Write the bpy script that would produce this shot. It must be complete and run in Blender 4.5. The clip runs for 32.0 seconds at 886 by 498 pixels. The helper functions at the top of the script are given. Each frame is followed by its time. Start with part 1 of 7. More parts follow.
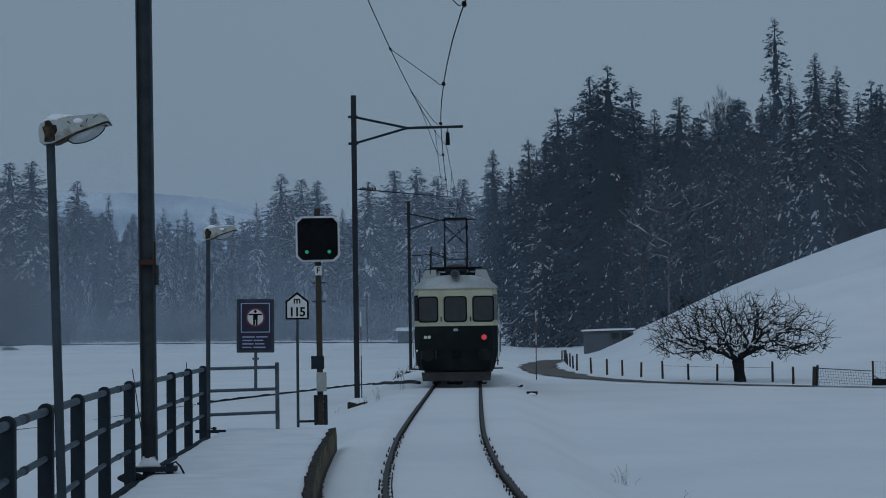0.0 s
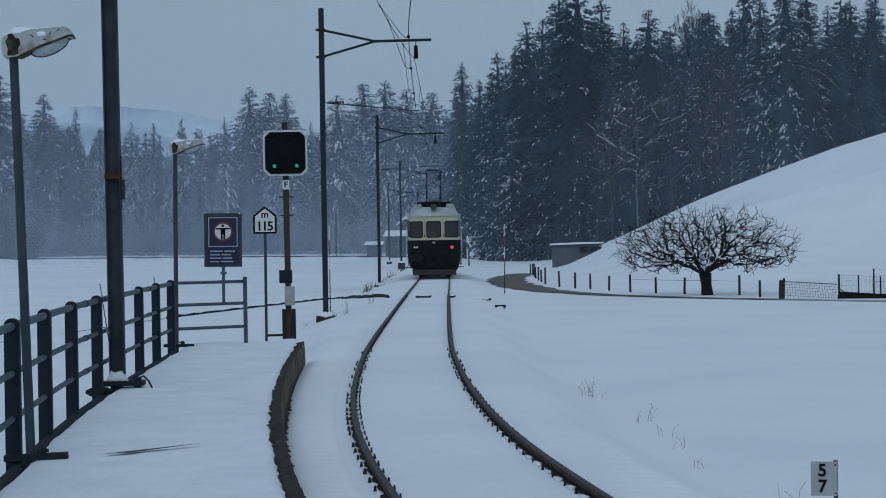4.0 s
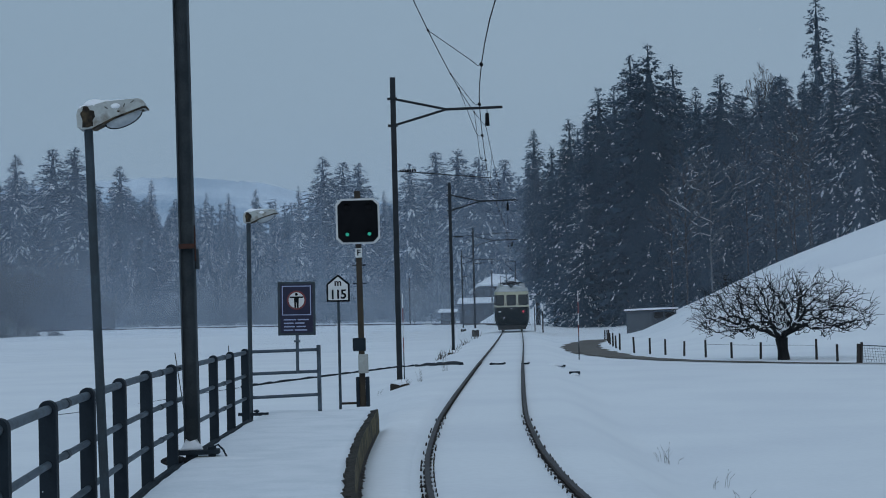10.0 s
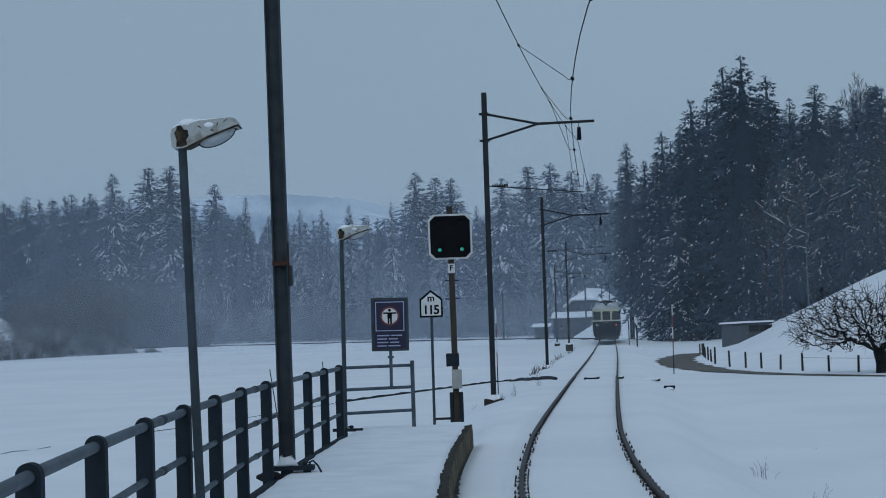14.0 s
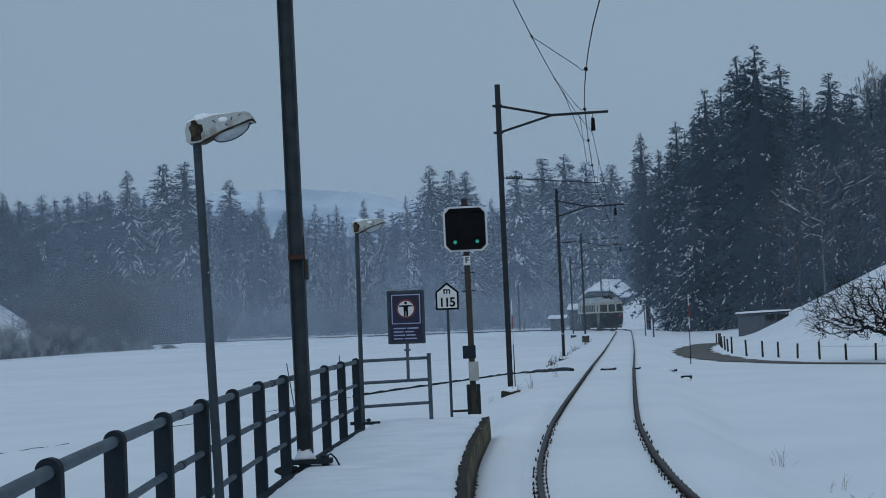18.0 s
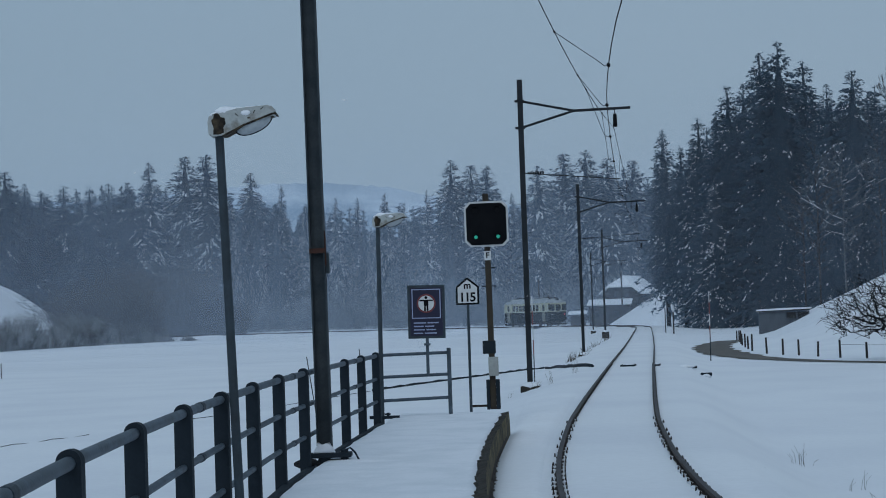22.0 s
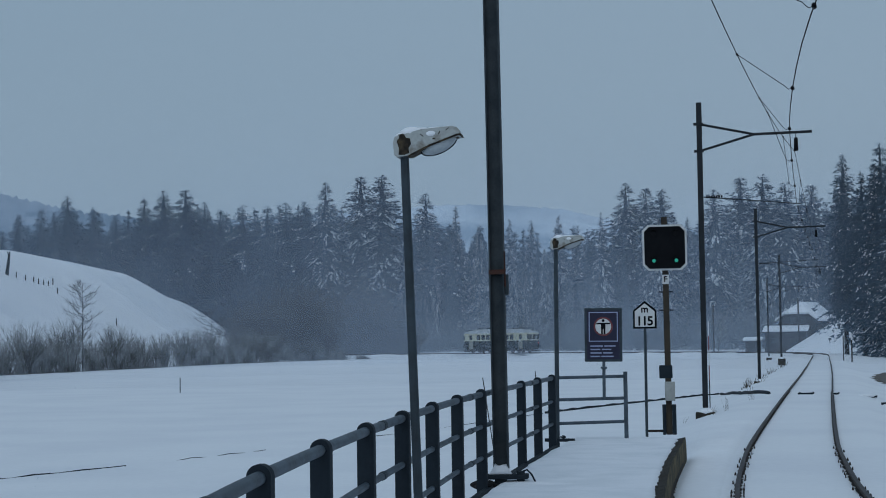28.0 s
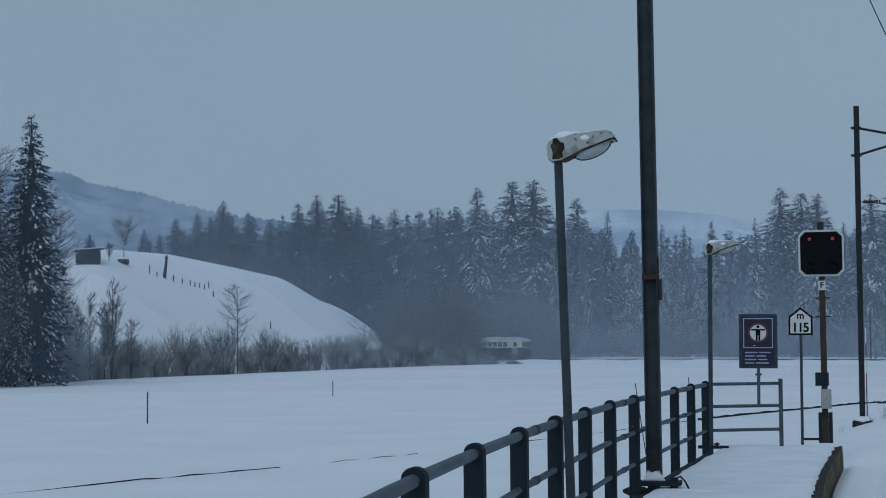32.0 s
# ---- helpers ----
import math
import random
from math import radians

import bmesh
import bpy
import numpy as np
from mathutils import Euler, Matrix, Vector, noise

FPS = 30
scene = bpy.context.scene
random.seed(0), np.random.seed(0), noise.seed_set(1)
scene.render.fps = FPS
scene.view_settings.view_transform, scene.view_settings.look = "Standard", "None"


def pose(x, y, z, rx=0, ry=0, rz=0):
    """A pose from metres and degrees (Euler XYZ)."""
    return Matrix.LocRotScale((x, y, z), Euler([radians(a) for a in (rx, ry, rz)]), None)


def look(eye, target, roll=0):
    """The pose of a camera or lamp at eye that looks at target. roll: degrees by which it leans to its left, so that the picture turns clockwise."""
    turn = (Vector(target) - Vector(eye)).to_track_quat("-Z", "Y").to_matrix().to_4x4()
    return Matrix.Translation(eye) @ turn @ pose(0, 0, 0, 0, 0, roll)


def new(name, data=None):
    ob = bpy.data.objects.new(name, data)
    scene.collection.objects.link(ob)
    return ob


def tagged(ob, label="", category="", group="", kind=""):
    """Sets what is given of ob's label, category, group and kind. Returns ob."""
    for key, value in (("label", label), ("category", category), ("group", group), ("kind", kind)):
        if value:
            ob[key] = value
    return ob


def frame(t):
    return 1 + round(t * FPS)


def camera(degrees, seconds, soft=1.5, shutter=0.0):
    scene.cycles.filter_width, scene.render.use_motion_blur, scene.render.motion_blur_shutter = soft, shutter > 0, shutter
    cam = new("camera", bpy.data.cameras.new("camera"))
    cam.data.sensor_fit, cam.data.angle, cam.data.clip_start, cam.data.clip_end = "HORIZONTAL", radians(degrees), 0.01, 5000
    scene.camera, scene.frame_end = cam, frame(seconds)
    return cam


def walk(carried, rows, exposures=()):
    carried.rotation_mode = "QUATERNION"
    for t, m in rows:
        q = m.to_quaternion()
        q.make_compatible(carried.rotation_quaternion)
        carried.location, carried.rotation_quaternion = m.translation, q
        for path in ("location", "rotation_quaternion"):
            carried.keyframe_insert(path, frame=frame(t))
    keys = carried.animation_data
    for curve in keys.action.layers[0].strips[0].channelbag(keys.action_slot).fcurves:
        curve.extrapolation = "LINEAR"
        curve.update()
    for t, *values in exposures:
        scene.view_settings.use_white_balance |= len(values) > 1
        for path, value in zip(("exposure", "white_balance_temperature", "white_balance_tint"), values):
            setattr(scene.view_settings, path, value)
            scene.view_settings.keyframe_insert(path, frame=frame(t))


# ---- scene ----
cam = camera(28.0, 32.0, soft=1.0)
EYE = 1.86  # above the rail heads; the eye stands on the platform
# seconds, sideways and upward sway in metres, yaw, pitch, roll in degrees
ROWS = [
    (0.0, -0.017, 0.007, 3.704, 2.519, 0.848),
    (0.5, -0.021, 0.004, 3.685, 2.097, 0.843),
    (1.0, -0.016, 0.004, 4.017, 1.773, 0.801),
    (1.5, -0.015, 0.004, 4.273, 1.671, 0.759),
    (2.0, -0.018, 0.004, 4.063, 1.363, 0.739),
    (2.5, -0.014, 0.004, 3.968, 0.955, 0.748),
    (3.0, -0.009, 0.003, 4.093, 0.471, 0.811),
    (3.5, -0.006, 0.002, 4.476, -0.109, 0.862),
    (4.0, 0.002, 0.012, 2.705, -0.275, 0.897),
    (4.5, -0.004, 0.013, 1.595, -0.181, 1.077),
    (6.5, 0.000, -0.000, -0.000, 0.027, 1.400),
    (7.0, 0.005, -0.001, 0.574, 0.644, 1.251),
    (7.5, 0.004, 0.000, 1.098, 1.116, 1.294),
    (8.0, 0.004, 0.003, 1.589, 1.299, 1.252),
    (8.5, 0.014, 0.005, 2.151, 1.404, 1.276),
    (9.0, 0.018, 0.009, 3.023, 1.469, 1.348),
    (9.5, 0.019, 0.002, 4.225, 1.763, 1.461),
    (10.0, 0.018, 0.002, 5.086, 1.943, 1.456),
    (10.5, 0.016, 0.003, 5.862, 1.930, 1.404),
    (11.0, 0.015, 0.005, 6.467, 2.136, 1.451),
    (11.5, 0.016, 0.002, 6.853, 2.288, 1.511),
    (12.0, 0.016, 0.000, 7.195, 2.493, 1.507),
    (12.5, 0.017, 0.003, 7.617, 2.599, 1.648),
    (13.0, 0.018, 0.003, 7.922, 2.750, 1.659),
    (13.5, 0.023, 0.001, 8.095, 2.634, 1.734),
    (14.0, 0.026, 0.006, 8.101, 2.509, 1.829),
    (14.5, 0.024, 0.001, 8.169, 2.523, 1.904),
    (16.5, 0.020, -0.001, 8.376, 2.440, 2.268),
    (17.0, 0.021, -0.003, 8.476, 2.437, 2.399),
    (17.5, 0.020, -0.001, 8.550, 2.385, 2.433),
    (18.0, 0.022, -0.003, 8.617, 2.299, 2.473),
    (18.5, 0.023, -0.004, 8.653, 2.156, 2.510),
    (19.0, 0.026, -0.004, 8.724, 1.942, 2.445),
    (19.5, 0.027, -0.007, 8.756, 1.886, 2.423),
    (20.0, 0.028, -0.004, 8.744, 1.914, 2.239),
    (20.5, 0.023, -0.002, 8.861, 1.944, 2.075),
    (21.0, 0.025, -0.003, 9.108, 2.039, 2.111),
    (21.5, 0.019, -0.003, 9.236, 2.088, 2.002),
    (22.0, 0.017, -0.001, 9.259, 2.153, 1.965),
    (22.5, 0.017, -0.001, 9.300, 2.113, 1.864),
    (23.0, 0.016, -0.003, 9.481, 2.108, 1.791),
    (23.5, 0.009, -0.001, 9.672, 2.184, 1.674),
    (24.0, -0.000, -0.002, 9.791, 2.227, 1.537),
    (24.5, -0.014, -0.004, 10.173, 2.332, 1.406),
    (25.0, -0.030, -0.003, 11.416, 2.389, 1.305),
    (25.5, -0.045, 0.000, 12.575, 2.588, 1.122),
    (27.5, -0.053, -0.001, 14.249, 3.038, 1.036),
    (28.0, -0.062, -0.000, 14.789, 2.993, 0.872),
    (28.5, -0.072, -0.001, 15.402, 2.954, 0.708),
    (29.0, -0.075, -0.002, 16.259, 2.872, 0.500),
    (29.5, -0.074, -0.001, 17.030, 2.937, 0.509),
    (30.0, -0.073, -0.001, 17.447, 2.996, 0.495),
    (30.5, -0.075, 0.001, 18.080, 3.110, 0.518),
    (31.0, -0.076, 0.000, 18.355, 3.177, 0.594),
    (31.5, -0.077, -0.000, 19.046, 3.158, 0.506),
    (32.0, -0.079, -0.003, 19.648, 3.204, 0.439),
]
EXPOSURES = [(0.0, -0.5), (0.3, -0.33), (0.6, -0.15), (1.2, -0.03), (2.0, 0.0), (25.0, 0.0), (28.0, -0.05), (32.0, -0.06)]
walk(cam, [(t, pose(x, 0, EYE + z, 90 + pitch, roll, yaw)) for t, x, z, yaw, pitch, roll in ROWS], EXPOSURES)


# ---- sky and light: flat overcast, snow in the air ----
world = bpy.data.worlds.new("overcast_sky")
scene.world = world
world.use_nodes = True
wn, wl = world.node_tree.nodes, world.node_tree.links
wn.clear()
w_out = wn.new("ShaderNodeOutputWorld")
w_bg = wn.new("ShaderNodeBackground")
w_sky = wn.new("ShaderNodeTexSky")
w_sky.sky_type, w_sky.sun_disc = "NISHITA", False
w_sky.sun_elevation, w_sky.sun_rotation = radians(28), radians(150)
w_sky.air_density, w_sky.dust_density = 1.5, 4.0
w_cloud = wn.new("ShaderNodeTexNoise")
w_cloud.inputs["Scale"].default_value, w_cloud.inputs["Detail"].default_value = 1.6, 4.0
w_co = wn.new("ShaderNodeTexCoord")
w_map = wn.new("ShaderNodeMapping")
w_map.inputs["Scale"].default_value = (1, 1, 3)
w_ramp = wn.new("ShaderNodeMix")
w_ramp.data_type = "RGBA"
w_ramp.inputs["A"].default_value = (2.0, 3.0, 4.08, 1)
w_ramp.inputs["B"].default_value = (2.6, 3.6, 4.7, 1)
w_mix = wn.new("ShaderNodeMix")
w_mix.data_type = "RGBA"
w_mix.inputs["Factor"].default_value = 0.93
wl.new(w_co.outputs["Generated"], w_map.inputs["Vector"])
wl.new(w_map.outputs[0], w_cloud.inputs["Vector"])
w_sep, w_grad, w_soft = wn.new("ShaderNodeSeparateXYZ"), wn.new("ShaderNodeMapRange"), wn.new("ShaderNodeMath")
w_grad.interpolation_type, w_soft.operation = "SMOOTHSTEP", "MULTIPLY_ADD"
for k, v in (("From Min", -0.45), ("From Max", 0.15), ("To Min", 0.2), ("To Max", 0.5)):
    w_grad.inputs[k].default_value = v
w_soft.inputs[1].default_value = 0.6
wl.new(w_co.outputs["Generated"], w_sep.inputs[0])
wl.new(w_sep.outputs["X"], w_grad.inputs["Value"])
wl.new(w_cloud.outputs["Fac"], w_soft.inputs[0])
wl.new(w_grad.outputs[0], w_soft.inputs[2])
wl.new(w_soft.outputs[0], w_ramp.inputs["Factor"])
wl.new(w_sky.outputs[0], w_mix.inputs["A"])
wl.new(w_ramp.outputs["Result"], w_mix.inputs["B"])
wl.new(w_mix.outputs["Result"], w_bg.inputs["Color"])
w_bg.inputs["Strength"].default_value = 0.1
wl.new(w_bg.outputs[0], w_out.inputs[0])
sun = new("sun", bpy.data.lights.new("sun", "SUN"))
sun.data.energy, sun.data.angle, sun.data.color = 0.7, radians(40), (0.8, 0.9, 1.0)
sun.matrix_world = look((0, 0, 0), (0.1, 0.62, -0.6))


# ---- materials ----
def mat(name, a, b=None, rough=0.7, metal=0.0, scale=3.0, fine=40.0, bump=0.2, spec=0.4, mix=(0.4, 0.65), each=0.0, island=0.0, stretch=(1, 1, 1), grain=0.2):
    """A surface in two tones: stains of one size, fine grain of another, and relief."""
    m = bpy.data.materials.new(name)
    m.use_nodes = True
    n, l = m.node_tree.nodes, m.node_tree.links
    bs = n["Principled BSDF"]
    bs.inputs["Roughness"].default_value, bs.inputs["Metallic"].default_value = rough, metal
    bs.inputs["Specular IOR Level"].default_value = spec
    b = b or tuple(c * 0.75 for c in a)
    co = n.new("ShaderNodeTexCoord")
    mp = n.new("ShaderNodeMapping")
    mp.inputs["Scale"].default_value = stretch
    l.new(co.outputs["Object"], mp.inputs["Vector"])
    big, small = n.new("ShaderNodeTexNoise"), n.new("ShaderNodeTexNoise")
    big.inputs["Scale"].default_value, big.inputs["Detail"].default_value = scale, 5.0
    small.inputs["Scale"].default_value, small.inputs["Detail"].default_value = fine, 3.0
    for t in (big, small):
        l.new(mp.outputs[0], t.inputs["Vector"])
    rng = n.new("ShaderNodeMapRange")
    rng.inputs["From Min"].default_value, rng.inputs["From Max"].default_value = mix
    l.new(big.outputs["Fac"], rng.inputs["Value"])
    mx = n.new("ShaderNodeMix")
    mx.data_type = "RGBA"
    mx.inputs["A"].default_value, mx.inputs["B"].default_value = (*a, 1), (*b, 1)
    l.new(rng.outputs[0], mx.inputs["Factor"])
    hv = n.new("ShaderNodeHueSaturation")
    l.new(mx.outputs["Result"], hv.inputs["Color"])
    gr = n.new("ShaderNodeMapRange")
    gr.inputs["To Min"].default_value, gr.inputs["To Max"].default_value = 1 - grain, 1 + grain
    l.new(small.outputs["Fac"], gr.inputs["Value"])
    val = gr.outputs[0]
    if each or island:
        src = n.new("ShaderNodeObjectInfo").outputs["Random"] if each else n.new("ShaderNodeNewGeometry").outputs["Random Per Island"]
        er = n.new("ShaderNodeMapRange")
        er.inputs["To Min"].default_value, er.inputs["To Max"].default_value = 1 - (each or island), 1 + (each or island)
        l.new(src, er.inputs["Value"])
        mu = n.new("ShaderNodeMath")
        mu.operation = "MULTIPLY"
        l.new(val, mu.inputs[0])
        l.new(er.outputs[0], mu.inputs[1])
        val = mu.outputs[0]
    l.new(val, hv.inputs["Value"])
    l.new(hv.outputs[0], bs.inputs["Base Color"])
    if bump:
        bp = n.new("ShaderNodeBump")
        bp.inputs["Strength"].default_value, bp.inputs["Distance"].default_value = bump, 0.02
        l.new(small.outputs["Fac"], bp.inputs["Height"])
        l.new(bp.outputs[0], bs.inputs["Normal"])
    return m


def glow(name, colour, strength):
    m = bpy.data.materials.new(name)
    m.use_nodes = True
    bs = m.node_tree.nodes["Principled BSDF"]
    bs.inputs["Base Color"].default_value = (*colour, 1)
    bs.inputs["Emission Color"].default_value, bs.inputs["Emission Strength"].default_value = (*colour, 1), strength
    return m


def leafy(m, share=0.5):
    """Thin needles let part of the light through."""
    n, l = m.node_tree.nodes, m.node_tree.links
    tr, mx = n.new("ShaderNodeBsdfTranslucent"), n.new("ShaderNodeMixShader")
    mx.inputs[0].default_value = share
    l.new(n["Hue/Saturation/Value"].outputs[0], tr.inputs["Color"])
    l.new(n["Principled BSDF"].outputs[0], mx.inputs[1])
    l.new(tr.outputs[0], mx.inputs[2])
    l.new(mx.outputs[0], n["Material Output"].inputs["Surface"])
    return m


SNOW = mat("fresh_snow", (0.80, 0.83, 0.87), (0.75, 0.78, 0.83), rough=0.9, scale=0.25, fine=9.0, bump=0.02, spec=0.2, grain=0.05)
SNOW_LUMP = mat("clinging_snow", (0.78, 0.81, 0.86), (0.70, 0.74, 0.79), rough=0.9, scale=2.0, fine=25.0, bump=0.05, spec=0.2, grain=0.07)
BOUGH_SNOW = mat("thin_snow_on_boughs", (0.78, 0.82, 0.87), (0.58, 0.64, 0.7), rough=0.9, scale=2.0, fine=9.0, spec=0.1, bump=0)
GALV = mat("dull_galvanised_steel", (0.042, 0.06, 0.076), (0.028, 0.038, 0.046), rough=0.65, metal=0.2, spec=0.3, scale=4, fine=60)
TUBE = mat("grey_painted_tube", (0.078, 0.108, 0.138), (0.045, 0.063, 0.08), rough=0.55, metal=0.3, scale=5, fine=50)
POST = mat("dark_painted_post", (0.009, 0.016, 0.024), (0.016, 0.025, 0.034), rough=0.75, spec=0.2, scale=4, fine=50)
MAST = mat("weathered_mast_steel", (0.026, 0.036, 0.044), (0.045, 0.055, 0.063), rough=0.8, spec=0.2, scale=3, fine=40)
MAST_FAR = mat("blue_grey_mast_steel", (0.022, 0.027, 0.033), (0.016, 0.019, 0.022), rough=0.8, spec=0.2, scale=3, fine=40)
RUST = mat("rust", (0.055, 0.02, 0.014), (0.03, 0.018, 0.014), rough=0.9, scale=9, fine=60)
RAIL = mat("brown_rail_steel", (0.04, 0.022, 0.018), (0.022, 0.015, 0.014), rough=0.75, scale=3, fine=30)
RAIL_TOP = mat("dull_rail_head", (0.038, 0.031, 0.033), (0.024, 0.019, 0.02), rough=0.55, metal=0.2, spec=0.3, scale=2, fine=30)
TIE = mat("dark_tie_wood", (0.02, 0.015, 0.012), (0.03, 0.022, 0.018), rough=0.9)
BLACK = mat("black_paint", (0.006, 0.007, 0.009), (0.010, 0.011, 0.013), rough=0.8, spec=0.06, bump=0.05)
WHITE = mat("white_enamel", (0.6, 0.62, 0.63), (0.5, 0.52, 0.54), rough=0.5, scale=5, bump=0.05)
NAVY = mat("dark_blue_enamel", (0.012, 0.013, 0.042), (0.009, 0.01, 0.032), rough=0.4, scale=5, bump=0.05)
REDRING = mat("dull_red_print", (0.16, 0.03, 0.035), (0.12, 0.03, 0.04), rough=0.5, bump=0.05)
SIGNTXT = mat("pale_blue_print", (0.3, 0.34, 0.5), (0.25, 0.3, 0.45), rough=0.5, bump=0.0)
CONC = mat("stained_concrete", (0.15, 0.12, 0.06), (0.018, 0.017, 0.014), rough=0.95, scale=5, fine=30, bump=0.6, stretch=(1, 1, 0.22), mix=(0.4, 0.62))
CONC_D = mat("crumbling_dark_concrete", (0.032, 0.028, 0.022), (0.02, 0.019, 0.017), rough=0.95, scale=6, fine=30, bump=0.8)
LAMPSHELL = mat("cream_lamp_shell", (0.36, 0.39, 0.39), (0.15, 0.135, 0.11), rough=0.7, mix=(0.5, 0.7), scale=9, fine=40)
LAMPGLASS = mat("cloudy_lamp_glass", (0.42, 0.47, 0.5), (0.36, 0.4, 0.43), rough=0.2, scale=6, bump=0.02)
ASPHALT = mat("wet_brown_road", (0.075, 0.062, 0.05), (0.1, 0.08, 0.06), rough=0.55, scale=0.6, fine=20)
BARK = mat("dark_bark", (0.016, 0.017, 0.019), (0.026, 0.027, 0.029), rough=0.95, spec=0.1, scale=3, fine=20)
TWIG = mat("grey_brown_twigs", (0.048, 0.048, 0.05), (0.085, 0.087, 0.094), rough=0.95, spec=0.1, scale=1, fine=6, bump=0)
# Frosted twigs, with the paleness of haze mixed into the colour.
TWIG_F = mat("frosted_hazy_twigs", (0.25, 0.285, 0.32), (0.16, 0.185, 0.21), rough=0.95, spec=0.1, scale=0.2, fine=4, bump=0)
TWIG_H = mat("pale_grey_brown_twigs", (0.105, 0.1, 0.098), (0.075, 0.072, 0.072), rough=0.95, spec=0.1, scale=0.2, fine=4, bump=0)
TWIG_P = mat("pale_frosted_twigs", (0.16, 0.18, 0.2), (0.07, 0.08, 0.09), rough=0.95, scale=0.5, fine=6, bump=0)
WOODGREY = mat("weathered_grey_boards", (0.09, 0.106, 0.125), (0.065, 0.075, 0.088), rough=0.9, scale=2, fine=25, stretch=(4, 4, 0.4))
WOODDARK = mat("dark_brown_boards", (0.026, 0.024, 0.024), (0.038, 0.034, 0.033), rough=0.9, scale=2, fine=25, stretch=(4, 4, 0.4))
# Haze is mixed into these needle colours: bluer, and palest in NEEDLE_R.
NEEDLE = leafy(mat("snow_dusted_hazy_spruce_needles", (0.062, 0.107, 0.149), (0.106, 0.163, 0.217), rough=0.9, spec=0.1, scale=0.3, fine=3, bump=0, island=0.1))
NEEDLE_M = leafy(mat("haze_tinted_spruce_needles", (0.046, 0.082, 0.124), (0.08, 0.125, 0.177), rough=0.9, spec=0.1, scale=0.3, fine=3, bump=0, island=0.1))
NEEDLE_R = leafy(mat("haze_paled_spruce_needles", (0.085, 0.13, 0.185), (0.12, 0.17, 0.235), rough=0.95, spec=0.1, scale=0.3, fine=3, bump=0, island=0.1))
NEEDLE_F = leafy(mat("haze_blue_spruce_needles", (0.064, 0.1, 0.148), (0.102, 0.146, 0.205), rough=0.95, spec=0.1, scale=0.3, fine=3, bump=0, island=0.1))
CREAM = mat("cream_coach_paint", (0.42, 0.42, 0.31), (0.36, 0.36, 0.27), rough=0.5, scale=1.5, fine=20, bump=0.03)
GREEN = mat("dark_green_coach_paint", (0.008, 0.012, 0.013), (0.015, 0.02, 0.02), rough=0.7, spec=0.08, scale=1.5, fine=20, bump=0.03)
ROOFGREY = mat("snowy_grey_roof", (0.30, 0.33, 0.34), (0.42, 0.45, 0.47), rough=0.85, scale=1.2, fine=12)
UNDER = mat("grimy_underframe", (0.03, 0.03, 0.03), (0.05, 0.045, 0.04), rough=0.9, scale=3)
PLOUGH = mat("grey_snow_plough", (0.018, 0.02, 0.021), (0.035, 0.037, 0.038), rough=0.8, scale=3)
PANE = mat("dark_window_glass", (0.012, 0.015, 0.015), (0.02, 0.022, 0.022), rough=0.08, scale=1, bump=0, spec=0.7)
CABPANE = mat("dim_cab_glass", (0.017, 0.021, 0.021), (0.028, 0.032, 0.031), rough=0.08, scale=2, bump=0, spec=0.6)
TAR = mat("tarred_black_boards", (0.011, 0.011, 0.012), (0.017, 0.016, 0.016), rough=0.9, spec=0.1, scale=2, fine=25, stretch=(4, 4, 0.4))
PLINTH = mat("mouldy_plaster", (0.10, 0.11, 0.095), (0.028, 0.03, 0.026), rough=0.9, scale=3, fine=12)
STONE = mat("pale_plaster", (0.2, 0.2, 0.17), (0.14, 0.14, 0.12), rough=0.9, scale=2)
BUFF = mat("dry_grass_straw", (0.08, 0.068, 0.055), (0.05, 0.044, 0.038), rough=0.95, bump=0)
RED = glow("red_tail_light", (0.75, 0.05, 0.07), 0.4)
REDLIGHT = glow("red_signal_light", (0.4, 0.055, 0.045), 0.16)
GREENLIGHT = glow("green_signal_light", (0.03, 0.45, 0.32), 0.3)
LAMPW = mat("white_lens", (0.6, 0.62, 0.62), rough=0.2, bump=0)
REFLRED = mat("red_stripe", (0.2, 0.05, 0.05), (0.15, 0.05, 0.05), rough=0.6)


# ---- mesh tools ----
def part(name, bm, material, parent=None, label="", smooth=False):
    """Links a bmesh as one mesh object, under a thing or a part."""
    me = bpy.data.meshes.new(name)
    bmesh.ops.recalc_face_normals(bm, faces=bm.faces)
    if smooth:
        for f in bm.faces:
            f.smooth = True
    bm.to_mesh(me)
    bm.free()
    for m in material if isinstance(material, (list, tuple)) else [material]:
        me.materials.append(m)
    ob = new(name, me)
    ob.parent = parent
    return tagged(ob, label) if label else ob


def pydata(name, verts, faces, material, parent=None, slots=None, smooth=False):
    me = bpy.data.meshes.new(name)
    me.from_pydata(verts, [], faces)
    for m in material if isinstance(material, (list, tuple)) else [material]:
        me.materials.append(m)
    if slots is not None:
        me.polygons.foreach_set("material_index", slots)
    if smooth:
        me.polygons.foreach_set("use_smooth", [True] * len(faces))
    me.update()
    ob = new(name, me)
    ob.parent = parent
    return ob


def thing(name, label, category, m=None, group="", kind=""):
    ob = new(name)
    ob.empty_display_size = 0.2
    ob.matrix_basis = m or Matrix()
    return tagged(ob, label, category, group, kind)


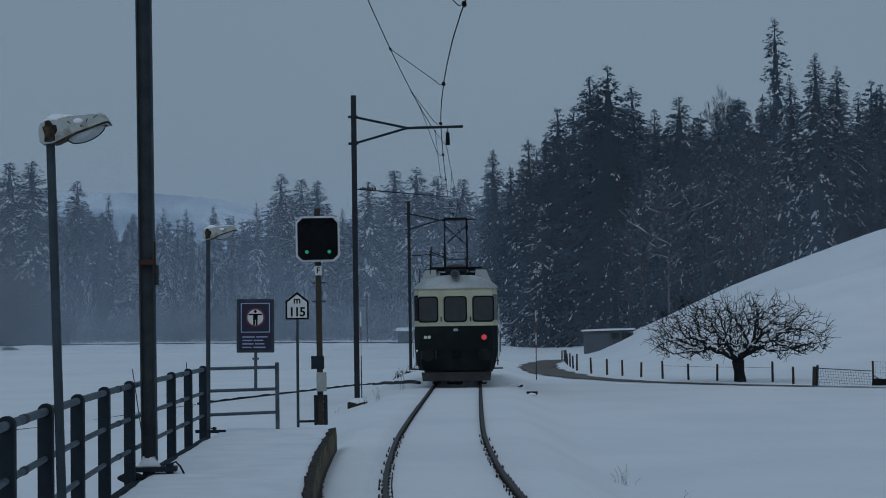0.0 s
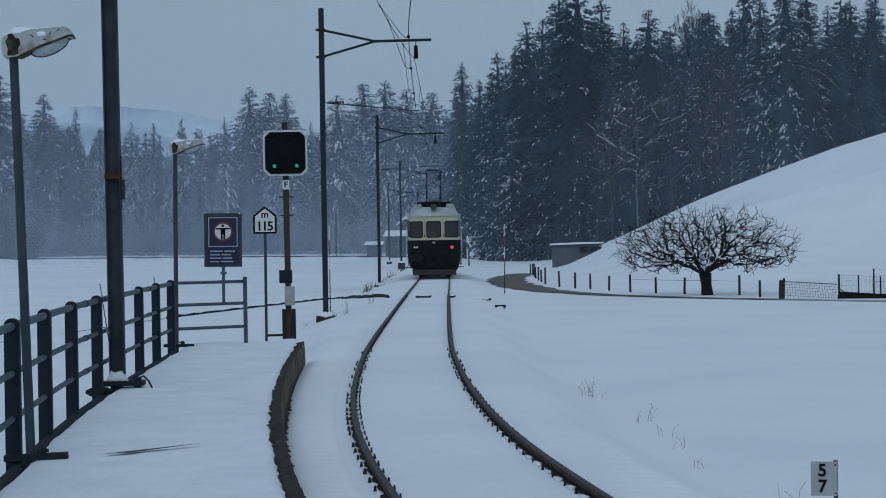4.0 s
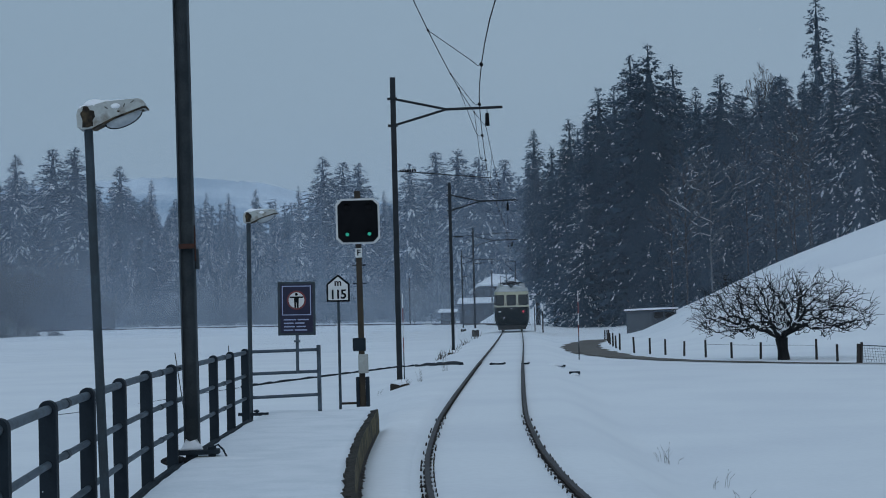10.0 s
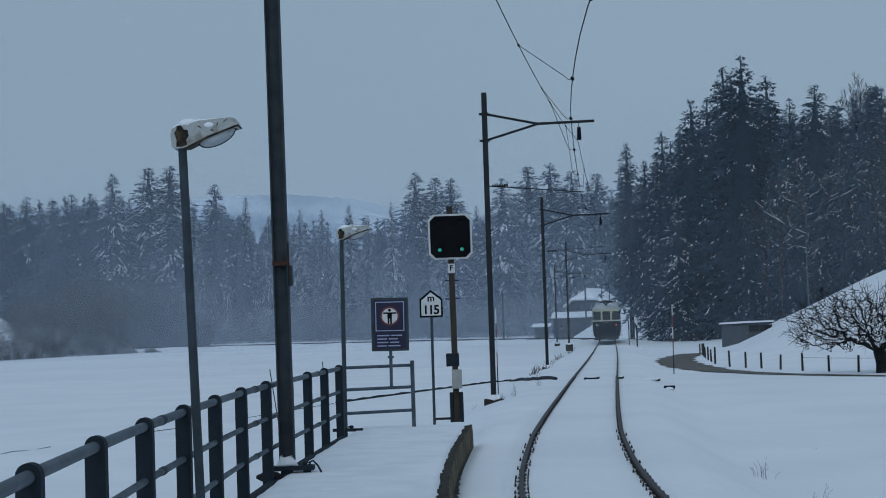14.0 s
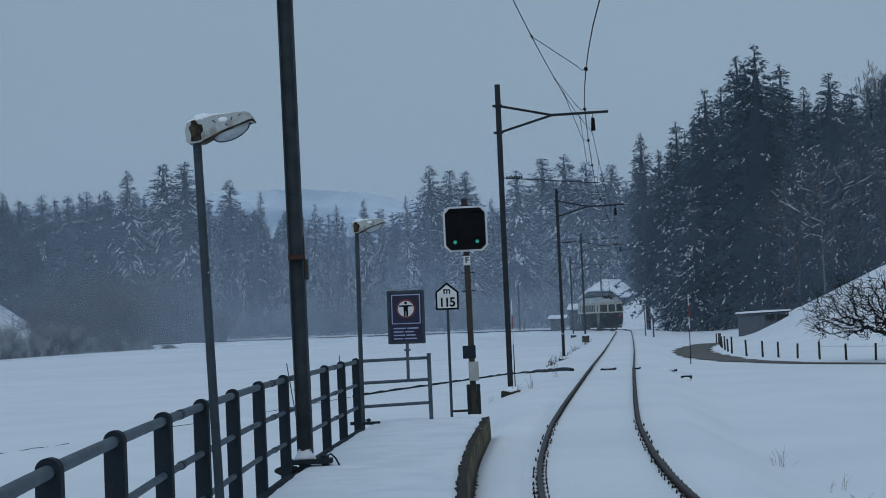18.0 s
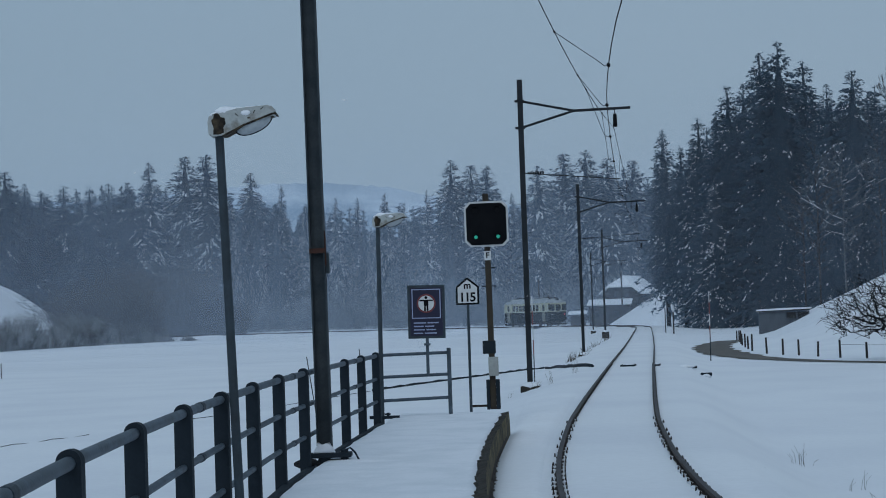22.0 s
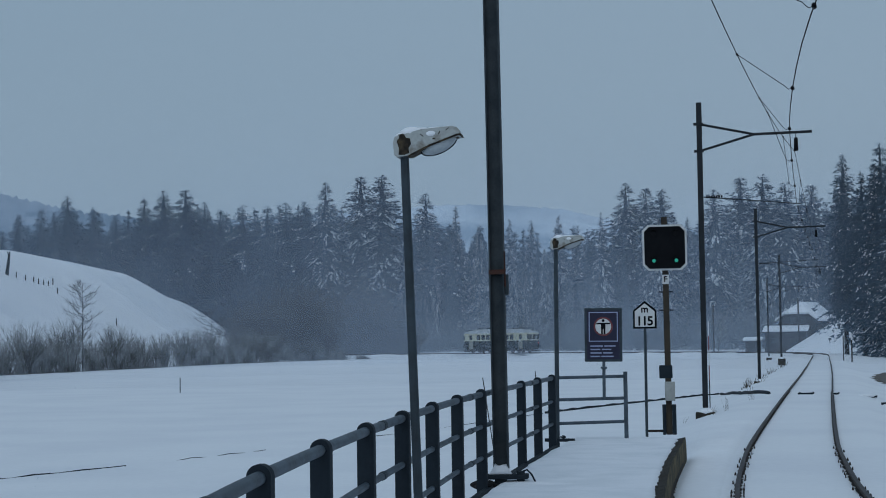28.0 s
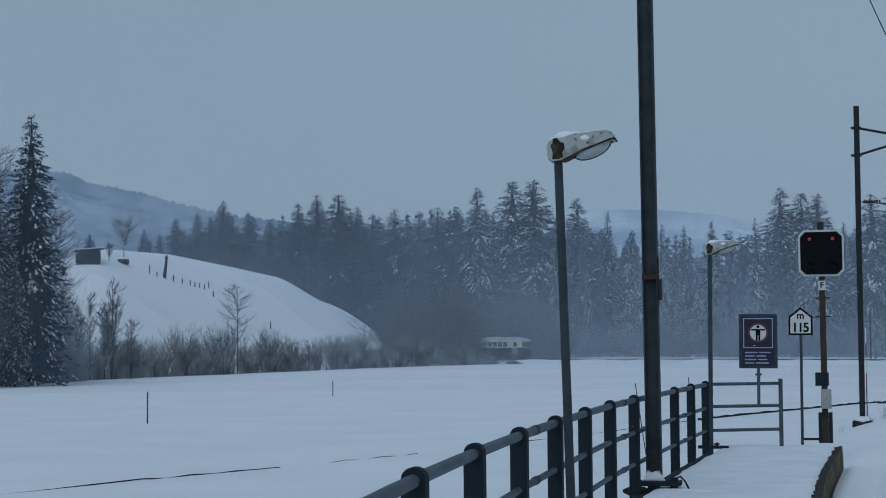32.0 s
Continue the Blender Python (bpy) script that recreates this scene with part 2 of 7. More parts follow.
def box(bm, x0, x1, y0, y1, z0, z1, bevel=0.0):
    r = bmesh.ops.create_cube(bm, size=1, matrix=Matrix.Translation(((x0 + x1) / 2, (y0 + y1) / 2, (z0 + z1) / 2)) @ Matrix.Diagonal((abs(x1 - x0), abs(y1 - y0), abs(z1 - z0), 1)))
    if bevel:
        edges = list({e for v in r["verts"] for e in v.link_edges})
        bmesh.ops.bevel(bm, geom=edges, offset=bevel, segments=2, affect="EDGES", profile=0.5)
    return bm


def cyl(bm, a, b, r, r2=None, n=8, caps=True):
    a, b = Vector(a), Vector(b)
    d = b - a
    q = d.to_track_quat("Z", "Y").to_matrix().to_4x4()
    bmesh.ops.create_cone(bm, cap_ends=caps, segments=n, radius1=r, radius2=r if r2 is None else r2, depth=d.length, matrix=Matrix.Translation((a + b) / 2) @ q)
    return bm


def ball(bm, c, r, sx=1, sy=1, sz=1, u=10, v=6):
    bmesh.ops.create_uvsphere(bm, u_segments=u, v_segments=v, radius=r, matrix=Matrix.Translation(c) @ Matrix.Diagonal((sx, sy, sz, 1)))
    return bm


def prism(bm, outline, y0, y1):
    """An outline in x and z, pushed from y0 to y1."""
    a = [bm.verts.new((x, y0, z)) for x, z in outline]
    b = [bm.verts.new((x, y1, z)) for x, z in outline]
    bm.faces.new(a)
    bm.faces.new(list(reversed(b)))
    for i in range(len(a)):
        j = (i + 1) % len(a)
        bm.faces.new((a[i], b[i], b[j], a[j]))
    return bm


def rounded(x0, x1, z0, z1, r, n=4):
    out = []
    for cx, cz, s in ((x1 - r, z1 - r, 0), (x0 + r, z1 - r, 90), (x0 + r, z0 + r, 180), (x1 - r, z0 + r, 270)):
        for k in range(n + 1):
            a = radians(s + 90 * k / n)
            out.append((cx + r * math.cos(a), cz + r * math.sin(a)))
    return out


def pipe(bm, pts, r, n=6):
    """One unbroken tube along points."""
    pts = [Vector(p) for p in pts]
    rings = []
    for i, p in enumerate(pts):
        d = (pts[min(i + 1, len(pts) - 1)] - pts[max(i - 1, 0)]).normalized()
        side = Vector((0, 0, 1)) if abs(d.z) < 0.9 else Vector((1, 0, 0))
        u = d.cross(side).normalized()
        v = d.cross(u)
        rings.append([bm.verts.new(p + (u * math.cos(6.2832 * k / n) + v * math.sin(6.2832 * k / n)) * r) for k in range(n)])
    for a, b in zip(rings, rings[1:]):
        for k in range(n):
            bm.faces.new((a[k], a[(k + 1) % n], b[(k + 1) % n], b[k]))
    bm.faces.new(list(reversed(rings[0])))
    bm.faces.new(rings[-1])
    return bm


def letters(name, body, size, material, parent, x, y, z, label=""):
    """Writing with the built-in font, facing the -y side, turned into a mesh."""
    cu = bpy.data.curves.new(name, "FONT")
    cu.body, cu.size, cu.extrude, cu.align_x, cu.align_y, cu.offset, cu.space_character = body, size, 0.003, "CENTER", "CENTER", size * 0.025, 0.86
    tmp = new(name, cu)
    me = bpy.data.meshes.new_from_object(tmp.evaluated_get(bpy.context.evaluated_depsgraph_get()))
    bpy.data.objects.remove(tmp)
    bpy.data.curves.remove(cu)
    me.transform(pose(x, y, z, 90))
    me.materials.clear()
    me.materials.append(material)
    ob = new(name, me)
    ob.parent = parent
    return tagged(ob, label) if label else ob


# ---- plan: the line of the track, y along it, and of platform and fence ----
def smoothed(xs, ys, lo, hi, width, step=0.5):
    g = np.arange(lo, hi + step, step)
    v = np.interp(g, xs, ys)
    sl0, sl1 = (ys[1] - ys[0]) / (xs[1] - xs[0]), (ys[-1] - ys[-2]) / (xs[-1] - xs[-2])
    v = np.where(g < xs[0], ys[0] + (g - xs[0]) * sl0, np.where(g > xs[-1], ys[-1] + (g - xs[-1]) * sl1, v))
    k = np.hanning(int(width / step) * 2 + 3)
    pad = len(k) // 2
    w = np.concatenate([v[0] + (np.arange(-pad, 0)) * (v[1] - v[0]), v, v[-1] + np.arange(1, pad + 1) * (v[-1] - v[-2])])
    return g, np.convolve(w, k / k.sum(), "valid")


TRACK_Y = (-40, -20, 0, 14.45, 16.5, 19.3, 23.2, 30.4, 38.3, 56.7, 89.5, 117.5, 143)
TRACK_X = (16.0, 8.0, 2.2, -0.50, -0.82, -1.17, -1.55, -2.06, -2.45, -3.28, -4.68, -5.95, -7.15)
gy, gx = smoothed(TRACK_Y, TRACK_X, -40, 143, 4)
line = [(y, x, y, math.degrees(math.atan(-(dx)))) for y, x, dx in zip(gy, gx, np.gradient(gx, gy))]
s_, x_, y_, h_ = line[-1]
while s_ < 470:  # the long left-hand curve beyond
    h_ += math.degrees(min(max((s_ - 175.5) / 28.4, 0), 1) / 106.3)
    x_, y_, s_ = x_ - math.sin(radians(h_)), y_ + math.cos(radians(h_)), s_ + 1
    line.append((s_, x_, y_, h_))
LINE = np.array(line)


def on_track(s):
    return [float(np.interp(s, LINE[:, 0], LINE[:, k])) for k in (1, 2, 3)]


EDGE = smoothed((-10, 0, 12, 13.6, 15.7, 18.2, 22.5, 28.7), (2.85, 0.8, -1.685, -1.945, -2.29, -2.645, -3.145, -3.72), -12, 40, 2)
FENCE_Y = (-8, 0, 7.55, 9.53, 11.5, 13.5, 15.5, 17.45, 19.45, 23.4, 25.4, 27.4)
FENCE_X = (1.0, -1.25, -2.92, -3.3, -3.65, -3.97, -4.265, -4.54, -4.77, -5.17, -5.36, -5.545)
FENCE = smoothed(FENCE_Y, FENCE_X, -12, 40, 1)


def edge_x(y):
    return float(np.interp(y, *EDGE))


def fence_x(y):
    return float(np.interp(y, *FENCE))


# ---- the land: one sheet of snow out to the horizon ----
def sstep(a, b, v):
    t = np.clip((v - a) / (b - a), 0, 1)
    return t * t * (3 - 2 * t)


HILL_X = (-20, 0, 1.5, 2.6, 4.6, 6.6, 8.6, 10.5, 12.5, 14.4, 18.4, 22.2, 24.2, 28.4, 31.1, 45, 90, 200)
HILL_Z = (0, 0, 0.15, 0.25, 1.12, 2.15, 3.1, 4.05, 5.0, 5.75, 7.21, 8.55, 9.1, 10.39, 10.92, 13.2, 22, 36)
# the round hill across the field: where it starts to rise, and how high it gets, by bearing
DOME_A = (-90, -60, -40, -34, -31.9, -30.5, -28.4, -26.6, -24.8, -23, -21.2, -20.0, -18)
DOME_R = (120, 120, 130, 146, 158, 165, 183, 197, 215, 230, 255, 265, 270)
DOME_Z = (6, 12, 15, 14.2, 14.1, 16.1, 16.3, 15.3, 14.1, 8.9, 2.7, 0.4, 0)


def land(x, y):
    x, y = np.asarray(x, float), np.asarray(y, float)
    cx = np.interp(y, LINE[:, 2][:420], LINE[:, 1][:420])
    u = x - cx
    bed = 1 - sstep(1.4, np.where(u > 0, 3.1, 4.5), np.abs(u))
    far = np.min(np.hypot(x[..., None] - LINE[400::12, 1], y[..., None] - LINE[400::12, 2]), axis=-1) if x.size else 0
    bed = np.where(y > 150, 1 - sstep(2, 7, far), bed)
    side = np.where(u < 0, -0.72, -0.78 + 0.33 * sstep(30, 58, y))
    z = side * (1 - bed) - 0.085 * bed
    z = z + 0.012 * np.sin(x * 0.31 + 1.3 * np.sin(y * 0.11)) * (1 - bed)
    p = sstep(78, 126, y) * (1 - 0.5 * sstep(126, 200, y)) * sstep(-4, 1, x)
    z = z + np.interp(x, HILL_X, HILL_Z) * p
    r, a = np.hypot(x, y), np.degrees(np.arctan2(x, y))
    r0 = np.interp(a, DOME_A, DOME_R)
    z = z + np.interp(a, DOME_A, DOME_Z) * sstep(0, 75, r - r0) * (1 - 0.5 * sstep(85, 200, r - r0)) * sstep(-2, 2, -a)
    z = z + 0.03 * np.minimum(np.maximum(r - 300, 0), 500) * (np.abs(a) < 70)
    return z


def ground_z(x, y):
    return float(land(np.array([x]), np.array([y]))[0])


def on_slope(az, el, near, far):
    """The distance at which the land, seen from the platform, reaches that elevation."""
    r = np.linspace(near, far, 300)
    e = np.degrees(np.arctan2(land(r * math.sin(radians(az)), r * math.cos(radians(az))) - 1.86, r))
    hit_ = np.nonzero(e >= el)[0]
    return float(r[hit_[0]]) if len(hit_) else far


angles = np.concatenate([np.arange(-180, -40, 4.0), np.arange(-40, 20, 0.35), np.arange(20, 180, 4.0)])
radii = np.concatenate([[0.5], np.geomspace(2, 60, 90), np.geomspace(61, 330, 130), np.geomspace(340, 2800, 24)])
A, Rr = np.meshgrid(np.radians(angles), radii)
X, Y = Rr * np.sin(A), Rr * np.cos(A)
Z = land(X.ravel(), Y.ravel())
n_a, n_r = len(angles), len(radii)
faces = [(i * n_a + j, i * n_a + (j + 1) % n_a, (i + 1) * n_a + (j + 1) % n_a, (i + 1) * n_a + j) for i in range(n_r - 1) for j in range(n_a)]
ground = pydata("ground", np.stack([X.ravel(), Y.ravel(), Z], 1).tolist(), faces, SNOW, smooth=True)
tagged(ground, "deep fresh snow over fields and slopes", "snow", kind="structure")


def ribbon(name, centre, half, z_up, material, label, category, parent=None):
    """A strip that follows the land."""
    pts = np.array(centre, float)
    seg = np.concatenate([[0], np.cumsum(np.hypot(*np.diff(pts, axis=0).T))])
    g = np.linspace(0, seg[-1], int(seg[-1] / 0.7) + 2)
    c = np.stack([np.interp(g, seg, pts[:, 0]), np.interp(g, seg, pts[:, 1])], 1)
    for _ in range(6):
        c[1:-1] = (c[:-2] + 2 * c[1:-1] + c[2:]) / 4
    hw = np.interp(g / seg[-1], np.linspace(0, 1, len(half)), half)
    d = np.gradient(c, axis=0)
    d /= np.linalg.norm(d, axis=1)[:, None]
    nrm = np.stack([d[:, 1], -d[:, 0]], 1)
    vs, fs = [], []
    for i in range(len(c)):
        wob = 1 + 0.12 * math.sin(i * 0.9) + 0.08 * math.sin(i * 2.3)
        for k in (-1, -0.33, 0.33, 1):
            q = c[i] + nrm[i] * hw[i] * k * (wob if abs(k) == 1 else 1)
            vs.append((q[0], q[1], ground_z(q[0], q[1]) + z_up))
    for i in range(len(c) - 1):
        for k in range(3):
            fs.append((4 * i + k, 4 * i + k + 1, 4 * i + k + 5, 4 * i + k + 4))
    return tagged(pydata(name, vs, fs, material, parent), label, category, kind="structure")


ribbon("road", [(60, 36), (30, 50.5), (14.5, 59.5), (6.5, 66.8), (3.2, 71.5), (0.9, 78), (-0.5, 88), (-1.2, 98), (-1.2, 108), (-0.2, 119)], (0.12, 0.12, 0.12, 0.14, 0.42, 1.0, 1.05, 0.9), 0.03, ASPHALT, "wet brown farm road cleared of snow", "road")

# hazy wooded hills, far behind everything
FAR_A = (-75, -50, -36, -31.5, -30.9, -29.2, -27.9, -26.6, -24, -21, -18, -14.5, -12.6, -10.8, -9.5, -5, 0, 14, 40, 75)
FAR_E = (4.0, 4.6, 5.8, 5.6, 5.3, 4.98, 4.62, 4.35, 4.0, 4.0, 4.2, 4.42, 4.37, 4.2, 3.86, 3.2, 3.0, 3.0, 4.5, 4.0)
# Haze is put into both hill colours, and they glow faintly.
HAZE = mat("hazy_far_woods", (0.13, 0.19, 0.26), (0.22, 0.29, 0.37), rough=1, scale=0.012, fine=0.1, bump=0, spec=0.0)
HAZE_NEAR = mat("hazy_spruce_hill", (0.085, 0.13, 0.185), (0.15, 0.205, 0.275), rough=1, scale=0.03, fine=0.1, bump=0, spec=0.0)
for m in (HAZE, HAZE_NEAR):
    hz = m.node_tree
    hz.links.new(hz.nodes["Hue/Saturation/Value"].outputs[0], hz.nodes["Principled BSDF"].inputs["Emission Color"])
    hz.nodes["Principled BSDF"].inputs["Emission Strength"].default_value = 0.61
vs, fs = [], []
fa = np.arange(-75, 75, 0.06)
for i, a in enumerate(fa):
    base = float(np.interp(a, FAR_A, FAR_E)) + 0.05 * noise.noise((a * 4, 0, 0))
    jag = 0.05 * noise.noise((a * 23, 5, 0)) + 0.06 * noise.noise((a * 41, 1, 0)) * float(sstep(-22, -27, a)) + 0.12 * float(sstep(-22, -27, a)) * (noise.noise((a * 9, 2, 0)) + abs(noise.noise((a * 5, 9, 0))))
    soft, top = (1.86 + 1250 * math.tan(radians(e)) for e in (base - 0.3, base + jag))
    sa, ca = math.sin(radians(a)), math.cos(radians(a))
    vs += [(900 * sa, 900 * ca, -4), (1100 * sa, 1100 * ca, soft * 0.6), (1247 * sa, 1247 * ca, soft), (1250 * sa, 1250 * ca, top), (1500 * sa, 1500 * ca, soft * 0.8)]
for i in range(len(fa) - 1):
    for k in range(4):
        fs.append((5 * i + k, 5 * i + 5 + k, 5 * i + 6 + k, 5 * i + 1 + k))
tagged(pydata("backdrop", vs, fs, [HAZE, HAZE_NEAR], slots=[int(a < -24) for a in fa[:-1] for _ in range(4)], smooth=True), "wooded hills, haze put into their faintly glowing colour", "hills", kind="structure")


# ---- platform, track ----
def offset_line(s, off):
    x, y, h = on_track(s)
    return x + off * math.cos(radians(h)), y + off * math.sin(radians(h)), h


def rail(name, off):
    prof = ((-0.029, 0.0), (0.029, 0.0), (0.031, -0.035), (0.01, -0.05), (0.01, -0.16), (-0.01, -0.16), (-0.01, -0.05), (-0.031, -0.035))
    ss = np.concatenate([np.arange(-25, 60, 0.7), np.arange(60, 420, 2.0)])
    vs, fs, sl = [], [], []
    for s in ss:
        x, y, h = offset_line(s, off)
        for a, b in prof:
            vs.append((x + a * math.cos(radians(h)), y + a * math.sin(radians(h)), b))
    n = len(prof)
    for i in range(len(ss) - 1):
        for k in range(n):
            fs.append((n * i + k, n * i + (k + 1) % n, n * i + n + (k + 1) % n, n * i + n + k))
            sl.append(0 if k == 0 else 1)
    return pydata(name, vs, fs, [RAIL_TOP, RAIL], track, slots=sl)


track = thing("railway_track", "snow-covered single railway track curving away", "railway", kind="structure")
rail("rail", -0.752)
rail("rail", 0.752)
# beside the rails: dark cones for fastenings and their shadows, sticking out of the snow
bm_f, bm_s = bmesh.new(), bmesh.new()
rnd = random.Random(5)
s = 2.0
while s < 32:
    for off in (-0.752, 0.752):
        for sgn in (-1, 1):
            if rnd.random() < 0.04 + 0.4 * max(0, noise.noise((s * 0.35, off * 9, sgn * 4))) + max(0, s - 20) * 0.04:
                continue
            x, y, h = offset_line(s + rnd.uniform(-0.05, 0.05), off + sgn * 0.076)
            m = pose(x, y, 0, 0, 0, h)
            w = rnd.uniform(0.016, 0.026) * (1.15 if sgn * off > 0 else 0.9)
            bmesh.ops.create_cone(bm_f, cap_ends=True, segments=4, radius1=w * 0.9, radius2=0.008, depth=0.05, matrix=m @ pose(0, 0, -0.062) @ Matrix.Diagonal((0.8, rnd.uniform(1.0, 2.0), 1, 1)))
            x2, y2, h2 = offset_line(s + 0.3 + rnd.uniform(-0.05, 0.05), off + sgn * 0.06)
            bmesh.ops.create_icosphere(bm_s, subdivisions=1, radius=1, matrix=pose(x2, y2, -0.078, 0, 0, h2) @ Matrix.Diagonal((rnd.uniform(0.03, 0.05), rnd.uniform(0.1, 0.18), rnd.uniform(0.012, 0.022), 1)))
    s += 0.5
part("fastening_shadow_teeth", bm_f, TIE, track, "small dark cones for rail fastenings and their shadows")["kind"] = "stuff"
part("snow_lumps", bm_s, SNOW_LUMP, track, "small lumps of snow along the rails", smooth=True)["kind"] = "stuff"
# flat dark strip right along each rail
vs, fs = [], []
for off in (-0.752, 0.752):
    for s in np.arange(-20, 64, 0.35):
        i = len(vs)
        for sgn, wd in ((-1, 0.05), (1, 0.05)):
            x, y, h = offset_line(s, off + sgn * (wd + 0.012 * math.sin(s * 10.4 + sgn)))
            vs.append((x, y, -0.074))
        if s > -20:
            fs.append((i - 2, i - 1, i + 1, i))
tagged(pydata("rail_edge_strip", vs, fs, TIE, track), "flat dark strip beside each rail")

# platform: snow cover on a concrete edge wall
def platform():
    pl = thing("platform", "low station platform under trodden snow", "platform", kind="structure")
    ys = np.arange(-8, 29.2, 0.075)
    vs, fs, sl = [], [], []
    across = np.linspace(0, 1, 37)
    rp = random.Random(3)
    dents = [(rp.uniform(-4.6, -1.2), rp.uniform(7, 27), rp.uniform(0.06, 0.2), rp.uniform(0.03, 0.09), rp.uniform(0.015, 0.045)) for _ in range(34)]
    for i, y in enumerate(ys):
        e, f = edge_x(y), fence_x(y) + 0.1 + 0.035 * noise.noise((0, y * 1.9, 6))
        if y > 28.6:
            e -= (y - 28.6) * 0.5
        for t in across:
            x = f + (e - 0.005 + 0.03 * noise.noise((3, y * 4, 1)) - f) * t
            z = 0.25 + 0.004 * math.sin(x * 3 + y * 1.7) + 0.006 * noise.noise((x * 2, y * 2, 0)) - (0.04 if t == 1 else 0) - (0.07 + 0.05 * noise.noise((0, y * 1.6, 5)) if t < 0.02 else 0.02 if t < 0.04 else 0)
            for dx, dy, rx, ry, dp in dents:
                if abs(x - dx) < 2 * rx and abs(y - dy) < 3 * ry:
                    z -= dp * math.exp(-((x - dx) / rx) ** 2 - ((y - dy) / ry) ** 2)
            vs.append((x, y, z))
    for i in range(len(ys) - 1):
        for k in range(36):
            fs.append((37 * i + k, 37 * i + k + 1, 37 * i + k + 38, 37 * i + k + 37))
    n0 = len(vs)
    last = 37 * (len(ys) - 1)
    vs += [(x, 29.3, -0.4) for x, _, _ in vs[last:last + 37]]
    fs += [(last + k, last + k + 1, n0 + k + 1, n0 + k) for k in range(36)]
    pydata("snow_cover", vs, fs, SNOW_LUMP, pl, smooth=True)
    # edge wall with a crumbled lip
    vs, fs, sl = [], [], []
    for y in ys[ys < 28.75]:
        e = edge_x(y)
        j = 0.02 * noise.noise((0, y * 3.1, 7)) + 0.025 * noise.noise((0, y * 9.7, 2))
        lip = 0.26 + 0.03 * noise.noise((0, y * 6, 4))
        for dx, z in ((-0.03 + j * 2.6, 0.15), (-0.005 + j * 2.6, lip - 0.01), (0.085 + j * 0.4, lip + 0.015), (0.098, 0.12), (0.105, -0.5)):
            vs.append((e + dx, y, z))
    m = len(vs) // 5
    for i in range(m - 1):
        for k in range(4):
            fs.append((5 * i + k, 5 * i + k + 1, 5 * i + k + 6, 5 * i + k + 5))
            sl.append(1 if k < 2 else 0)
    n0 = len(vs)
    vs += [(x, y, -0.5) for x, y, _ in vs[5 * m - 5:5 * m - 3]]
    fs += [(5 * m - 5, 5 * m - 4, 5 * m - 3, 5 * m - 2, 5 * m - 1, n0)]
    sl += [0]
    gv, gf = [], []  # dark ragged strip that paints the shaded gap along the foot of the wall
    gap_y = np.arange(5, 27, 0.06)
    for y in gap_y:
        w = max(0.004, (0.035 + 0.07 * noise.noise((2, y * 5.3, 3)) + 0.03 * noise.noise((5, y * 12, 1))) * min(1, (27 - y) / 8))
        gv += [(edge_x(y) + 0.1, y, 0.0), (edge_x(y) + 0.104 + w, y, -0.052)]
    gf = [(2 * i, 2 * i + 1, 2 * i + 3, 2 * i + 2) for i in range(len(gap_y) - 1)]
    tagged(pydata("gap_shade_strip", gv, gf, TIE, pl), "dark ragged strip painted as shade between wall and snow")
    # Flat dark patch that paints a shaded step in the snow.
    bm = bmesh.new()
    p = [(-3.3, 13.5), (-3.08, 13.585), (-2.7, 14.13), (-2.62, 14.2), (-2.68, 14.15), (-3.06, 13.615)]
    bmesh.ops.contextual_create(bm, geom=[bm.verts.new((x, y, 0.272)) for x, y in p])
    part("step_shade_patch", bm, CONC_D, pl, "flat dark patch painted for a shaded step in the snow")
    tagged(pydata("edge_wall", vs, fs, [CONC, CONC_D], pl, slots=sl), "stained crumbling concrete edge")
    return pl


platform()
def combed(y0, y1, inner, outer, label):
    """Wind-combed snow in a strip between two lines."""
    vs, fs = [], []
    yy = np.arange(y0, y1, 0.05)
    for y in yy:
        e, w = inner(y), outer(y)
        for k in range(13):
            f = k / 12
            x = e + (w - e) * f
            comb = math.sin(y * 22 + 3 * noise.noise((x * 1.5, y * 0.6, 1)) + x * 2) * max(0, noise.noise((x * 1.3, y * 0.35, 8)) + 0.4)
            fade = min(1, 6 * f, 6 * (1 - f)) * min(1, (y1 - y) / 8)
            vs.append((x, y, ground_z(x, y) + 0.003 - 0.03 * (1 - min(1, 6 * (1 - f), 4 * f + 0.6)) + fade * (0.02 + 0.02 * comb + 0.012 * noise.noise((x * 2.4, y * 1.1, 3)))))
    for i in range(len(yy) - 1):
        for k in range(12):
            fs.append((13 * i + k, 13 * i + k + 1, 13 * i + k + 14, 13 * i + k + 13))
    tagged(pydata("snow_drift", vs, fs, SNOW, smooth=True), label, "snow", kind="structure")


combed(4, 46, lambda y: edge_x(y) + 0.1 if y < 28.8 else edge_x(28.8) + 0.1 - 0.1 * (y - 28.8), lambda y: on_track(y)[0] - 0.9, "wind-combed snow between platform and rail")
combed(8, 24, lambda y: on_track(y)[0] + 0.9, lambda y: on_track(y)[0] + 1.75, "wind-combed snow beside the outer rail")

# ---- railing along the platform ----
railing = thing("railing", "dark post-and-tube railing beside the platform", "railing")
POST_Y = [27.4 - 1.985 * k for k in range(16)]


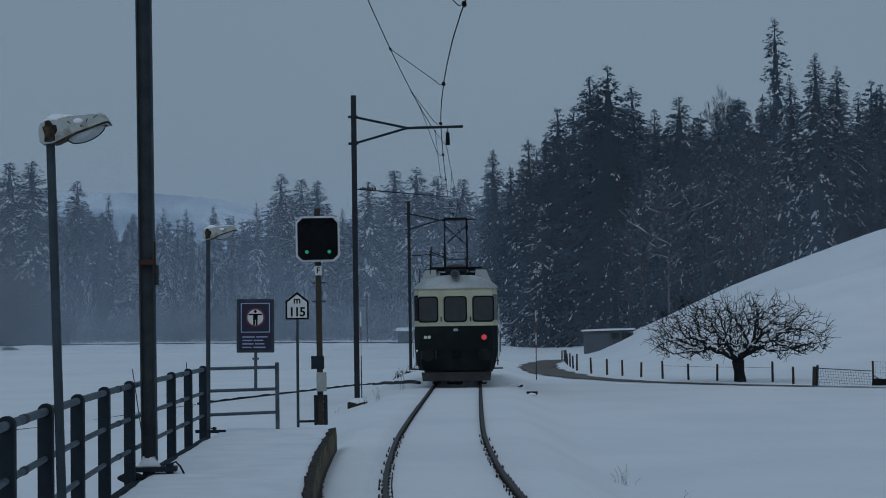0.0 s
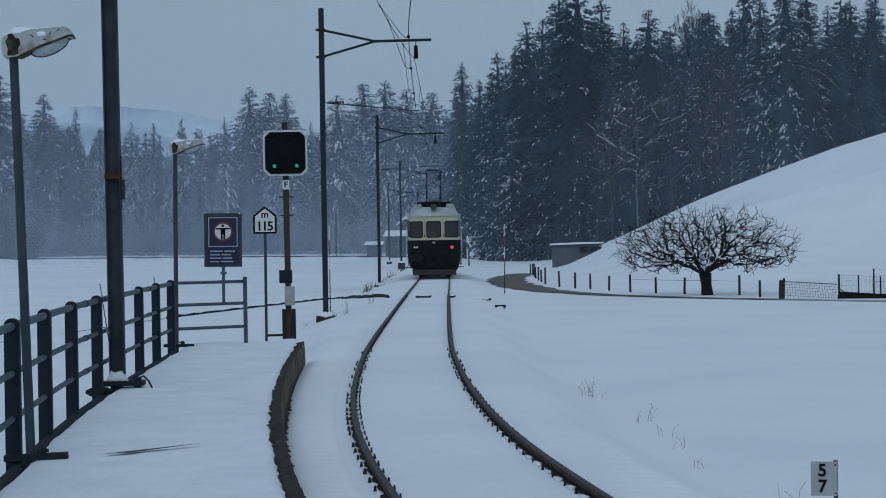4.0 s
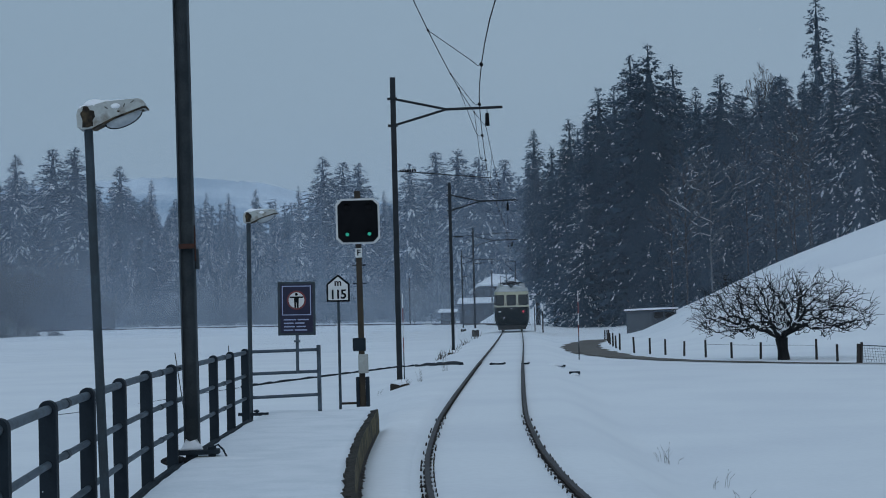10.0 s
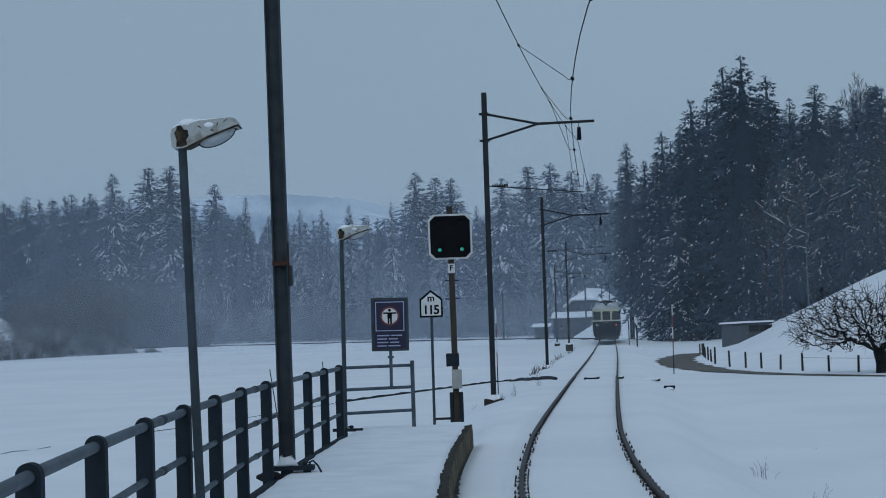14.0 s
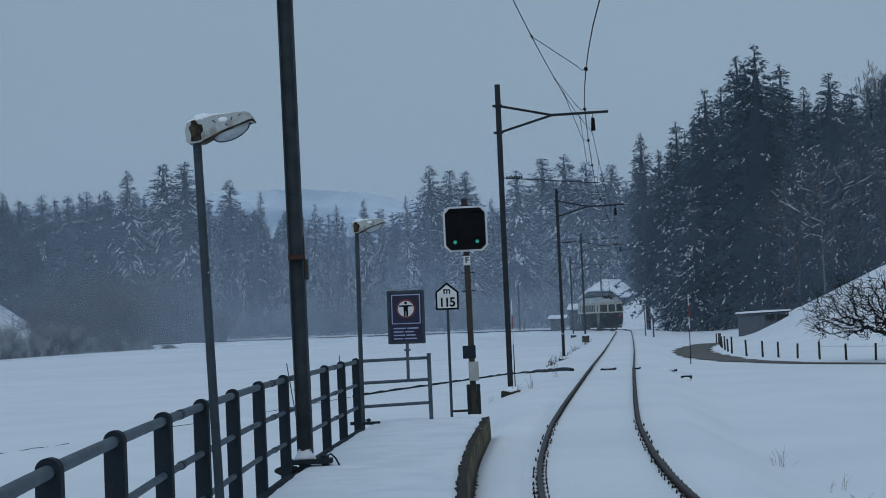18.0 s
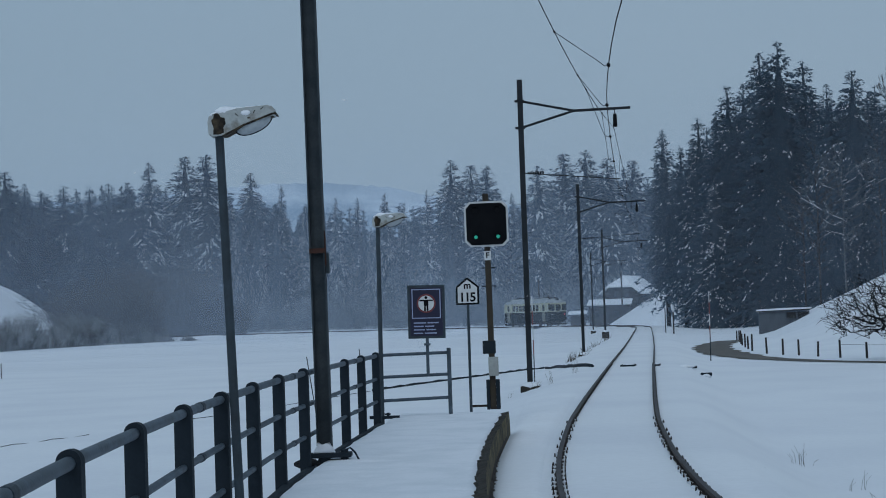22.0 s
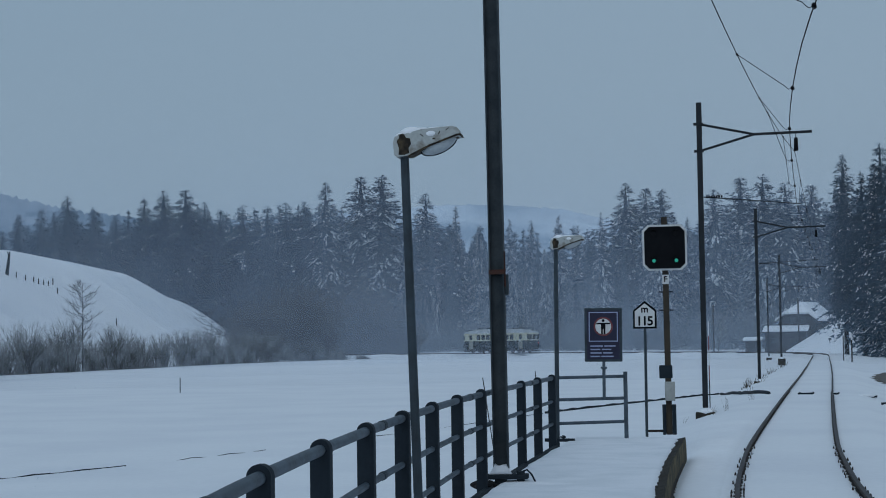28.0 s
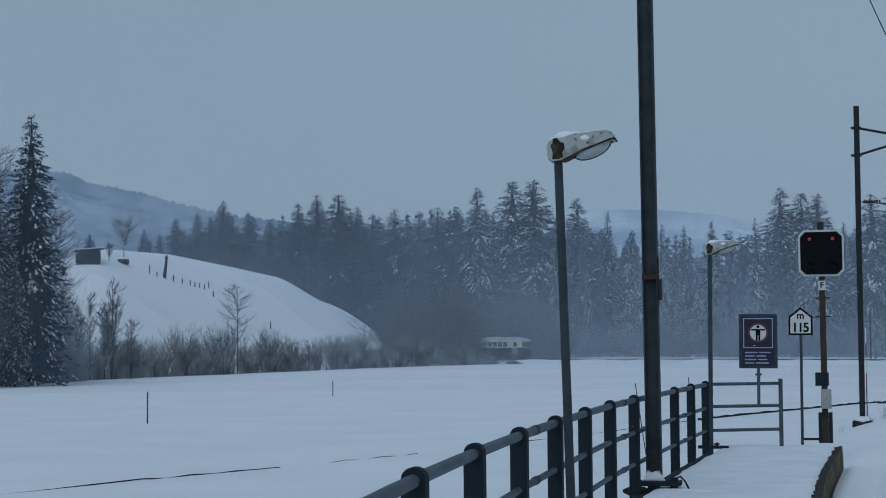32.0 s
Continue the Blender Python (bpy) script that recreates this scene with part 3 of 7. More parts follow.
def railing_post(y):
    x = fence_x(y)
    h = math.degrees(math.atan(-(fence_x(y + 0.5) - fence_x(y - 0.5))))
    bm = bmesh.new()
    w, top = 0.058, 1.325
    arc = [(w * math.cos(radians(a)), top - w + w * math.sin(radians(a))) for a in range(0, 181, 20)]
    prism(bm, arc + [(-w, -0.5), (w, -0.5)], -0.035, 0.035)
    bmesh.ops.bevel(bm, geom=[e for e in bm.edges if e.calc_face_angle(0) > 1.2], offset=0.008, segments=1, affect="EDGES")
    ob = part("post", bm, POST, railing)
    ob.matrix_basis = pose(x, y, 0, 0, 0, h * 0.5)
    return ob


for y in POST_Y:
    railing_post(y)
for z, nm in ((1.262, "top_rail"), (0.9, "middle_rail"), (0.55, "low_rail")):
    bm = bmesh.new()
    pts = [(fence_x(y) + 0.004, y - 0.04, z) for y in np.arange(27.5, -2.9, -1.03)]
    pipe(bm, pts, 0.033 if z > 1 else 0.026, 10)
    tube = part(nm, bm, TUBE, railing, "grey tube rail", smooth=True)
    for y in (24.6, 18.6, 12.4, 6.2):
        bm = bmesh.new()
        cyl(bm, (fence_x(y - 0.06) + 0.004, y - 0.1, z), (fence_x(y + 0.06) + 0.004, y + 0.02, z), 0.038 if z > 1 else 0.032, n=10)
        part("collar", bm, GALV, tube)
bm = bmesh.new()
pipe(bm, [(fence_x(y) + 0.05, y, 0.17) for y in POST_Y], 0.06, 6)
part("base_beam", bm, POST, railing, "dark beam along the foot of the railing")

# cross railing at the platform's end
cross = thing("end_railing", "grey tube barrier across the platform's end", "railing")
cx0, cx1, cy = -5.6, -4.62, 28.9
for z in (1.255, 0.9, 0.52):
    bm = bmesh.new()
    cyl(bm, (cx0, 28.2, z), (cx1, cy, z), 0.026, n=8)
    part("rail", bm, TUBE, cross)
bm = bmesh.new()
cyl(bm, (cx1, cy, 0.1), (cx1, cy, 1.33), 0.034, n=8)
part("end_post", bm, TUBE, cross)


# ---- things on and beside the platform ----
STAIN = mat("brown_black_stain", (0.012, 0.009, 0.007), (0.06, 0.045, 0.026), rough=0.9, scale=20)


def lamp_post(m, label):
    t = thing("platform_lamp", label, "street lamp", m, group="lamps along the platform")
    bm = bmesh.new()
    cyl(bm, (0, 0, -0.3), (0, 0, 3.1), 0.037, 0.034, 12)
    part("pole", bm, GALV, t, "blue-grey steel pole", smooth=False)
    bm = bmesh.new()
    box(bm, -0.2, 0.28, -0.05, 0.03, 0.0, 0.05, 0.006)
    cyl(bm, (0.1, -0.03, 0.02), (0.1, -0.03, 0.1), 0.022, n=8)
    cyl(bm, (0.05, -0.045, 0.075), (0.14, -0.045, 0.075), 0.014, n=6)
    part("foot_clamp", bm, POST, t, "dark clamp bar at the foot")
    bm = bmesh.new()
    prism(bm, [(-0.07, 3.075), (0.055, 3.08), (0.2, 3.145), (0.44, 3.225), (0.462, 3.222), (0.45, 3.26), (0.42, 3.3), (0.16, 3.285), (-0.05, 3.25), (-0.078, 3.21)], -0.085, 0.085)
    bmesh.ops.bevel(bm, geom=[e for e in bm.edges if e.calc_length() > 0.15], offset=0.016, segments=2, affect="EDGES")
    shell = part("head", bm, LAMPSHELL, t, "grimy cream lamp head")
    bm = bmesh.new()
    prism(bm, [(-0.035, 3.09), (0.01, 3.088), (0.05, 3.1), (0.046, 3.14), (0.066, 3.17), (0.06, 3.215), (0.03, 3.222), (0.014, 3.25), (-0.02, 3.252), (-0.03, 3.215), (-0.046, 3.2), (-0.03, 3.14)], -0.0875, 0.0875)
    part("rust_patch", bm, STAIN, shell, "rust-stained clamp housing")
    # First outline puts the head's dark underside on as a strip; others are grime.
    for pts in (((0.03, 3.075), (0.06, 3.078), (0.2, 3.141), (0.44, 3.219), (0.466, 3.216), (0.462, 3.232), (0.43, 3.233), (0.2, 3.156), (0.06, 3.092)), ((0.235, 3.2), (0.252, 3.197), (0.258, 3.206), (0.24, 3.21)), ((0.29, 3.235), (0.3, 3.26), (0.294, 3.262), (0.283, 3.238)), ((0.345, 3.262), (0.37, 3.282), (0.366, 3.285), (0.34, 3.266)), ((0.14, 3.24), (0.165, 3.222), (0.168, 3.226), (0.145, 3.246))):
        bm = bmesh.new()
        prism(bm, list(pts), -0.0872, 0.0872)
        part("underside_grime_line", bm, STAIN, shell)
    bm = bmesh.new()
    ball(bm, (0.225, -0.083, 3.245), 0.034, 1.15, 0.35, 0.62, 10, 6)
    part("clinging_snow", bm, SNOW_LUMP, shell, "lump of snow on the side", smooth=True)
    bm = bmesh.new()
    ball(bm, (0.275, 0, 3.165), 0.142, 1, 0.55, 0.5, 16, 8)
    for v in bm.verts:
        v.co.z += (v.co.x - 0.28) * 0.3
    glass = part("glass", bm, LAMPGLASS, t, "cloudy drop-shaped glass", smooth=True)
    bm = bmesh.new()
    pipe(bm, [(0.275 + 0.144 * math.cos(radians(g)), 0, 3.165 + 0.073 * math.sin(radians(g)) + (0.144 * math.cos(radians(g)) - 0.005) * 0.3) for g in range(185, 352, 15)], 0.005, 6)
    part("rim", bm, POST, glass, "dark lower rim of the glass")
    bm = bmesh.new()
    for cx, r, sx, sz, cz in ((0.0, 0.07, 1.0, 0.45, 3.245), (0.06, 0.085, 1.1, 0.62, 3.262), (0.14, 0.075, 1.3, 0.4, 3.275), (0.25, 0.06, 1.6, 0.26, 3.288), (0.35, 0.05, 1.4, 0.22, 3.294)):
        ball(bm, (cx, 0, cz), r, sx, 1.05, sz, 10, 6)
    part("snow_cap", bm, SNOW_LUMP, t, "thin cap of snow", smooth=True)
    return t


lamp_post(pose(-3.812, 13.42, 0.24, 0, -1.5, 8), "grey platform lamp with rusty cream head and snow cap")
lamp_post(pose(-5.60, 28.06, 0.24, 0, 0.5, 3), "grey platform lamp beside the railing corner with snow cap")


def h_beam(bm, w, d, tf, z0, z1):
    """One rolled H section, upright."""
    o = [(-w / 2, -d / 2), (w / 2, -d / 2), (w / 2, -d / 2 + tf), (tf / 2, -d / 2 + tf), (tf / 2, d / 2 - tf), (w / 2, d / 2 - tf), (w / 2, d / 2), (-w / 2, d / 2), (-w / 2, d / 2 - tf), (-tf / 2, d / 2 - tf), (-tf / 2, -d / 2 + tf), (-w / 2, -d / 2 + tf)]
    lo, hi = [bm.verts.new((x, y, z0)) for x, y in o], [bm.verts.new((x, y, z1)) for x, y in o]
    for i in range(12):
        bm.faces.new((lo[i], lo[(i + 1) % 12], hi[(i + 1) % 12], hi[i]))
    bm.faces.new(list(reversed(lo)))
    bm.faces.new(hi)
    return bm


def near_mast():
    t = thing("catenary_mast", "weathered H-beam catenary mast with snowy foot", "catenary mast", pose(-4.672, 20.01, 0.315, 0, -0.35, 8) @ Matrix.Scale(0.907, 4), group="catenary masts")
    bm = bmesh.new()
    h_beam(bm, 0.19, 0.19, 0.018, 0.02, 8.7)
    bmesh.ops.rotate(bm, verts=bm.verts, cent=(0, 0, 0), matrix=Matrix.Rotation(radians(90), 3, "Z"))
    part("beam", bm, MAST, t)
    bm = bmesh.new()
    box(bm, -0.1, 0.1, -0.1, 0.1, 2.55, 2.61)
    part("rust_band", bm, RUST, t, "rusty band round the beam")
    bm = bmesh.new()
    box(bm, 0.1, 0.145, -0.04, 0.05, 2.29, 2.55, 0.006)
    part("junction_box", bm, GALV, t, "small grey junction box")
    bm = bmesh.new()
    cyl(bm, (0.105, -0.07, 2.39), (0.105, -0.07, 2.84), 0.012, n=6)
    part("conduit", bm, RUST, t)
    bm = bmesh.new()
    box(bm, -0.3, 0.34, -0.13, 0.12, -0.04, 0.02, 0.01)
    box(bm, -0.08, 0.06, -0.1, 0.1, -0.12, -0.03, 0.01)
    cyl(bm, (0.25, -0.06, -0.08), (0.25, -0.06, 0.06), 0.05, n=8)
    cyl(bm, (-0.25, -0.06, -0.12), (-0.25, -0.06, 0.06), 0.05, n=8)
    part("foot_frame", bm, POST, t, "dark bolted foot frame")
    bm = bmesh.new()
    pipe(bm, [(0.26, -0.08, 0.05), (0.33, -0.1, 0.08), (0.39, -0.12, 0.02), (0.44, -0.14, -0.08)], 0.012, 6)
    part("earth_cable", bm, POST, t, "black earth cable")
    bm = bmesh.new()
    prism(bm, [(-0.16, 0.015), (0.15, 0.015), (0.12, 0.05), (0.09, 0.08), (0.075, 0.16), (0.03, 0.13), (-0.03, 0.11), (-0.08, 0.17), (-0.095, 0.08), (-0.13, 0.05)], -0.12, -0.004)
    bmesh.ops.bevel(bm, geom=bm.edges[:], offset=0.014, segments=2, affect="EDGES")
    part("snow_heap", bm, SNOW_LUMP, t, "snow caught in the beam's foot", smooth=True)
    bm = bmesh.new()
    for k in range(9):
        ball(bm, (-0.2 + rnd.uniform(-0.14, 0.2), -0.2 + rnd.uniform(-0.3, 0.2), -0.08 + rnd.uniform(-0.03, 0.02)), rnd.uniform(0.06, 0.12), 1.1, 1.4, 0.5, 7, 5)
    part("soil_heap", bm, BARK, t, "dark heap of soil at the foot")
    # cantilever over the track
    arm = bmesh.new()
    cyl(arm, (0.1, 0, 7.75), (1.6, 0, 7.4), 0.03, n=8)
    cyl(arm, (0.1, 0, 6.98), (1.6, 0, 7.4), 0.03, n=8)
    cyl(arm, (1.6, 0, 7.4), (4.3, 0, 7.42), 0.03, n=8)
    part("cantilever", arm, MAST, t)
    return t


near_mast()


def far_mast(x, y, top, foot, reach, label):
    """A slim catenary mast with its bracket, insulators and steady arm. reach: from mast to the wires."""
    t = thing("catenary_mast", label, "catenary mast", pose(x, y, 0, 0, 0, 3), group="catenary masts")
    bm = bmesh.new()
    h_beam(bm, 0.15, 0.15, 0.03, foot + 0.02, top)
    part("beam", bm, MAST_FAR, t)
    bm = bmesh.new()
    box(bm, -0.27, 0.29, -0.26, 0.26, foot - 0.4, foot + 0.12, 0.04)
    base = part("concrete_foot", bm, CONC_D, t, "dark concrete footing")
    bm = bmesh.new()
    ball(bm, (0.02, 0, foot + 0.12), 0.33, 0.95, 0.9, 0.36)
    part("snow_cap", bm, SNOW_LUMP, base, smooth=True)
    za, zb, zm = top - 0.62, top - 1.4, top - 0.97
    for nm, a, b, r in (("upper_stay", (0, 0, za), (1.55, 0, zm), 0.035), ("lower_stay", (0, 0, zb), (1.55, 0, zm), 0.035), ("bracket_arm", (1.5, 0, zm), (reach + 0.45, 0, zm + 0.02), 0.04)):
        bm = bmesh.new()
        cyl(bm, a, b, r, n=8)
        part(nm, bm, MAST_FAR, t)
    for z in (za, zb):
        bm = bmesh.new()
        box(bm, -0.16, 0.12, -0.09, 0.09, z - 0.03, z + 0.03)
        part("clamp", bm, MAST_FAR, t)
    bm = bmesh.new()
    cyl(bm, (reach, 0, zm), (reach, 0, zm - 0.52), 0.012, n=6)
    for k in range(5):
        cyl(bm, (reach, 0, zm - 0.14 - 0.075 * k), (reach, 0, zm - 0.215 - 0.075 * k), 0.045 + 0.006 * k, 0.06, 8)
    part("hanging_insulator", bm, BLACK, t, "dark ribbed insulator")
    zs = top - 2.72
    bm = bmesh.new()
    cyl(bm, (0.05, 0, zs), (reach + 0.1, 0, 5.62), 0.014, n=6)
    arm = part("steady_arm", bm, MAST_FAR, t)
    bm = bmesh.new()
    for k in range(7):
        cyl(bm, (0.15 + 0.07 * k, 0, zs), (0.195 + 0.07 * k, 0, zs), 0.042, 0.036, 8)
    part("insulator", bm, BLACK, arm, "dark ribbed insulator")
    return t


far_mast(-5.83, 51.07, 8.62, -0.36, 2.72, "slim blue-grey catenary mast with bracket over the track")
far_mast(-7.40, 88.7, 8.2, -0.42, 2.9, "slim blue-grey catenary mast with bracket over the track")
far_mast(-9.69, 136.7, 8.05, 0.1, 3.0, "slim blue-grey catenary mast with bracket over the track")
far_mast(-14.6, 188.0, 8.0, -0.4, 3.2, "slim blue-grey catenary mast beside the far curve")

# overhead line
wires = thing("overhead_line", "thin overhead wires above the track", "overhead wires")
SUP = [(-14, 2.2, 6.9), (22.1, -2.6, 6.64), (51.1, -3.15, 7.12), (88.7, -4.55, 6.75), (136.7, -6.75, 6.6), (188, -11.3, 6.6)]


def contact(y):
    x, _, _ = on_track(y)
    return Vector((x + float(np.interp(y, (0, 20, 24, 27, 32, 51, 89, 137), (0.42, 0.24, 0.17, 0.12, 0.06, -0.1, 0.1, -0.1))), y, 5.6))


def messenger(y):
    for (y0, x0, z0), (y1, x1, z1) in zip(SUP, SUP[1:]):
        if y0 <= y <= y1:
            k = (y - y0) / (y1 - y0)
            return Vector((x0 + (x1 - x0) * k, y, z0 + (z1 - z0) * k - 4 * 0.3 * k * (1 - k)))


bm = bmesh.new()
pipe(bm, [contact(y) for y in np.arange(-13, 188.1, 2.0)], 0.0085, 5)
part("contact_wire", bm, BLACK, wires)
bm = bmesh.new()
pipe(bm, [messenger(y) for y in np.arange(-13, 188.1, 1.5)], 0.008, 5)
part("messenger_wire", bm, BLACK, wires)
for y in (5, 14, 20.1, 26.8, 32.1, 38, 44.5, 58, 68, 78, 96, 108, 120, 130):
    bm = bmesh.new()
    a, b = messenger(y * 1.1 if y < 36 else y), contact(y + 0.3)
    c = b + Vector((-0.13, 0, 0.05))
    pipe(bm, [a, c, c + Vector((0.06, 0.1, -0.05)), b], 0.006, 5)
    cyl(bm, b - Vector((0, 0.06, 0)), b + Vector((0, 0.06, 0)), 0.03, n=6)
    cyl(bm, a - Vector((0, 0.04, 0)), a + Vector((0, 0.04, 0)), 0.022, n=6)
    part("dropper", bm, BLACK, wires)


# Added flaps cover or bare the always-glowing lamps to switch the signal.
LAMP_FLAPS = []


def signal():
    t = thing("railway_signal", "black light signal on a rusty post turning from green to red", "railway signal", pose(-4.42, 32.7, 0.1, 0, -0.3, 7))
    bm = bmesh.new()
    box(bm, -0.055, 0.055, -0.055, 0.055, 0.0, 4.0, 0.008)
    post = part("post", bm, mat("rusty_olive_post", (0.042, 0.033, 0.022), (0.022, 0.018, 0.015), rough=0.8, scale=4), t, "rusty olive steel post")
    for z in (2.28, 2.62):
        bm = bmesh.new()
        box(bm, -0.13, 0.13, -0.015, 0.015, z - 0.012, z + 0.012)
        part("step_bar", bm, POST, post)
    def octagon(w, h, c):
        return [(-w + c, -h), (w - c, -h), (w, -h + c), (w, h - c), (w - c, h), (-w + c, h), (-w, h - c), (-w, -h + c)]
    zc = 3.43
    bm = bmesh.new()
    prism(bm, [(x, zc + z) for x, z in octagon(0.405, 0.42, 0.1)], -0.13, -0.1)
    part("rim", bm, WHITE, t, "white edge of the signal board")
    bm = bmesh.new()
    prism(bm, [(x, zc + z) for x, z in octagon(0.37, 0.385, 0.09)], -0.15, -0.129)
    board = part("board", bm, BLACK, t, "black signal board")
    for x, z, nm, mt in ((-0.2, -0.24, "green_light", GREENLIGHT), (0.21, -0.24, "green_light", GREENLIGHT), (-0.2, 0.26, "red_light", REDLIGHT), (0.21, 0.26, "red_light", REDLIGHT)):
        bm = bmesh.new()
        cyl(bm, (0, 0, -0.05), (0, -0.006, -0.05), 0.05, n=14)
        flap = part("added_flap", bm, BLACK, board, "added black flap that covers the lamp's glow")
        LAMP_FLAPS.append((flap, x, zc + z + 0.05, nm == "green_light"))
        bm = bmesh.new()
        cyl(bm, (x, -0.149, zc + z), (x, -0.165, zc + z), 0.034, n=14)
        part(nm, bm, mt, board)
        bm = bmesh.new()
        for a in range(20, 160, 20):
            b = a + 20
            p0, p1 = [(x + 0.065 * math.cos(radians(q)), zc + z + 0.065 * math.sin(radians(q))) for q in (a, b)]
            v = [bm.verts.new(c) for c in ((p0[0], -0.149, p0[1]), (p1[0], -0.149, p1[1]), (p1[0], -0.21, p1[1]), (p0[0], -0.21, p0[1]))]
            bm.faces.new(v)
        part("hood", bm, BLACK, board)
    bm = bmesh.new()
    box(bm, -0.062, 0.062, -0.1, 0.0, 2.76, 2.93, 0.004)
    pl = part("letter_plate", bm, WHITE, t, "small white plate with the letter F")
    letters("letter", "F", 0.15, BLACK, pl, 0, -0.102, 2.845)
    bm = bmesh.new()
    box(bm, -0.16, 0.08, -0.06, 0.12, 1.03, 1.27, 0.01)
    part("control_box", bm, POST, t, "dark control box")
    bm = bmesh.new()
    box(bm, -0.065, 0.12, -0.16, -0.056, 0.62, 0.97, 0.012)
    part("relay_box", bm, mat("pale_grey_box", (0.33, 0.35, 0.34), (0.25, 0.26, 0.25), rough=0.6), t, "pale grey relay box")
    bm = bmesh.new()
    box(bm, -0.12, -0.057, -0.1, 0.1, 0.0, 0.55, 0.01)
    box(bm, 0.057, 0.13, -0.1, 0.1, 0.0, 0.55, 0.01)
    part("foot_plate", bm, POST, t, "dark channel at the post's foot")
    bm = bmesh.new()
    box(bm, -0.42, -0.05, -0.05, 0.05, 0.05, 0.09, 0.01)
    part("cable_duct", bm, TIE, t, "dark cable duct in the snow")


signal()


def house_sign():
    t = thing("distance_sign", "white house-shaped sign reading m 115", "sign", pose(-4.6, 31.06, 0.15, 0, 0.2, 4))
    bm = bmesh.new()
    cyl(bm, (0, 0, 0), (0, 0, 2.1), 0.025, n=8)
    part("post", bm, GALV, t)
    out = [(-0.205, 1.89), (0.205, 1.89), (0.205, 2.21), (0.0, 2.375), (-0.205, 2.21)]
    inn = [(x * 0.84, 2.09 + (z - 2.09) * 0.84) for x, z in out]
    bm = bmesh.new()
    prism(bm, out, -0.04, -0.025)
    pl = part("plate", bm, BLACK, t, "black border")
    bm = bmesh.new()
    prism(bm, inn, -0.046, -0.039)
    part("face", bm, WHITE, pl, "white face")
    letters("letters", "m", 0.17, BLACK, pl, 0, -0.048, 2.225)
    letters("number", "115", 0.222, BLACK, pl, 0, -0.048, 2.015)


house_sign()


def warning_sign():
    t = thing("warning_sign", "dark blue no-passage sign with a white figure disc", "sign", pose(-4.93, 28.58, 0, 0, 0.5, 6))
    bm = bmesh.new()
    cyl(bm, (0, 0.03, 0.88), (0, 0.03, 2.0), 0.026, n=8)
    part("post", bm, TUBE, t)
    bm = bmesh.new()
    box(bm, -0.05, 0.05, -0.02, 0.06, 1.385, 1.42, 0.006)
    part("clamp", bm, TUBE, t)
    bm = bmesh.new()
    box(bm, -0.305, 0.305, -0.02, 0.0, 1.5, 2.37, 0.006)
    part("frame", bm, GALV, t, "grey metal edge")
    bm = bmesh.new()
    box(bm, -0.262, 0.262, -0.027, -0.018, 1.543, 2.327)
    panel = part("panel", bm, NAVY, t, "dark blue panel")
    # pale border round the upper field, in four strips
    for x0, x1, z0, z1 in ((-0.235, 0.235, 2.29, 2.305), (-0.235, 0.235, 1.825, 1.84), (-0.235, -0.22, 1.84, 2.29), (0.22, 0.235, 1.84, 2.29)):
        bm = bmesh.new()
        box(bm, x0, x1, -0.033, -0.026, z0, z1)
        part("border", bm, SIGNTXT, panel)
    bm = bmesh.new()
    cyl(bm, (0, -0.026, 2.07), (0, -0.032, 2.07), 0.155, n=32)
    part("ring", bm, REDRING, panel, "dull red ring")
    bm = bmesh.new()
    cyl(bm, (0, -0.031, 2.07), (0, -0.036, 2.07), 0.128, n=32)
    part("disc", bm, WHITE, panel, "white disc")
    bm = bmesh.new()
    cyl(bm, (0, -0.035, 2.165), (0, -0.04, 2.165), 0.024, n=12)
    for x0, x1, z0, z1 in ((-0.11, 0.11, 2.105, 2.13), (-0.037, 0.037, 2.03, 2.13), (-0.035, -0.006, 1.945, 2.03), (0.006, 0.035, 1.945, 2.03)):
        box(bm, x0, x1, -0.04, -0.035, z0, z1)
    part("pictogram", bm, BLACK, panel, "black pictogram with spread arms")
    for k, words in enumerate(((0.2, 0.18), (0.16, 0.15), (0.18, 0.15), (0.15, 0.2))):
        x = -0.21
        for w in words:
            bm = bmesh.new()
            box(bm, x, x + w, -0.032, -0.026, 1.744 - 0.056 * k, 1.764 - 0.056 * k)
            part("text_bar", bm, SIGNTXT, panel)
            x += w + 0.025


warning_sign()


def track_plate():
    t = thing("track_plate", "white trackside plate reading 5 over 7", "sign", pose(2.66, 16.2, -0.18, 0, 0, -9))
    bm = bmesh.new()
    box(bm, -0.125, 0.11, -0.012, 0.0, -0.31, 0.0, 0.003)
    pl = part("plate", bm, mat("grey_white_plate", (0.36, 0.39, 0.4), (0.3, 0.32, 0.33), rough=0.6), t)
    letters("number", "5", 0.155, BLACK, pl, -0.022, -0.016, -0.082)
    letters("number", "7", 0.155, BLACK, pl, -0.022, -0.016, -0.225)
    bm = bmesh.new()
    box(bm, 0.075, 0.115, 0.0, 0.03, -0.9, 0.01)
    part("post", bm, GALV, t)
    for z in (-0.03, -0.285):
        bm = bmesh.new()
        cyl(bm, (0.095, -0.018, z), (0.095, -0.01, z), 0.009, n=6)
        part("rivet", bm, POST, pl)


track_plate()


def marker(name, label, x, y, z0, z1, r, stripes, group, lean=0.0):
    """A thin pole, in plain or striped pieces."""
    t = thing(name, label, "pole", pose(x, y, z0, 0, lean, 0), group=group)
    h = z1 - z0
    for k, m in enumerate(stripes):
        bm = bmesh.new()
        cyl(bm, (0, 0, h * k / len(stripes) - (0.15 if k == 0 else 0)), (0, 0, h * (k + 1) / len(stripes)), r, n=7)
        part("section", bm, m, t)
    return t


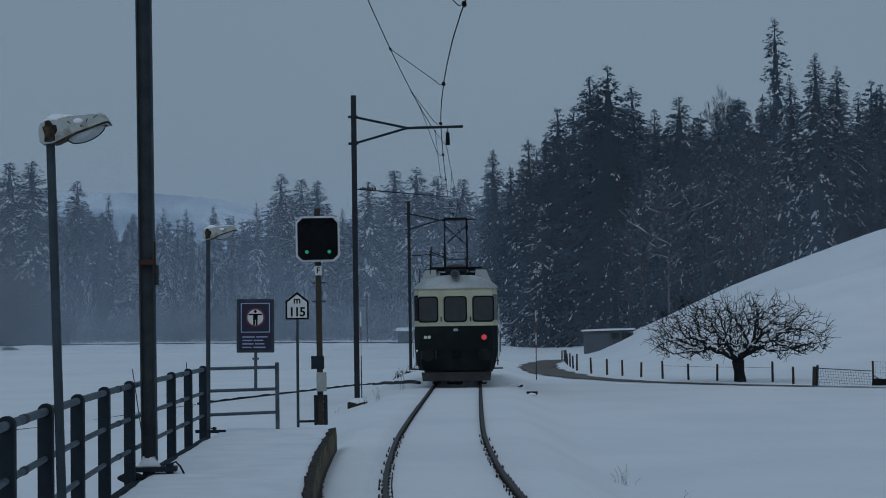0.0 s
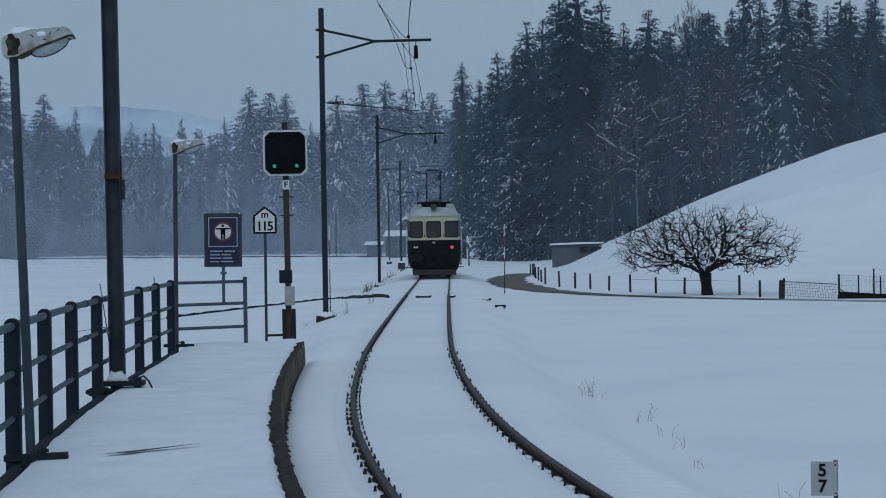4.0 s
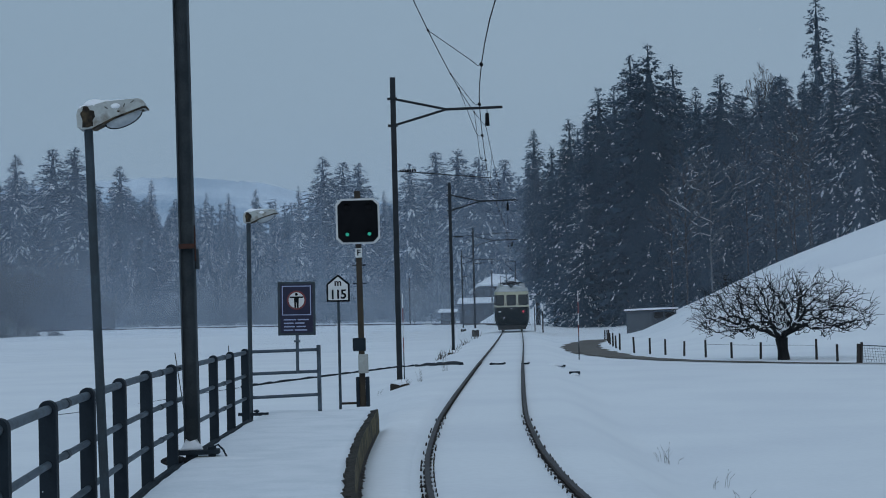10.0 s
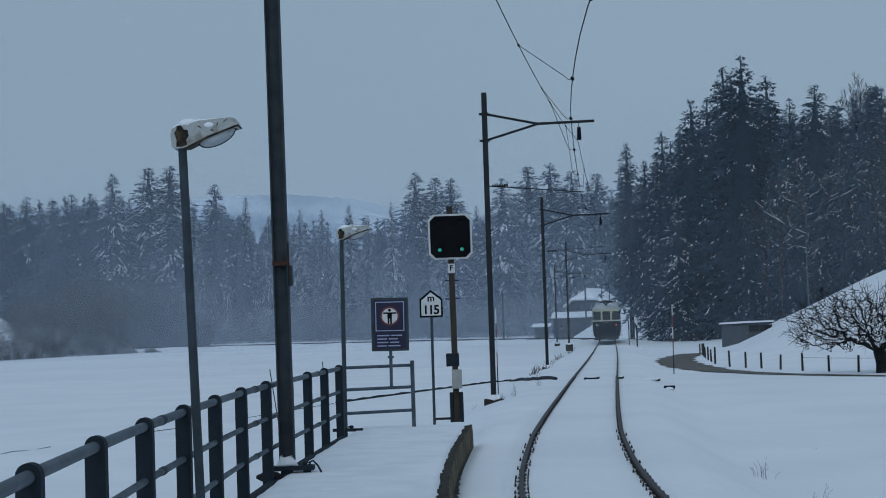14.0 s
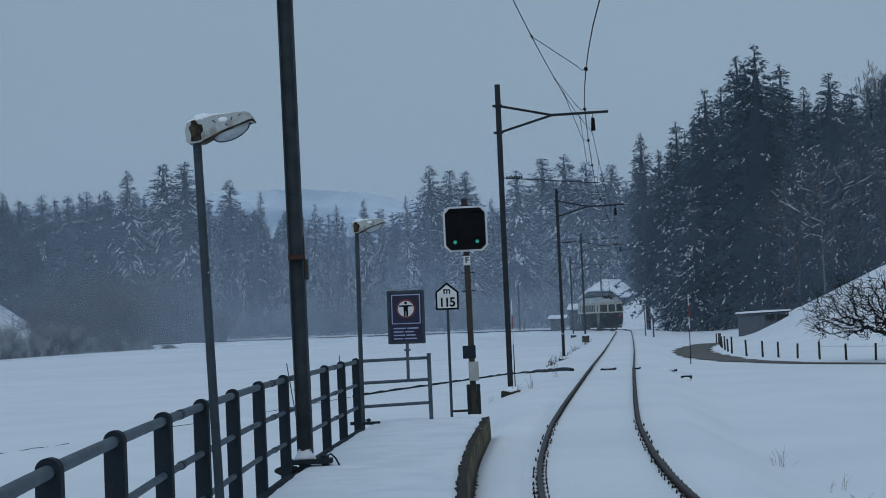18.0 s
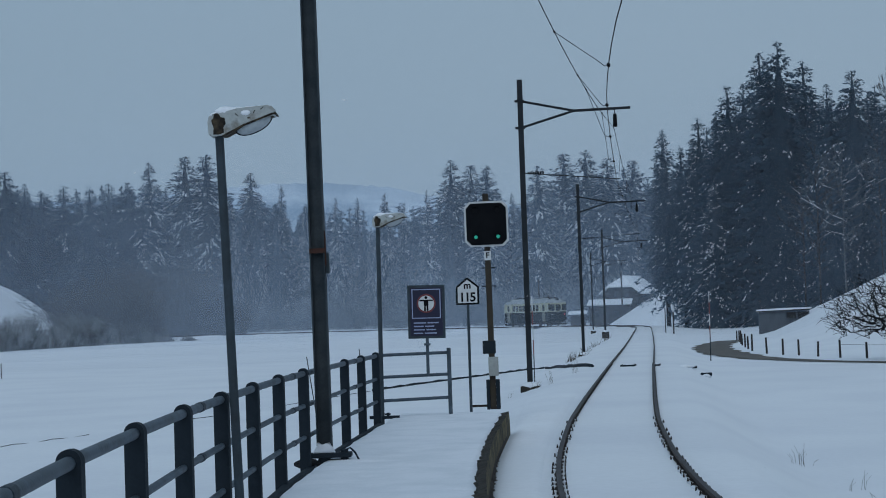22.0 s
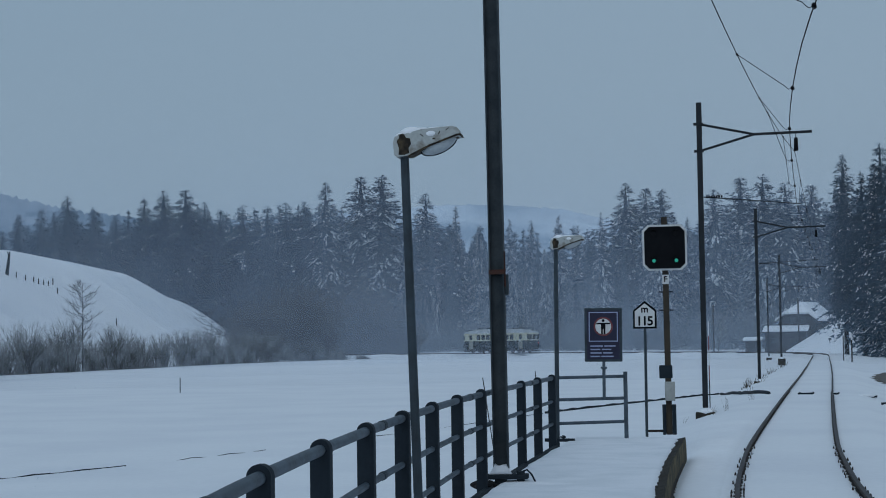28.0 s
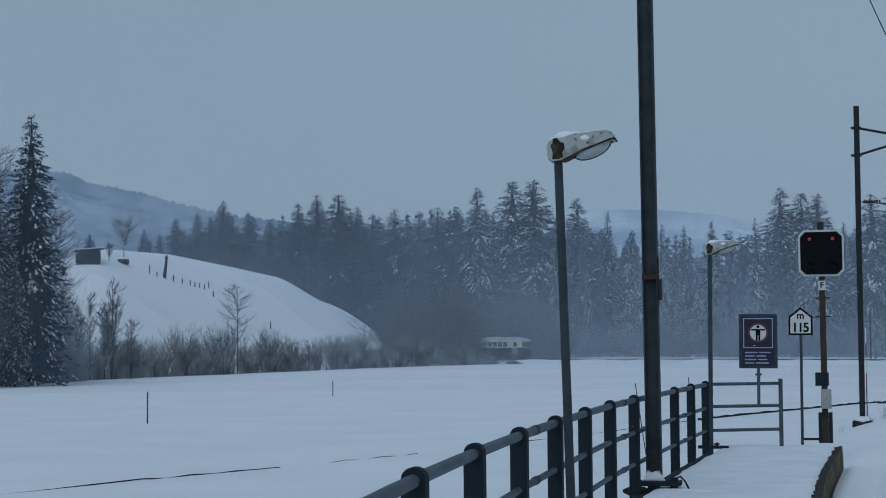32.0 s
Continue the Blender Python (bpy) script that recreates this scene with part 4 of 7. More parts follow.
marker("snow_pole", "thin red and white snow pole beside the mast", -5.99, 53.7, -0.3, 2.37, 0.016, (POST, POST, REFLRED, WHITE, REFLRED, WHITE), "snow poles")
marker("snow_pole", "thin red and white snow pole beside the road", -0.98, 76.0, -0.4, 2.52, 0.022, (POST, GALV, REFLRED, WHITE, REFLRED, WHITE), "snow poles", 0.4)
marker("snow_pole", "short dark pole with a pale head beside the track", -5.25, 160, -0.4, 2.1, 0.07, (WOODDARK, WOODDARK, WOODDARK, WHITE), "snow poles")
marker("snow_pole", "short dark wooden pole beside the track", -6.0, 161, -0.4, 1.9, 0.05, (WOODDARK,), "snow poles")
marker("field_stake", "thin stake standing in the snowy field", -30.99, 55.6, -0.7, 0.4, 0.025, (TWIG,), "stakes in the field")
marker("field_stake", "thin stake standing in the snowy field", -39.2, 91.3, -0.75, 0.1, 0.025, (TWIG,), "stakes in the field")
marker("field_stake", "thin leaning stake behind the railing", -6.45, 27.7, -0.7, 1.3, 0.008, (TWIG,), "stakes in the field", -8)
marker("field_stake", "thin leaning stake behind the railing", -5.95, 28.6, -0.7, 1.36, 0.008, (TWIG,), "stakes in the field", -3)
marker("utility_pole", "tall thin wooden pole near the far house", -32.1, 298, -0.5, 7.3, 0.14, (WOODDARK,), "utility poles")
marker("utility_pole", "tall thin wooden pole near the far house", -17.8, 292, -0.5, 8.1, 0.13, (WOODDARK,), "utility poles")


# ---- the railcar: y forward, z from the rails, middle at 0 ----
railcar = thing("railcar", "old cream and dark green electric railcar with raised pantograph", "train")
HL, HW = 7.05, 1.34


def plan(hl, hw, cut, dep):
    return [(-hw + cut, -hl), (hw - cut, -hl), (hw, -hl + dep), (hw, hl - dep), (hw - cut, hl), (-hw + cut, hl), (-hw, hl - dep), (-hw, -hl + dep)]


def loft(bm, rings):
    """Stacked plan outlines: (outline, z)."""
    rs = [[bm.verts.new((x, y, z)) for x, y in o] for o, z in rings]
    n = len(rs[0])
    for a, b in zip(rs, rs[1:]):
        for i in range(n):
            bm.faces.new((a[i], a[(i + 1) % n], b[(i + 1) % n], b[i]))
    bm.faces.new(list(reversed(rs[0])))
    bm.faces.new(rs[-1])
    return bm


P = plan(HL, HW, 0.16, 0.34)
bm = loft(bmesh.new(), [(plan(HL - 0.1, HW - 0.13, 0.14, 0.3), 0.48), (plan(HL - 0.05, HW - 0.06, 0.16, 0.33), 0.75), (P, 1.15), (P, 1.95)])
lower = part("lower_body", bm, GREEN, railcar, "dark green lower body")
bm = loft(bmesh.new(), [(plan(HL + 0.02, HW + 0.02, 0.16, 0.34), 1.9), (plan(HL + 0.02, HW + 0.02, 0.16, 0.34), 1.97)])
part("waist_band", bm, CREAM, railcar)
bm = loft(bmesh.new(), [(P, 1.97), (plan(HL, HW - 0.01, 0.16, 0.34), 3.0), (plan(HL - 0.02, HW - 0.03, 0.17, 0.35), 3.12)])
upper = part("upper_body", bm, CREAM, railcar, "cream upper body")
bm = loft(bmesh.new(), [(plan(HL + 0.05, HW + 0.03, 0.2, 0.4), 3.1), (plan(HL + 0.03, HW + 0.0, 0.22, 0.42), 3.18), (plan(HL - 0.25, HW - 0.3, 0.3, 0.5), 3.42), (plan(HL - 0.6, HW - 0.75, 0.3, 0.5), 3.55)])
roof = part("roof", bm, ROOFGREY, railcar, "grey roof under thin snow")
for sx in (-1, 1):  # roof boxes along both sides
    bm = bmesh.new()
    x0, x1 = sorted((sx * 0.62, sx * 1.12))
    prism(bm, [(sx * 0.66, 3.75), (sx * 1.0, 3.75), (sx * 1.2, 3.3), (sx * 0.6, 3.3)], -5.6, 5.2)
    part("resistor_box", bm, ROOFGREY, roof, "snowy roof box")
    bm = bmesh.new()
    box(bm, sx * 0.83 - 0.2, sx * 0.83 + 0.2, -5.4, -2.2, 3.75, 3.79, 0.01)
    part("box_lid", bm, UNDER, roof)


def cab(sgn):
    """Windows, doors and lamps of one end."""
    y = sgn * HL
    for x0, x1 in ((-1.17, -0.6), (-0.34, 0.32), (0.58, 1.19)):
        bm = bmesh.new()
        prism(bm, rounded(x0 - 0.045, x1 + 0.045, 2.02, 2.86, 0.11), y - 0.004, y + sgn * 0.012)
        w = part("window_seal", bm, BLACK, upper, "black rubber seal")
        bm = bmesh.new()
        prism(bm, rounded(x0, x1, 2.065, 2.815, 0.09), y + sgn * 0.008, y + sgn * 0.018)
        part("window", bm, CABPANE, upper, "dim grey cab window")
    for x in (-0.45, 0.45):
        bm = bmesh.new()
        box(bm, x - 0.018, x + 0.018, y - 0.01, y + sgn * 0.035, 1.98, 3.06)
        part("door_strip", bm, CREAM, upper)
    for x in (-0.47, 0.47):
        bm = bmesh.new()
        cyl(bm, (x, y + sgn * 0.04, 2.05), (x, y + sgn * 0.04, 2.2), 0.02, n=6)
        part("door_handle", bm, POST, upper)
    for x in (-0.98, -0.86):
        bm = bmesh.new()
        cyl(bm, (x, y, 1.55), (x, y + sgn * 0.05, 1.55), 0.055, n=14)
        part("lamp", bm, LAMPW, lower, "pale round lamp")
    bm = bmesh.new()
    cyl(bm, (0.9, y, 1.52), (0.9, y + sgn * 0.04, 1.52), 0.12, n=18)
    part("lamp_rim", bm, POST, lower)
    bm = bmesh.new()
    cyl(bm, (0.9, y + sgn * 0.035, 1.53), (0.9, y + sgn * 0.06, 1.53), 0.085, n=18)
    part("tail_light", bm, RED if sgn < 0 else LAMPW, lower, "glowing red tail light" if sgn < 0 else "")
    bm = bmesh.new()
    prism(bm, rounded(-0.09, 0.07, 1.73, 1.82, 0.04), y, y + sgn * 0.015)
    part("emblem", bm, ROOFGREY, lower, "small oval emblem")
    for x in (-0.9, 0.9):
        bm = bmesh.new()
        cyl(bm, (x, y - sgn * 0.1, 0.98), (x, y + sgn * 0.32, 0.98), 0.1, n=12)
        cyl(bm, (x, y + sgn * 0.32, 0.98), (x, y + sgn * 0.37, 0.98), 0.2, n=18)
        part("buffer", bm, GREEN, railcar, "dark round buffer")
    for x in (-1.1, -0.66):
        bm = bmesh.new()
        cyl(bm, (x, y + sgn * 0.03, 0.85), (x, y + sgn * 0.03, 1.12), 0.035, n=8)
        part("hose", bm, UNDER, railcar, "dark coupling hose")
    bm = bmesh.new()
    box(bm, -0.14, 0.14, y - 0.1 * sgn, y + sgn * 0.3, 0.9, 1.05, 0.02)
    part("coupling_hook", bm, BLACK, railcar)
    bm = bmesh.new()
    prism(bm, [(-1.12, 0.42), (1.12, 0.42), (1.08, 0.14), (-1.08, 0.14)], y - sgn * 0.25, y + sgn * 0.12)
    part("snow_plough", bm, PLOUGH, railcar, "grey snow plough")
    bm = bmesh.new()
    cyl(bm, (0.0, y - sgn * 0.5, 3.56), (0.0, y - sgn * 0.02, 3.56), 0.14, n=18)
    hl = part("top_lamp", bm, UNDER, railcar, "round headlamp on the roof")
    bm = bmesh.new()
    cyl(bm, (0.0, y - sgn * 0.03, 3.56), (0.0, y + sgn * 0.01, 3.56), 0.15, n=18)
    part("lamp_ring", bm, TUBE, hl, "grey ring of the headlamp")
    bm = bmesh.new()
    cyl(bm, (0.0, y + sgn * 0.0, 3.56), (0.0, y + sgn * 0.02, 3.56), 0.105, n=18)
    part("lens", bm, PANE, hl)
    for sx in (-1, 1):  # corner windows
        bm = bmesh.new()
        a, b = Vector((sx * (HW - 0.135), y - sgn * 0.05, 0)), Vector((sx * (HW - 0.015), y - sgn * 0.3, 0))
        nrm = Vector((sx * 0.9, sgn * 0.43, 0)) * 0.012
        v = [bm.verts.new(q) for q in (a + nrm + Vector((0, 0, 2.08)), b + nrm + Vector((0, 0, 2.08)), b + nrm + Vector((0, 0, 2.9)), a + nrm + Vector((0, 0, 2.9)))]
        w = [bm.verts.new(q.co - nrm * 2) for q in v]
        bm.faces.new(v)
        bm.faces.new(list(reversed(w)))
        for i in range(4):
            bm.faces.new((v[i], w[i], w[(i + 1) % 4], v[(i + 1) % 4]))
        part("corner_window", bm, PANE, upper, "narrow corner window")
        for z0, z1 in ((0.5, 1.9),):
            bm = bmesh.new()
            cyl(bm, (sx * (HW + 0.05), y - sgn * 0.42, 0.9), (sx * (HW + 0.05), y - sgn * 0.42, 2.6), 0.018, n=6)
            part("grab_rail", bm, ROOFGREY, railcar, "pale grab rail")
        bm = bmesh.new()
        x0, x1 = sorted((sx * 1.1, sx * 1.5))
        box(bm, x0, x1, y - sgn * 0.75, y - sgn * 0.35, 0.5, 0.54)
        part("step", bm, UNDER, railcar)


cab(-1)
cab(1)
for sx in (-1, 1):
    for k in range(8):
        y0 = -3.95 + k * 1.02
        bm = bmesh.new()
        prism(bm, rounded(y0 + 0.1, y0 + 0.86, 2.06, 2.86, 0.07), 0, 0.02)
        bmesh.ops.transform(bm, matrix=Matrix.Translation((sx * (HW + (0.0 if sx > 0 else -0.0)) - 0.01, 0, 0)) @ pose(0, 0, 0, 0, 0, 90) @ Matrix.Diagonal((1, -1, 1, 1)), verts=bm.verts)
        part("side_window", bm, PANE, upper, "dark side window")
    for yd in (-5.35, 5.35):
        bm = bmesh.new()
        x0, x1 = sorted((sx * (HW - 0.02), sx * (HW + 0.012)))
        box(bm, x0, x1, yd - 0.42, yd + 0.42, 0.62, 3.0, 0.005)
        d = part("side_door", bm, [CREAM], railcar, "cream folding door")
        bm = bmesh.new()
        x0, x1 = sorted((sx * (HW + 0.0), sx * (HW + 0.02)))
        box(bm, x0, x1, yd - 0.3, yd + 0.3, 2.08, 2.85, 0.005)
        part("door_window", bm, PANE, d)
        bm = bmesh.new()
        x0, x1 = sorted((sx * (HW - 0.02), sx * (HW + 0.018)))
        box(bm, x0, x1, yd - 0.425, yd + 0.425, 0.6, 1.93, 0.005)
        part("door_panel", bm, STONE, d, "paler lower door panel")
for yb in (-4.3, 4.3):
    bm = bmesh.new()
    box(bm, -1.0, 1.0, yb - 1.6, yb + 1.6, 0.35, 0.62, 0.03)
    bogie = part("bogie", bm, UNDER, railcar, "grimy bogie frame")
    for yw in (-1.1, 1.1):
        for sx in (-1, 1):
            bm = bmesh.new()
            x0, x1 = sx * 0.69, sx * 0.82
            cyl(bm, (x0, yb + yw, 0.42), (x1, yb + yw, 0.42), 0.42, n=20)
            part("wheel", bm, UNDER, bogie)
for sx in (-1, 1):
    bm = bmesh.new()
    x0, x1 = sorted((sx * 0.7, sx * 1.2))
    box(bm, x0, x1, -2.1, 2.1, 0.3, 0.75, 0.03)
    part("equipment_box", bm, UNDER, railcar)
# pantograph near the rear end, raised to the wire
for y0 in (-5.2, -3.5):
    bm = bmesh.new()
    box(bm, -0.86, 0.86, y0, y0 + 0.1, 3.78, 3.86, 0.01)
    part("pantograph_base", bm, BLACK, railcar, "black pantograph base")
bm = bmesh.new()
ball(bm, (0, -4.3, 3.78), 0.42, 1.0, 1.6, 0.5)
part("drive_hood", bm, UNDER, railcar, "rounded roof hood", smooth=True)
for sx in (-1, 1):
    bm = bmesh.new()
    pipe(bm, [(sx * 0.37, -3.45, 3.84), (sx * 0.38, -4.3, 4.62), (sx * 0.36, -4.35, 5.46)], 0.03, 6)
    pipe(bm, [(sx * 0.37, -5.15, 3.84), (sx * 0.38, -4.3, 4.62)], 0.03, 6)
    part("pantograph_arm", bm, BLACK, railcar)
bm = bmesh.new()
cyl(bm, (-0.4, -4.32, 4.6), (0.4, -4.35, 5.3), 0.016, n=6)
cyl(bm, (0.4, -4.32, 4.6), (-0.4, -4.35, 5.3), 0.016, n=6)
part("cross_brace", bm, BLACK, railcar)
for yy in (-4.5, -4.2):
    bm = bmesh.new()
    pipe(bm, [(-0.44, yy, 5.45), (-0.36, yy, 5.52), (0.36, yy, 5.52), (0.44, yy, 5.45)], 0.025, 6)
    part("collector_bar", bm, BLACK, railcar)
# second, lowered pantograph
bm = bmesh.new()
box(bm, -0.7, 0.7, 2.4, 2.5, 3.78, 3.9)
box(bm, -0.7, 0.7, 4.4, 4.5, 3.78, 3.9)
pipe(bm, [(-0.4, 2.4, 3.95), (-0.4, 4.5, 3.95)], 0.03, 6)
pipe(bm, [(0.4, 2.4, 3.95), (0.4, 4.5, 3.95)], 0.03, 6)
part("folded_pantograph", bm, BLACK, railcar, "lowered black pantograph")
bm = bmesh.new()
for sx in (-1,):
    pipe(bm, [(sx * 0.82, -6.2, 3.6), (sx * 0.82, -6.2, 4.35), (sx * 0.3, -3.6, 4.2)], 0.018, 6)
pipe(bm, [(0.3, -6.0, 3.6), (0.3, -3.2, 4.3)], 0.014, 6)
part("roof_cable", bm, BLACK, railcar)


def rear_at(t):
    return 57.0 + 8.078 * t + 0.0087 * t * t - 0.09 * max(t - 28, 0) ** 2


def motions():
    rows = []
    for k in range(65):
        t = k * 0.5
        s = rear_at(t) + HL
        (xa, ya, _), (xb, yb, _) = on_track(s - 4.3), on_track(s + 4.3)
        rows.append((t, pose((xa + xb) / 2, (ya + yb) / 2, 0, 0, 0, math.degrees(math.atan2(-(xb - xa), yb - ya)))))
    walk(railcar, rows)
    for flap, x, z, green in LAMP_FLAPS:  # added flaps cover the green lamps, then uncover the red ones
        up, down = pose(x, -0.17, z, -86), pose(x, -0.17, z)
        a, b, t = (up, down, 30.2) if green else (down, up, 30.55)
        walk(flap, [(0.0, a), (t, a), (t + 0.15, b), (32.0, b)])
    snowfall()


# ---- trees ----
def crown_normals(co):
    """Soft shading: needles on a crown scatter light as its rounded mass does."""
    n = np.stack([co[:, 0], co[:, 1], 0.55 * np.hypot(co[:, 0], co[:, 1]) + 0.05], 1)
    return n / np.linalg.norm(n, axis=1)[:, None]


def outward(co, fs):
    """The faces, each wound so that it looks away from the trunk."""
    nv, out = crown_normals(co), []
    for f in fs:
        a, b, c = co[f[0]], co[f[1]], co[f[2]]
        out.append(f if np.dot(np.cross(b - a, c - a), nv[f[0]]) > 0 else tuple(reversed(f)))
    return out


def conifer_mesh(seed, h, r, gap=0.05, ragged=0.35, snow=0.2, bare=0.04, fine=True, shape="cone", load=1.0, droop=1.0, sleeve=1.0):
    """One conifer crown: tiers of boughs set with tufts of needles round a dark core, many tufts carrying snow. Returns the mesh data."""
    q = random.Random(seed)
    vs, fs, sl = [], [], []

    def radius(k):
        if shape == "blunt":  # an old tree: even sides, a broken round head
            v = (0.7 + 0.3 * min(1, k * 2.2)) * min(1, (1.02 - k) / 0.34) ** 0.75
        elif shape == "thin":
            v = (0.5 + 0.5 * (1 - k)) * min(1, (1.01 - k) / 0.12) ** 0.8
        else:
            v = (1.005 - k) ** 0.73 * (0.8 + 0.2 * min(1, k * 4))
        return r * v + 0.03

    def swell(k, a):
        return 1 + 0.2 * noise.noise((1.3 * math.cos(a), 1.3 * math.sin(a) + seed * 7.7, k * 7)) + 0.15 * noise.noise((3 * math.cos(a), 3 * math.sin(a) + seed * 3.1, k * 19))

    tiers = 32 if fine else 15
    sides = 9 if fine else 7
    levels = sorted(min(0.985, max(bare, bare + (0.98 - bare) * max(0.0, (i + q.uniform(-0.25, 0.25)) / tiers) ** 0.74)) for i in range(tiers + 1))
    # the close inner twigs, in overlapping skirts
    for i in range(tiers):
        k, dz = levels[i], (levels[i + 1] - levels[i]) * h
        turn, i0 = q.uniform(0, 6.28), len(vs)
        core = 0.5 * min(1, (1.03 - k) * 3)
        for j in range(sides):
            an = turn + 6.2832 * j / sides
            ro = radius(k) * swell(k, an) * q.uniform(0.5, 1.0) * core
            vs.append((ro * math.cos(an), ro * math.sin(an), h * k - q.uniform(0.2, 1.2) * dz - 0.1 * ro))
        for j in range(sides):
            an = turn + 6.2832 * j / sides
            ri = radius(min(k + 0.05, 0.99)) * 0.1
            vs.append((ri * math.cos(an), ri * math.sin(an), h * k + dz * 1.4))
        for j in range(sides):
            fs.append((i0 + j, i0 + (j + 1) % sides, i0 + sides + (j + 1) % sides, i0 + sides + j))
            sl.append(0)
    for i in range(tiers + 1):
        k0 = levels[i]
        n = (11 if k0 > 0.85 else 14) if fine else 8
        turn = q.uniform(0, 6.28)
        for b in range(n):
            k = min(0.99, max(bare * 0.5, k0 + q.uniform(-0.028, 0.028)))
            a = turn + 6.2832 * (b + q.uniform(-0.35, 0.35)) / n
            if q.random() < gap + (0.25 * max(0, noise.noise((2 * math.cos(a), 2 * math.sin(a) + seed, k * 12))) if shape != "cone" else 0):
                continue
            ln = radius(k) * swell(k, a) * q.uniform(1 - ragged, 1 + ragged * 0.4)
            ca, sa = math.cos(a), math.sin(a)
            rise = 0.4 * max(0, k - 0.6) / 0.4 - 0.12 + q.uniform(-0.12, 0.12)
            sag = q.uniform(0.25, 0.75) * (1.2 - 0.7 * k) * droop
            laden = q.random() < snow * max(0.0, 0.9 + 1.4 * noise.noise((2.2 * math.cos(a), 2.2 * math.sin(a) + seed * 1.7, k * 9)))
            tufts = max(2, min(6 if fine else 3, int(ln / 0.2) + 2))
            w = (0.045 + 0.125 * min(1, ln / 1.2)) * (1 if fine else 1.9)
            for j in range(tufts):
                f = 0.34 + 0.66 * (j + q.uniform(0.2, 0.9)) / tufts
                sway = q.uniform(-0.16, 0.16) * ln * f
                x, y, z = ca * ln * f - sa * sway, sa * ln * f + ca * sway, h * k + ln * (rise * f - sag * f * f + 0.1 * f ** 4)
                z += q.uniform(-0.09, 0.07)
                t = w * q.uniform(0.75, 1.35) * (1.1 - 0.35 * f)
                for sg in (-1, 1):  # two sprays that hang to either side, tips outward
                    o = t * sg * q.uniform(0.7, 1.3)
                    out, dip = t * q.uniform(0.5, 1.5), t * q.uniform(0.15, 0.95)
                    i1 = len(vs)
                    vs += [(x - ca * t * 0.6, y - sa * t * 0.6, z + t * 0.15), (x + ca * out, y + sa * out, z - dip * 0.5), (x - sa * o + ca * out * 0.3, y + ca * o + sa * out * 0.3, z - dip)]
                    fs.append((i1, i1 + 1, i1 + 2))
                    sl.append(0)
                if j % 2 == 0:  # a hanging twig below
                    i1 = len(vs)
                    vs += [(x - sa * t * 0.5, y + ca * t * 0.5, z), (x + sa * t * 0.5, y - ca * t * 0.5, z), (x + q.uniform(-0.5, 0.5) * t, y + q.uniform(-0.5, 0.5) * t, z - t * q.uniform(0.7, 1.5))]
                    fs.append((i1, i1 + 1, i1 + 2))
                    sl.append(0)
                if laden and q.random() < 0.72:
                    s_ = t * load * q.uniform(0.3, 0.85)
                    e = s_ * q.uniform(0.8, 1.5) * sleeve
                    fall = (2 * sag * f - rise) * e
                    s_ *= q.uniform(0.45, 0.85)
                    i1 = len(vs)
                    vs += [(x - ca * e, y - sa * e, z + 0.03 + fall), (x - sa * s_, y + ca * s_, z - q.uniform(0.05, 0.35) * s_), (x + ca * e, y + sa * e, z + 0.02 - fall), (x + sa * s_, y - ca * s_, z - q.uniform(0.05, 0.35) * s_), (x, y, z + 0.03 + 0.3 * s_)]
                    fs += [(i1, i1 + 1, i1 + 4), (i1 + 1, i1 + 2, i1 + 4), (i1 + 2, i1 + 3, i1 + 4), (i1 + 3, i1, i1 + 4)]
                    sl += [1, 1, 1, 1]
    # leading shoots
    for dx, top in ((0, 1.0), (0.16, 0.975), (-0.13, 0.965)) if shape == "blunt" else ((0, 1.0),):
        i1 = len(vs)
        vs += [(dx + 0.03, 0, h * 0.93), (dx - 0.015, 0.026, h * 0.93), (dx - 0.015, -0.026, h * 0.93), (dx, 0, h * top)]
        fs += [(i1, i1 + 1, i1 + 3), (i1 + 1, i1 + 2, i1 + 3), (i1 + 2, i1, i1 + 3)]
        sl += [0, 0, 0]
    me = bpy.data.meshes.new("crown")
    co = np.array(vs)
    me.from_pydata(vs, [], outward(co, fs))
    me.polygons.foreach_set("material_index", sl)
    me.normals_split_custom_set_from_vertices(crown_normals(co))
    me.update()
    return me


def trunk_mesh(h, r):
    bm = bmesh.new()
    cyl(bm, (0, 0, -1.5), (0, 0, h * 0.99), r, 0.008, 7)
    me = bpy.data.meshes.new("trunk")
    bm.to_mesh(me)
    bm.free()
    me.materials.append(BARK)
    return me


VARIANTS = []
for k in range(9):
    j = k % 3
    VARIANTS.append(conifer_mesh(20 + k, 10.0, (2.55, 2.2, 1.45)[j], gap=(0.04, 0.07, 0.12)[j], ragged=(0.2, 0.26, 0.38)[j], snow=(0.17, 0.22, 0.15)[j], bare=(0.02, 0.03, 0.1)[j], shape=("cone", "cone", "blunt")[j], load=0.72))
SNOWY = []
for k in range(9):
    j = k % 3
    SNOWY.append(conifer_mesh(120 + k, 10.0, (1.65, 1.45, 1.1)[j], gap=(0.05, 0.07, 0.1)[j], ragged=(0.24, 0.3, 0.34)[j], snow=(0.6, 0.72, 0.5)[j], bare=(0.02, 0.03, 0.1)[j], shape=("cone", "cone", "blunt")[j], load=0.85, droop=1.35, sleeve=1.5))
COARSE = [conifer_mesh(60 + k, 10.0, 2.2, gap=0.02, ragged=0.4, snow=0.05, bare=0.01, fine=False) for k in range(5)]
THIN = conifer_mesh(77, 10.0, 0.75, gap=0.25, ragged=0.6, snow=0.25, bare=0.05, shape="thin", droop=1.7)


def with_leaves(me, needle):
    c = me.copy()
    c.materials.append(needle)
    c.materials.append(BOUGH_SNOW)
    return c


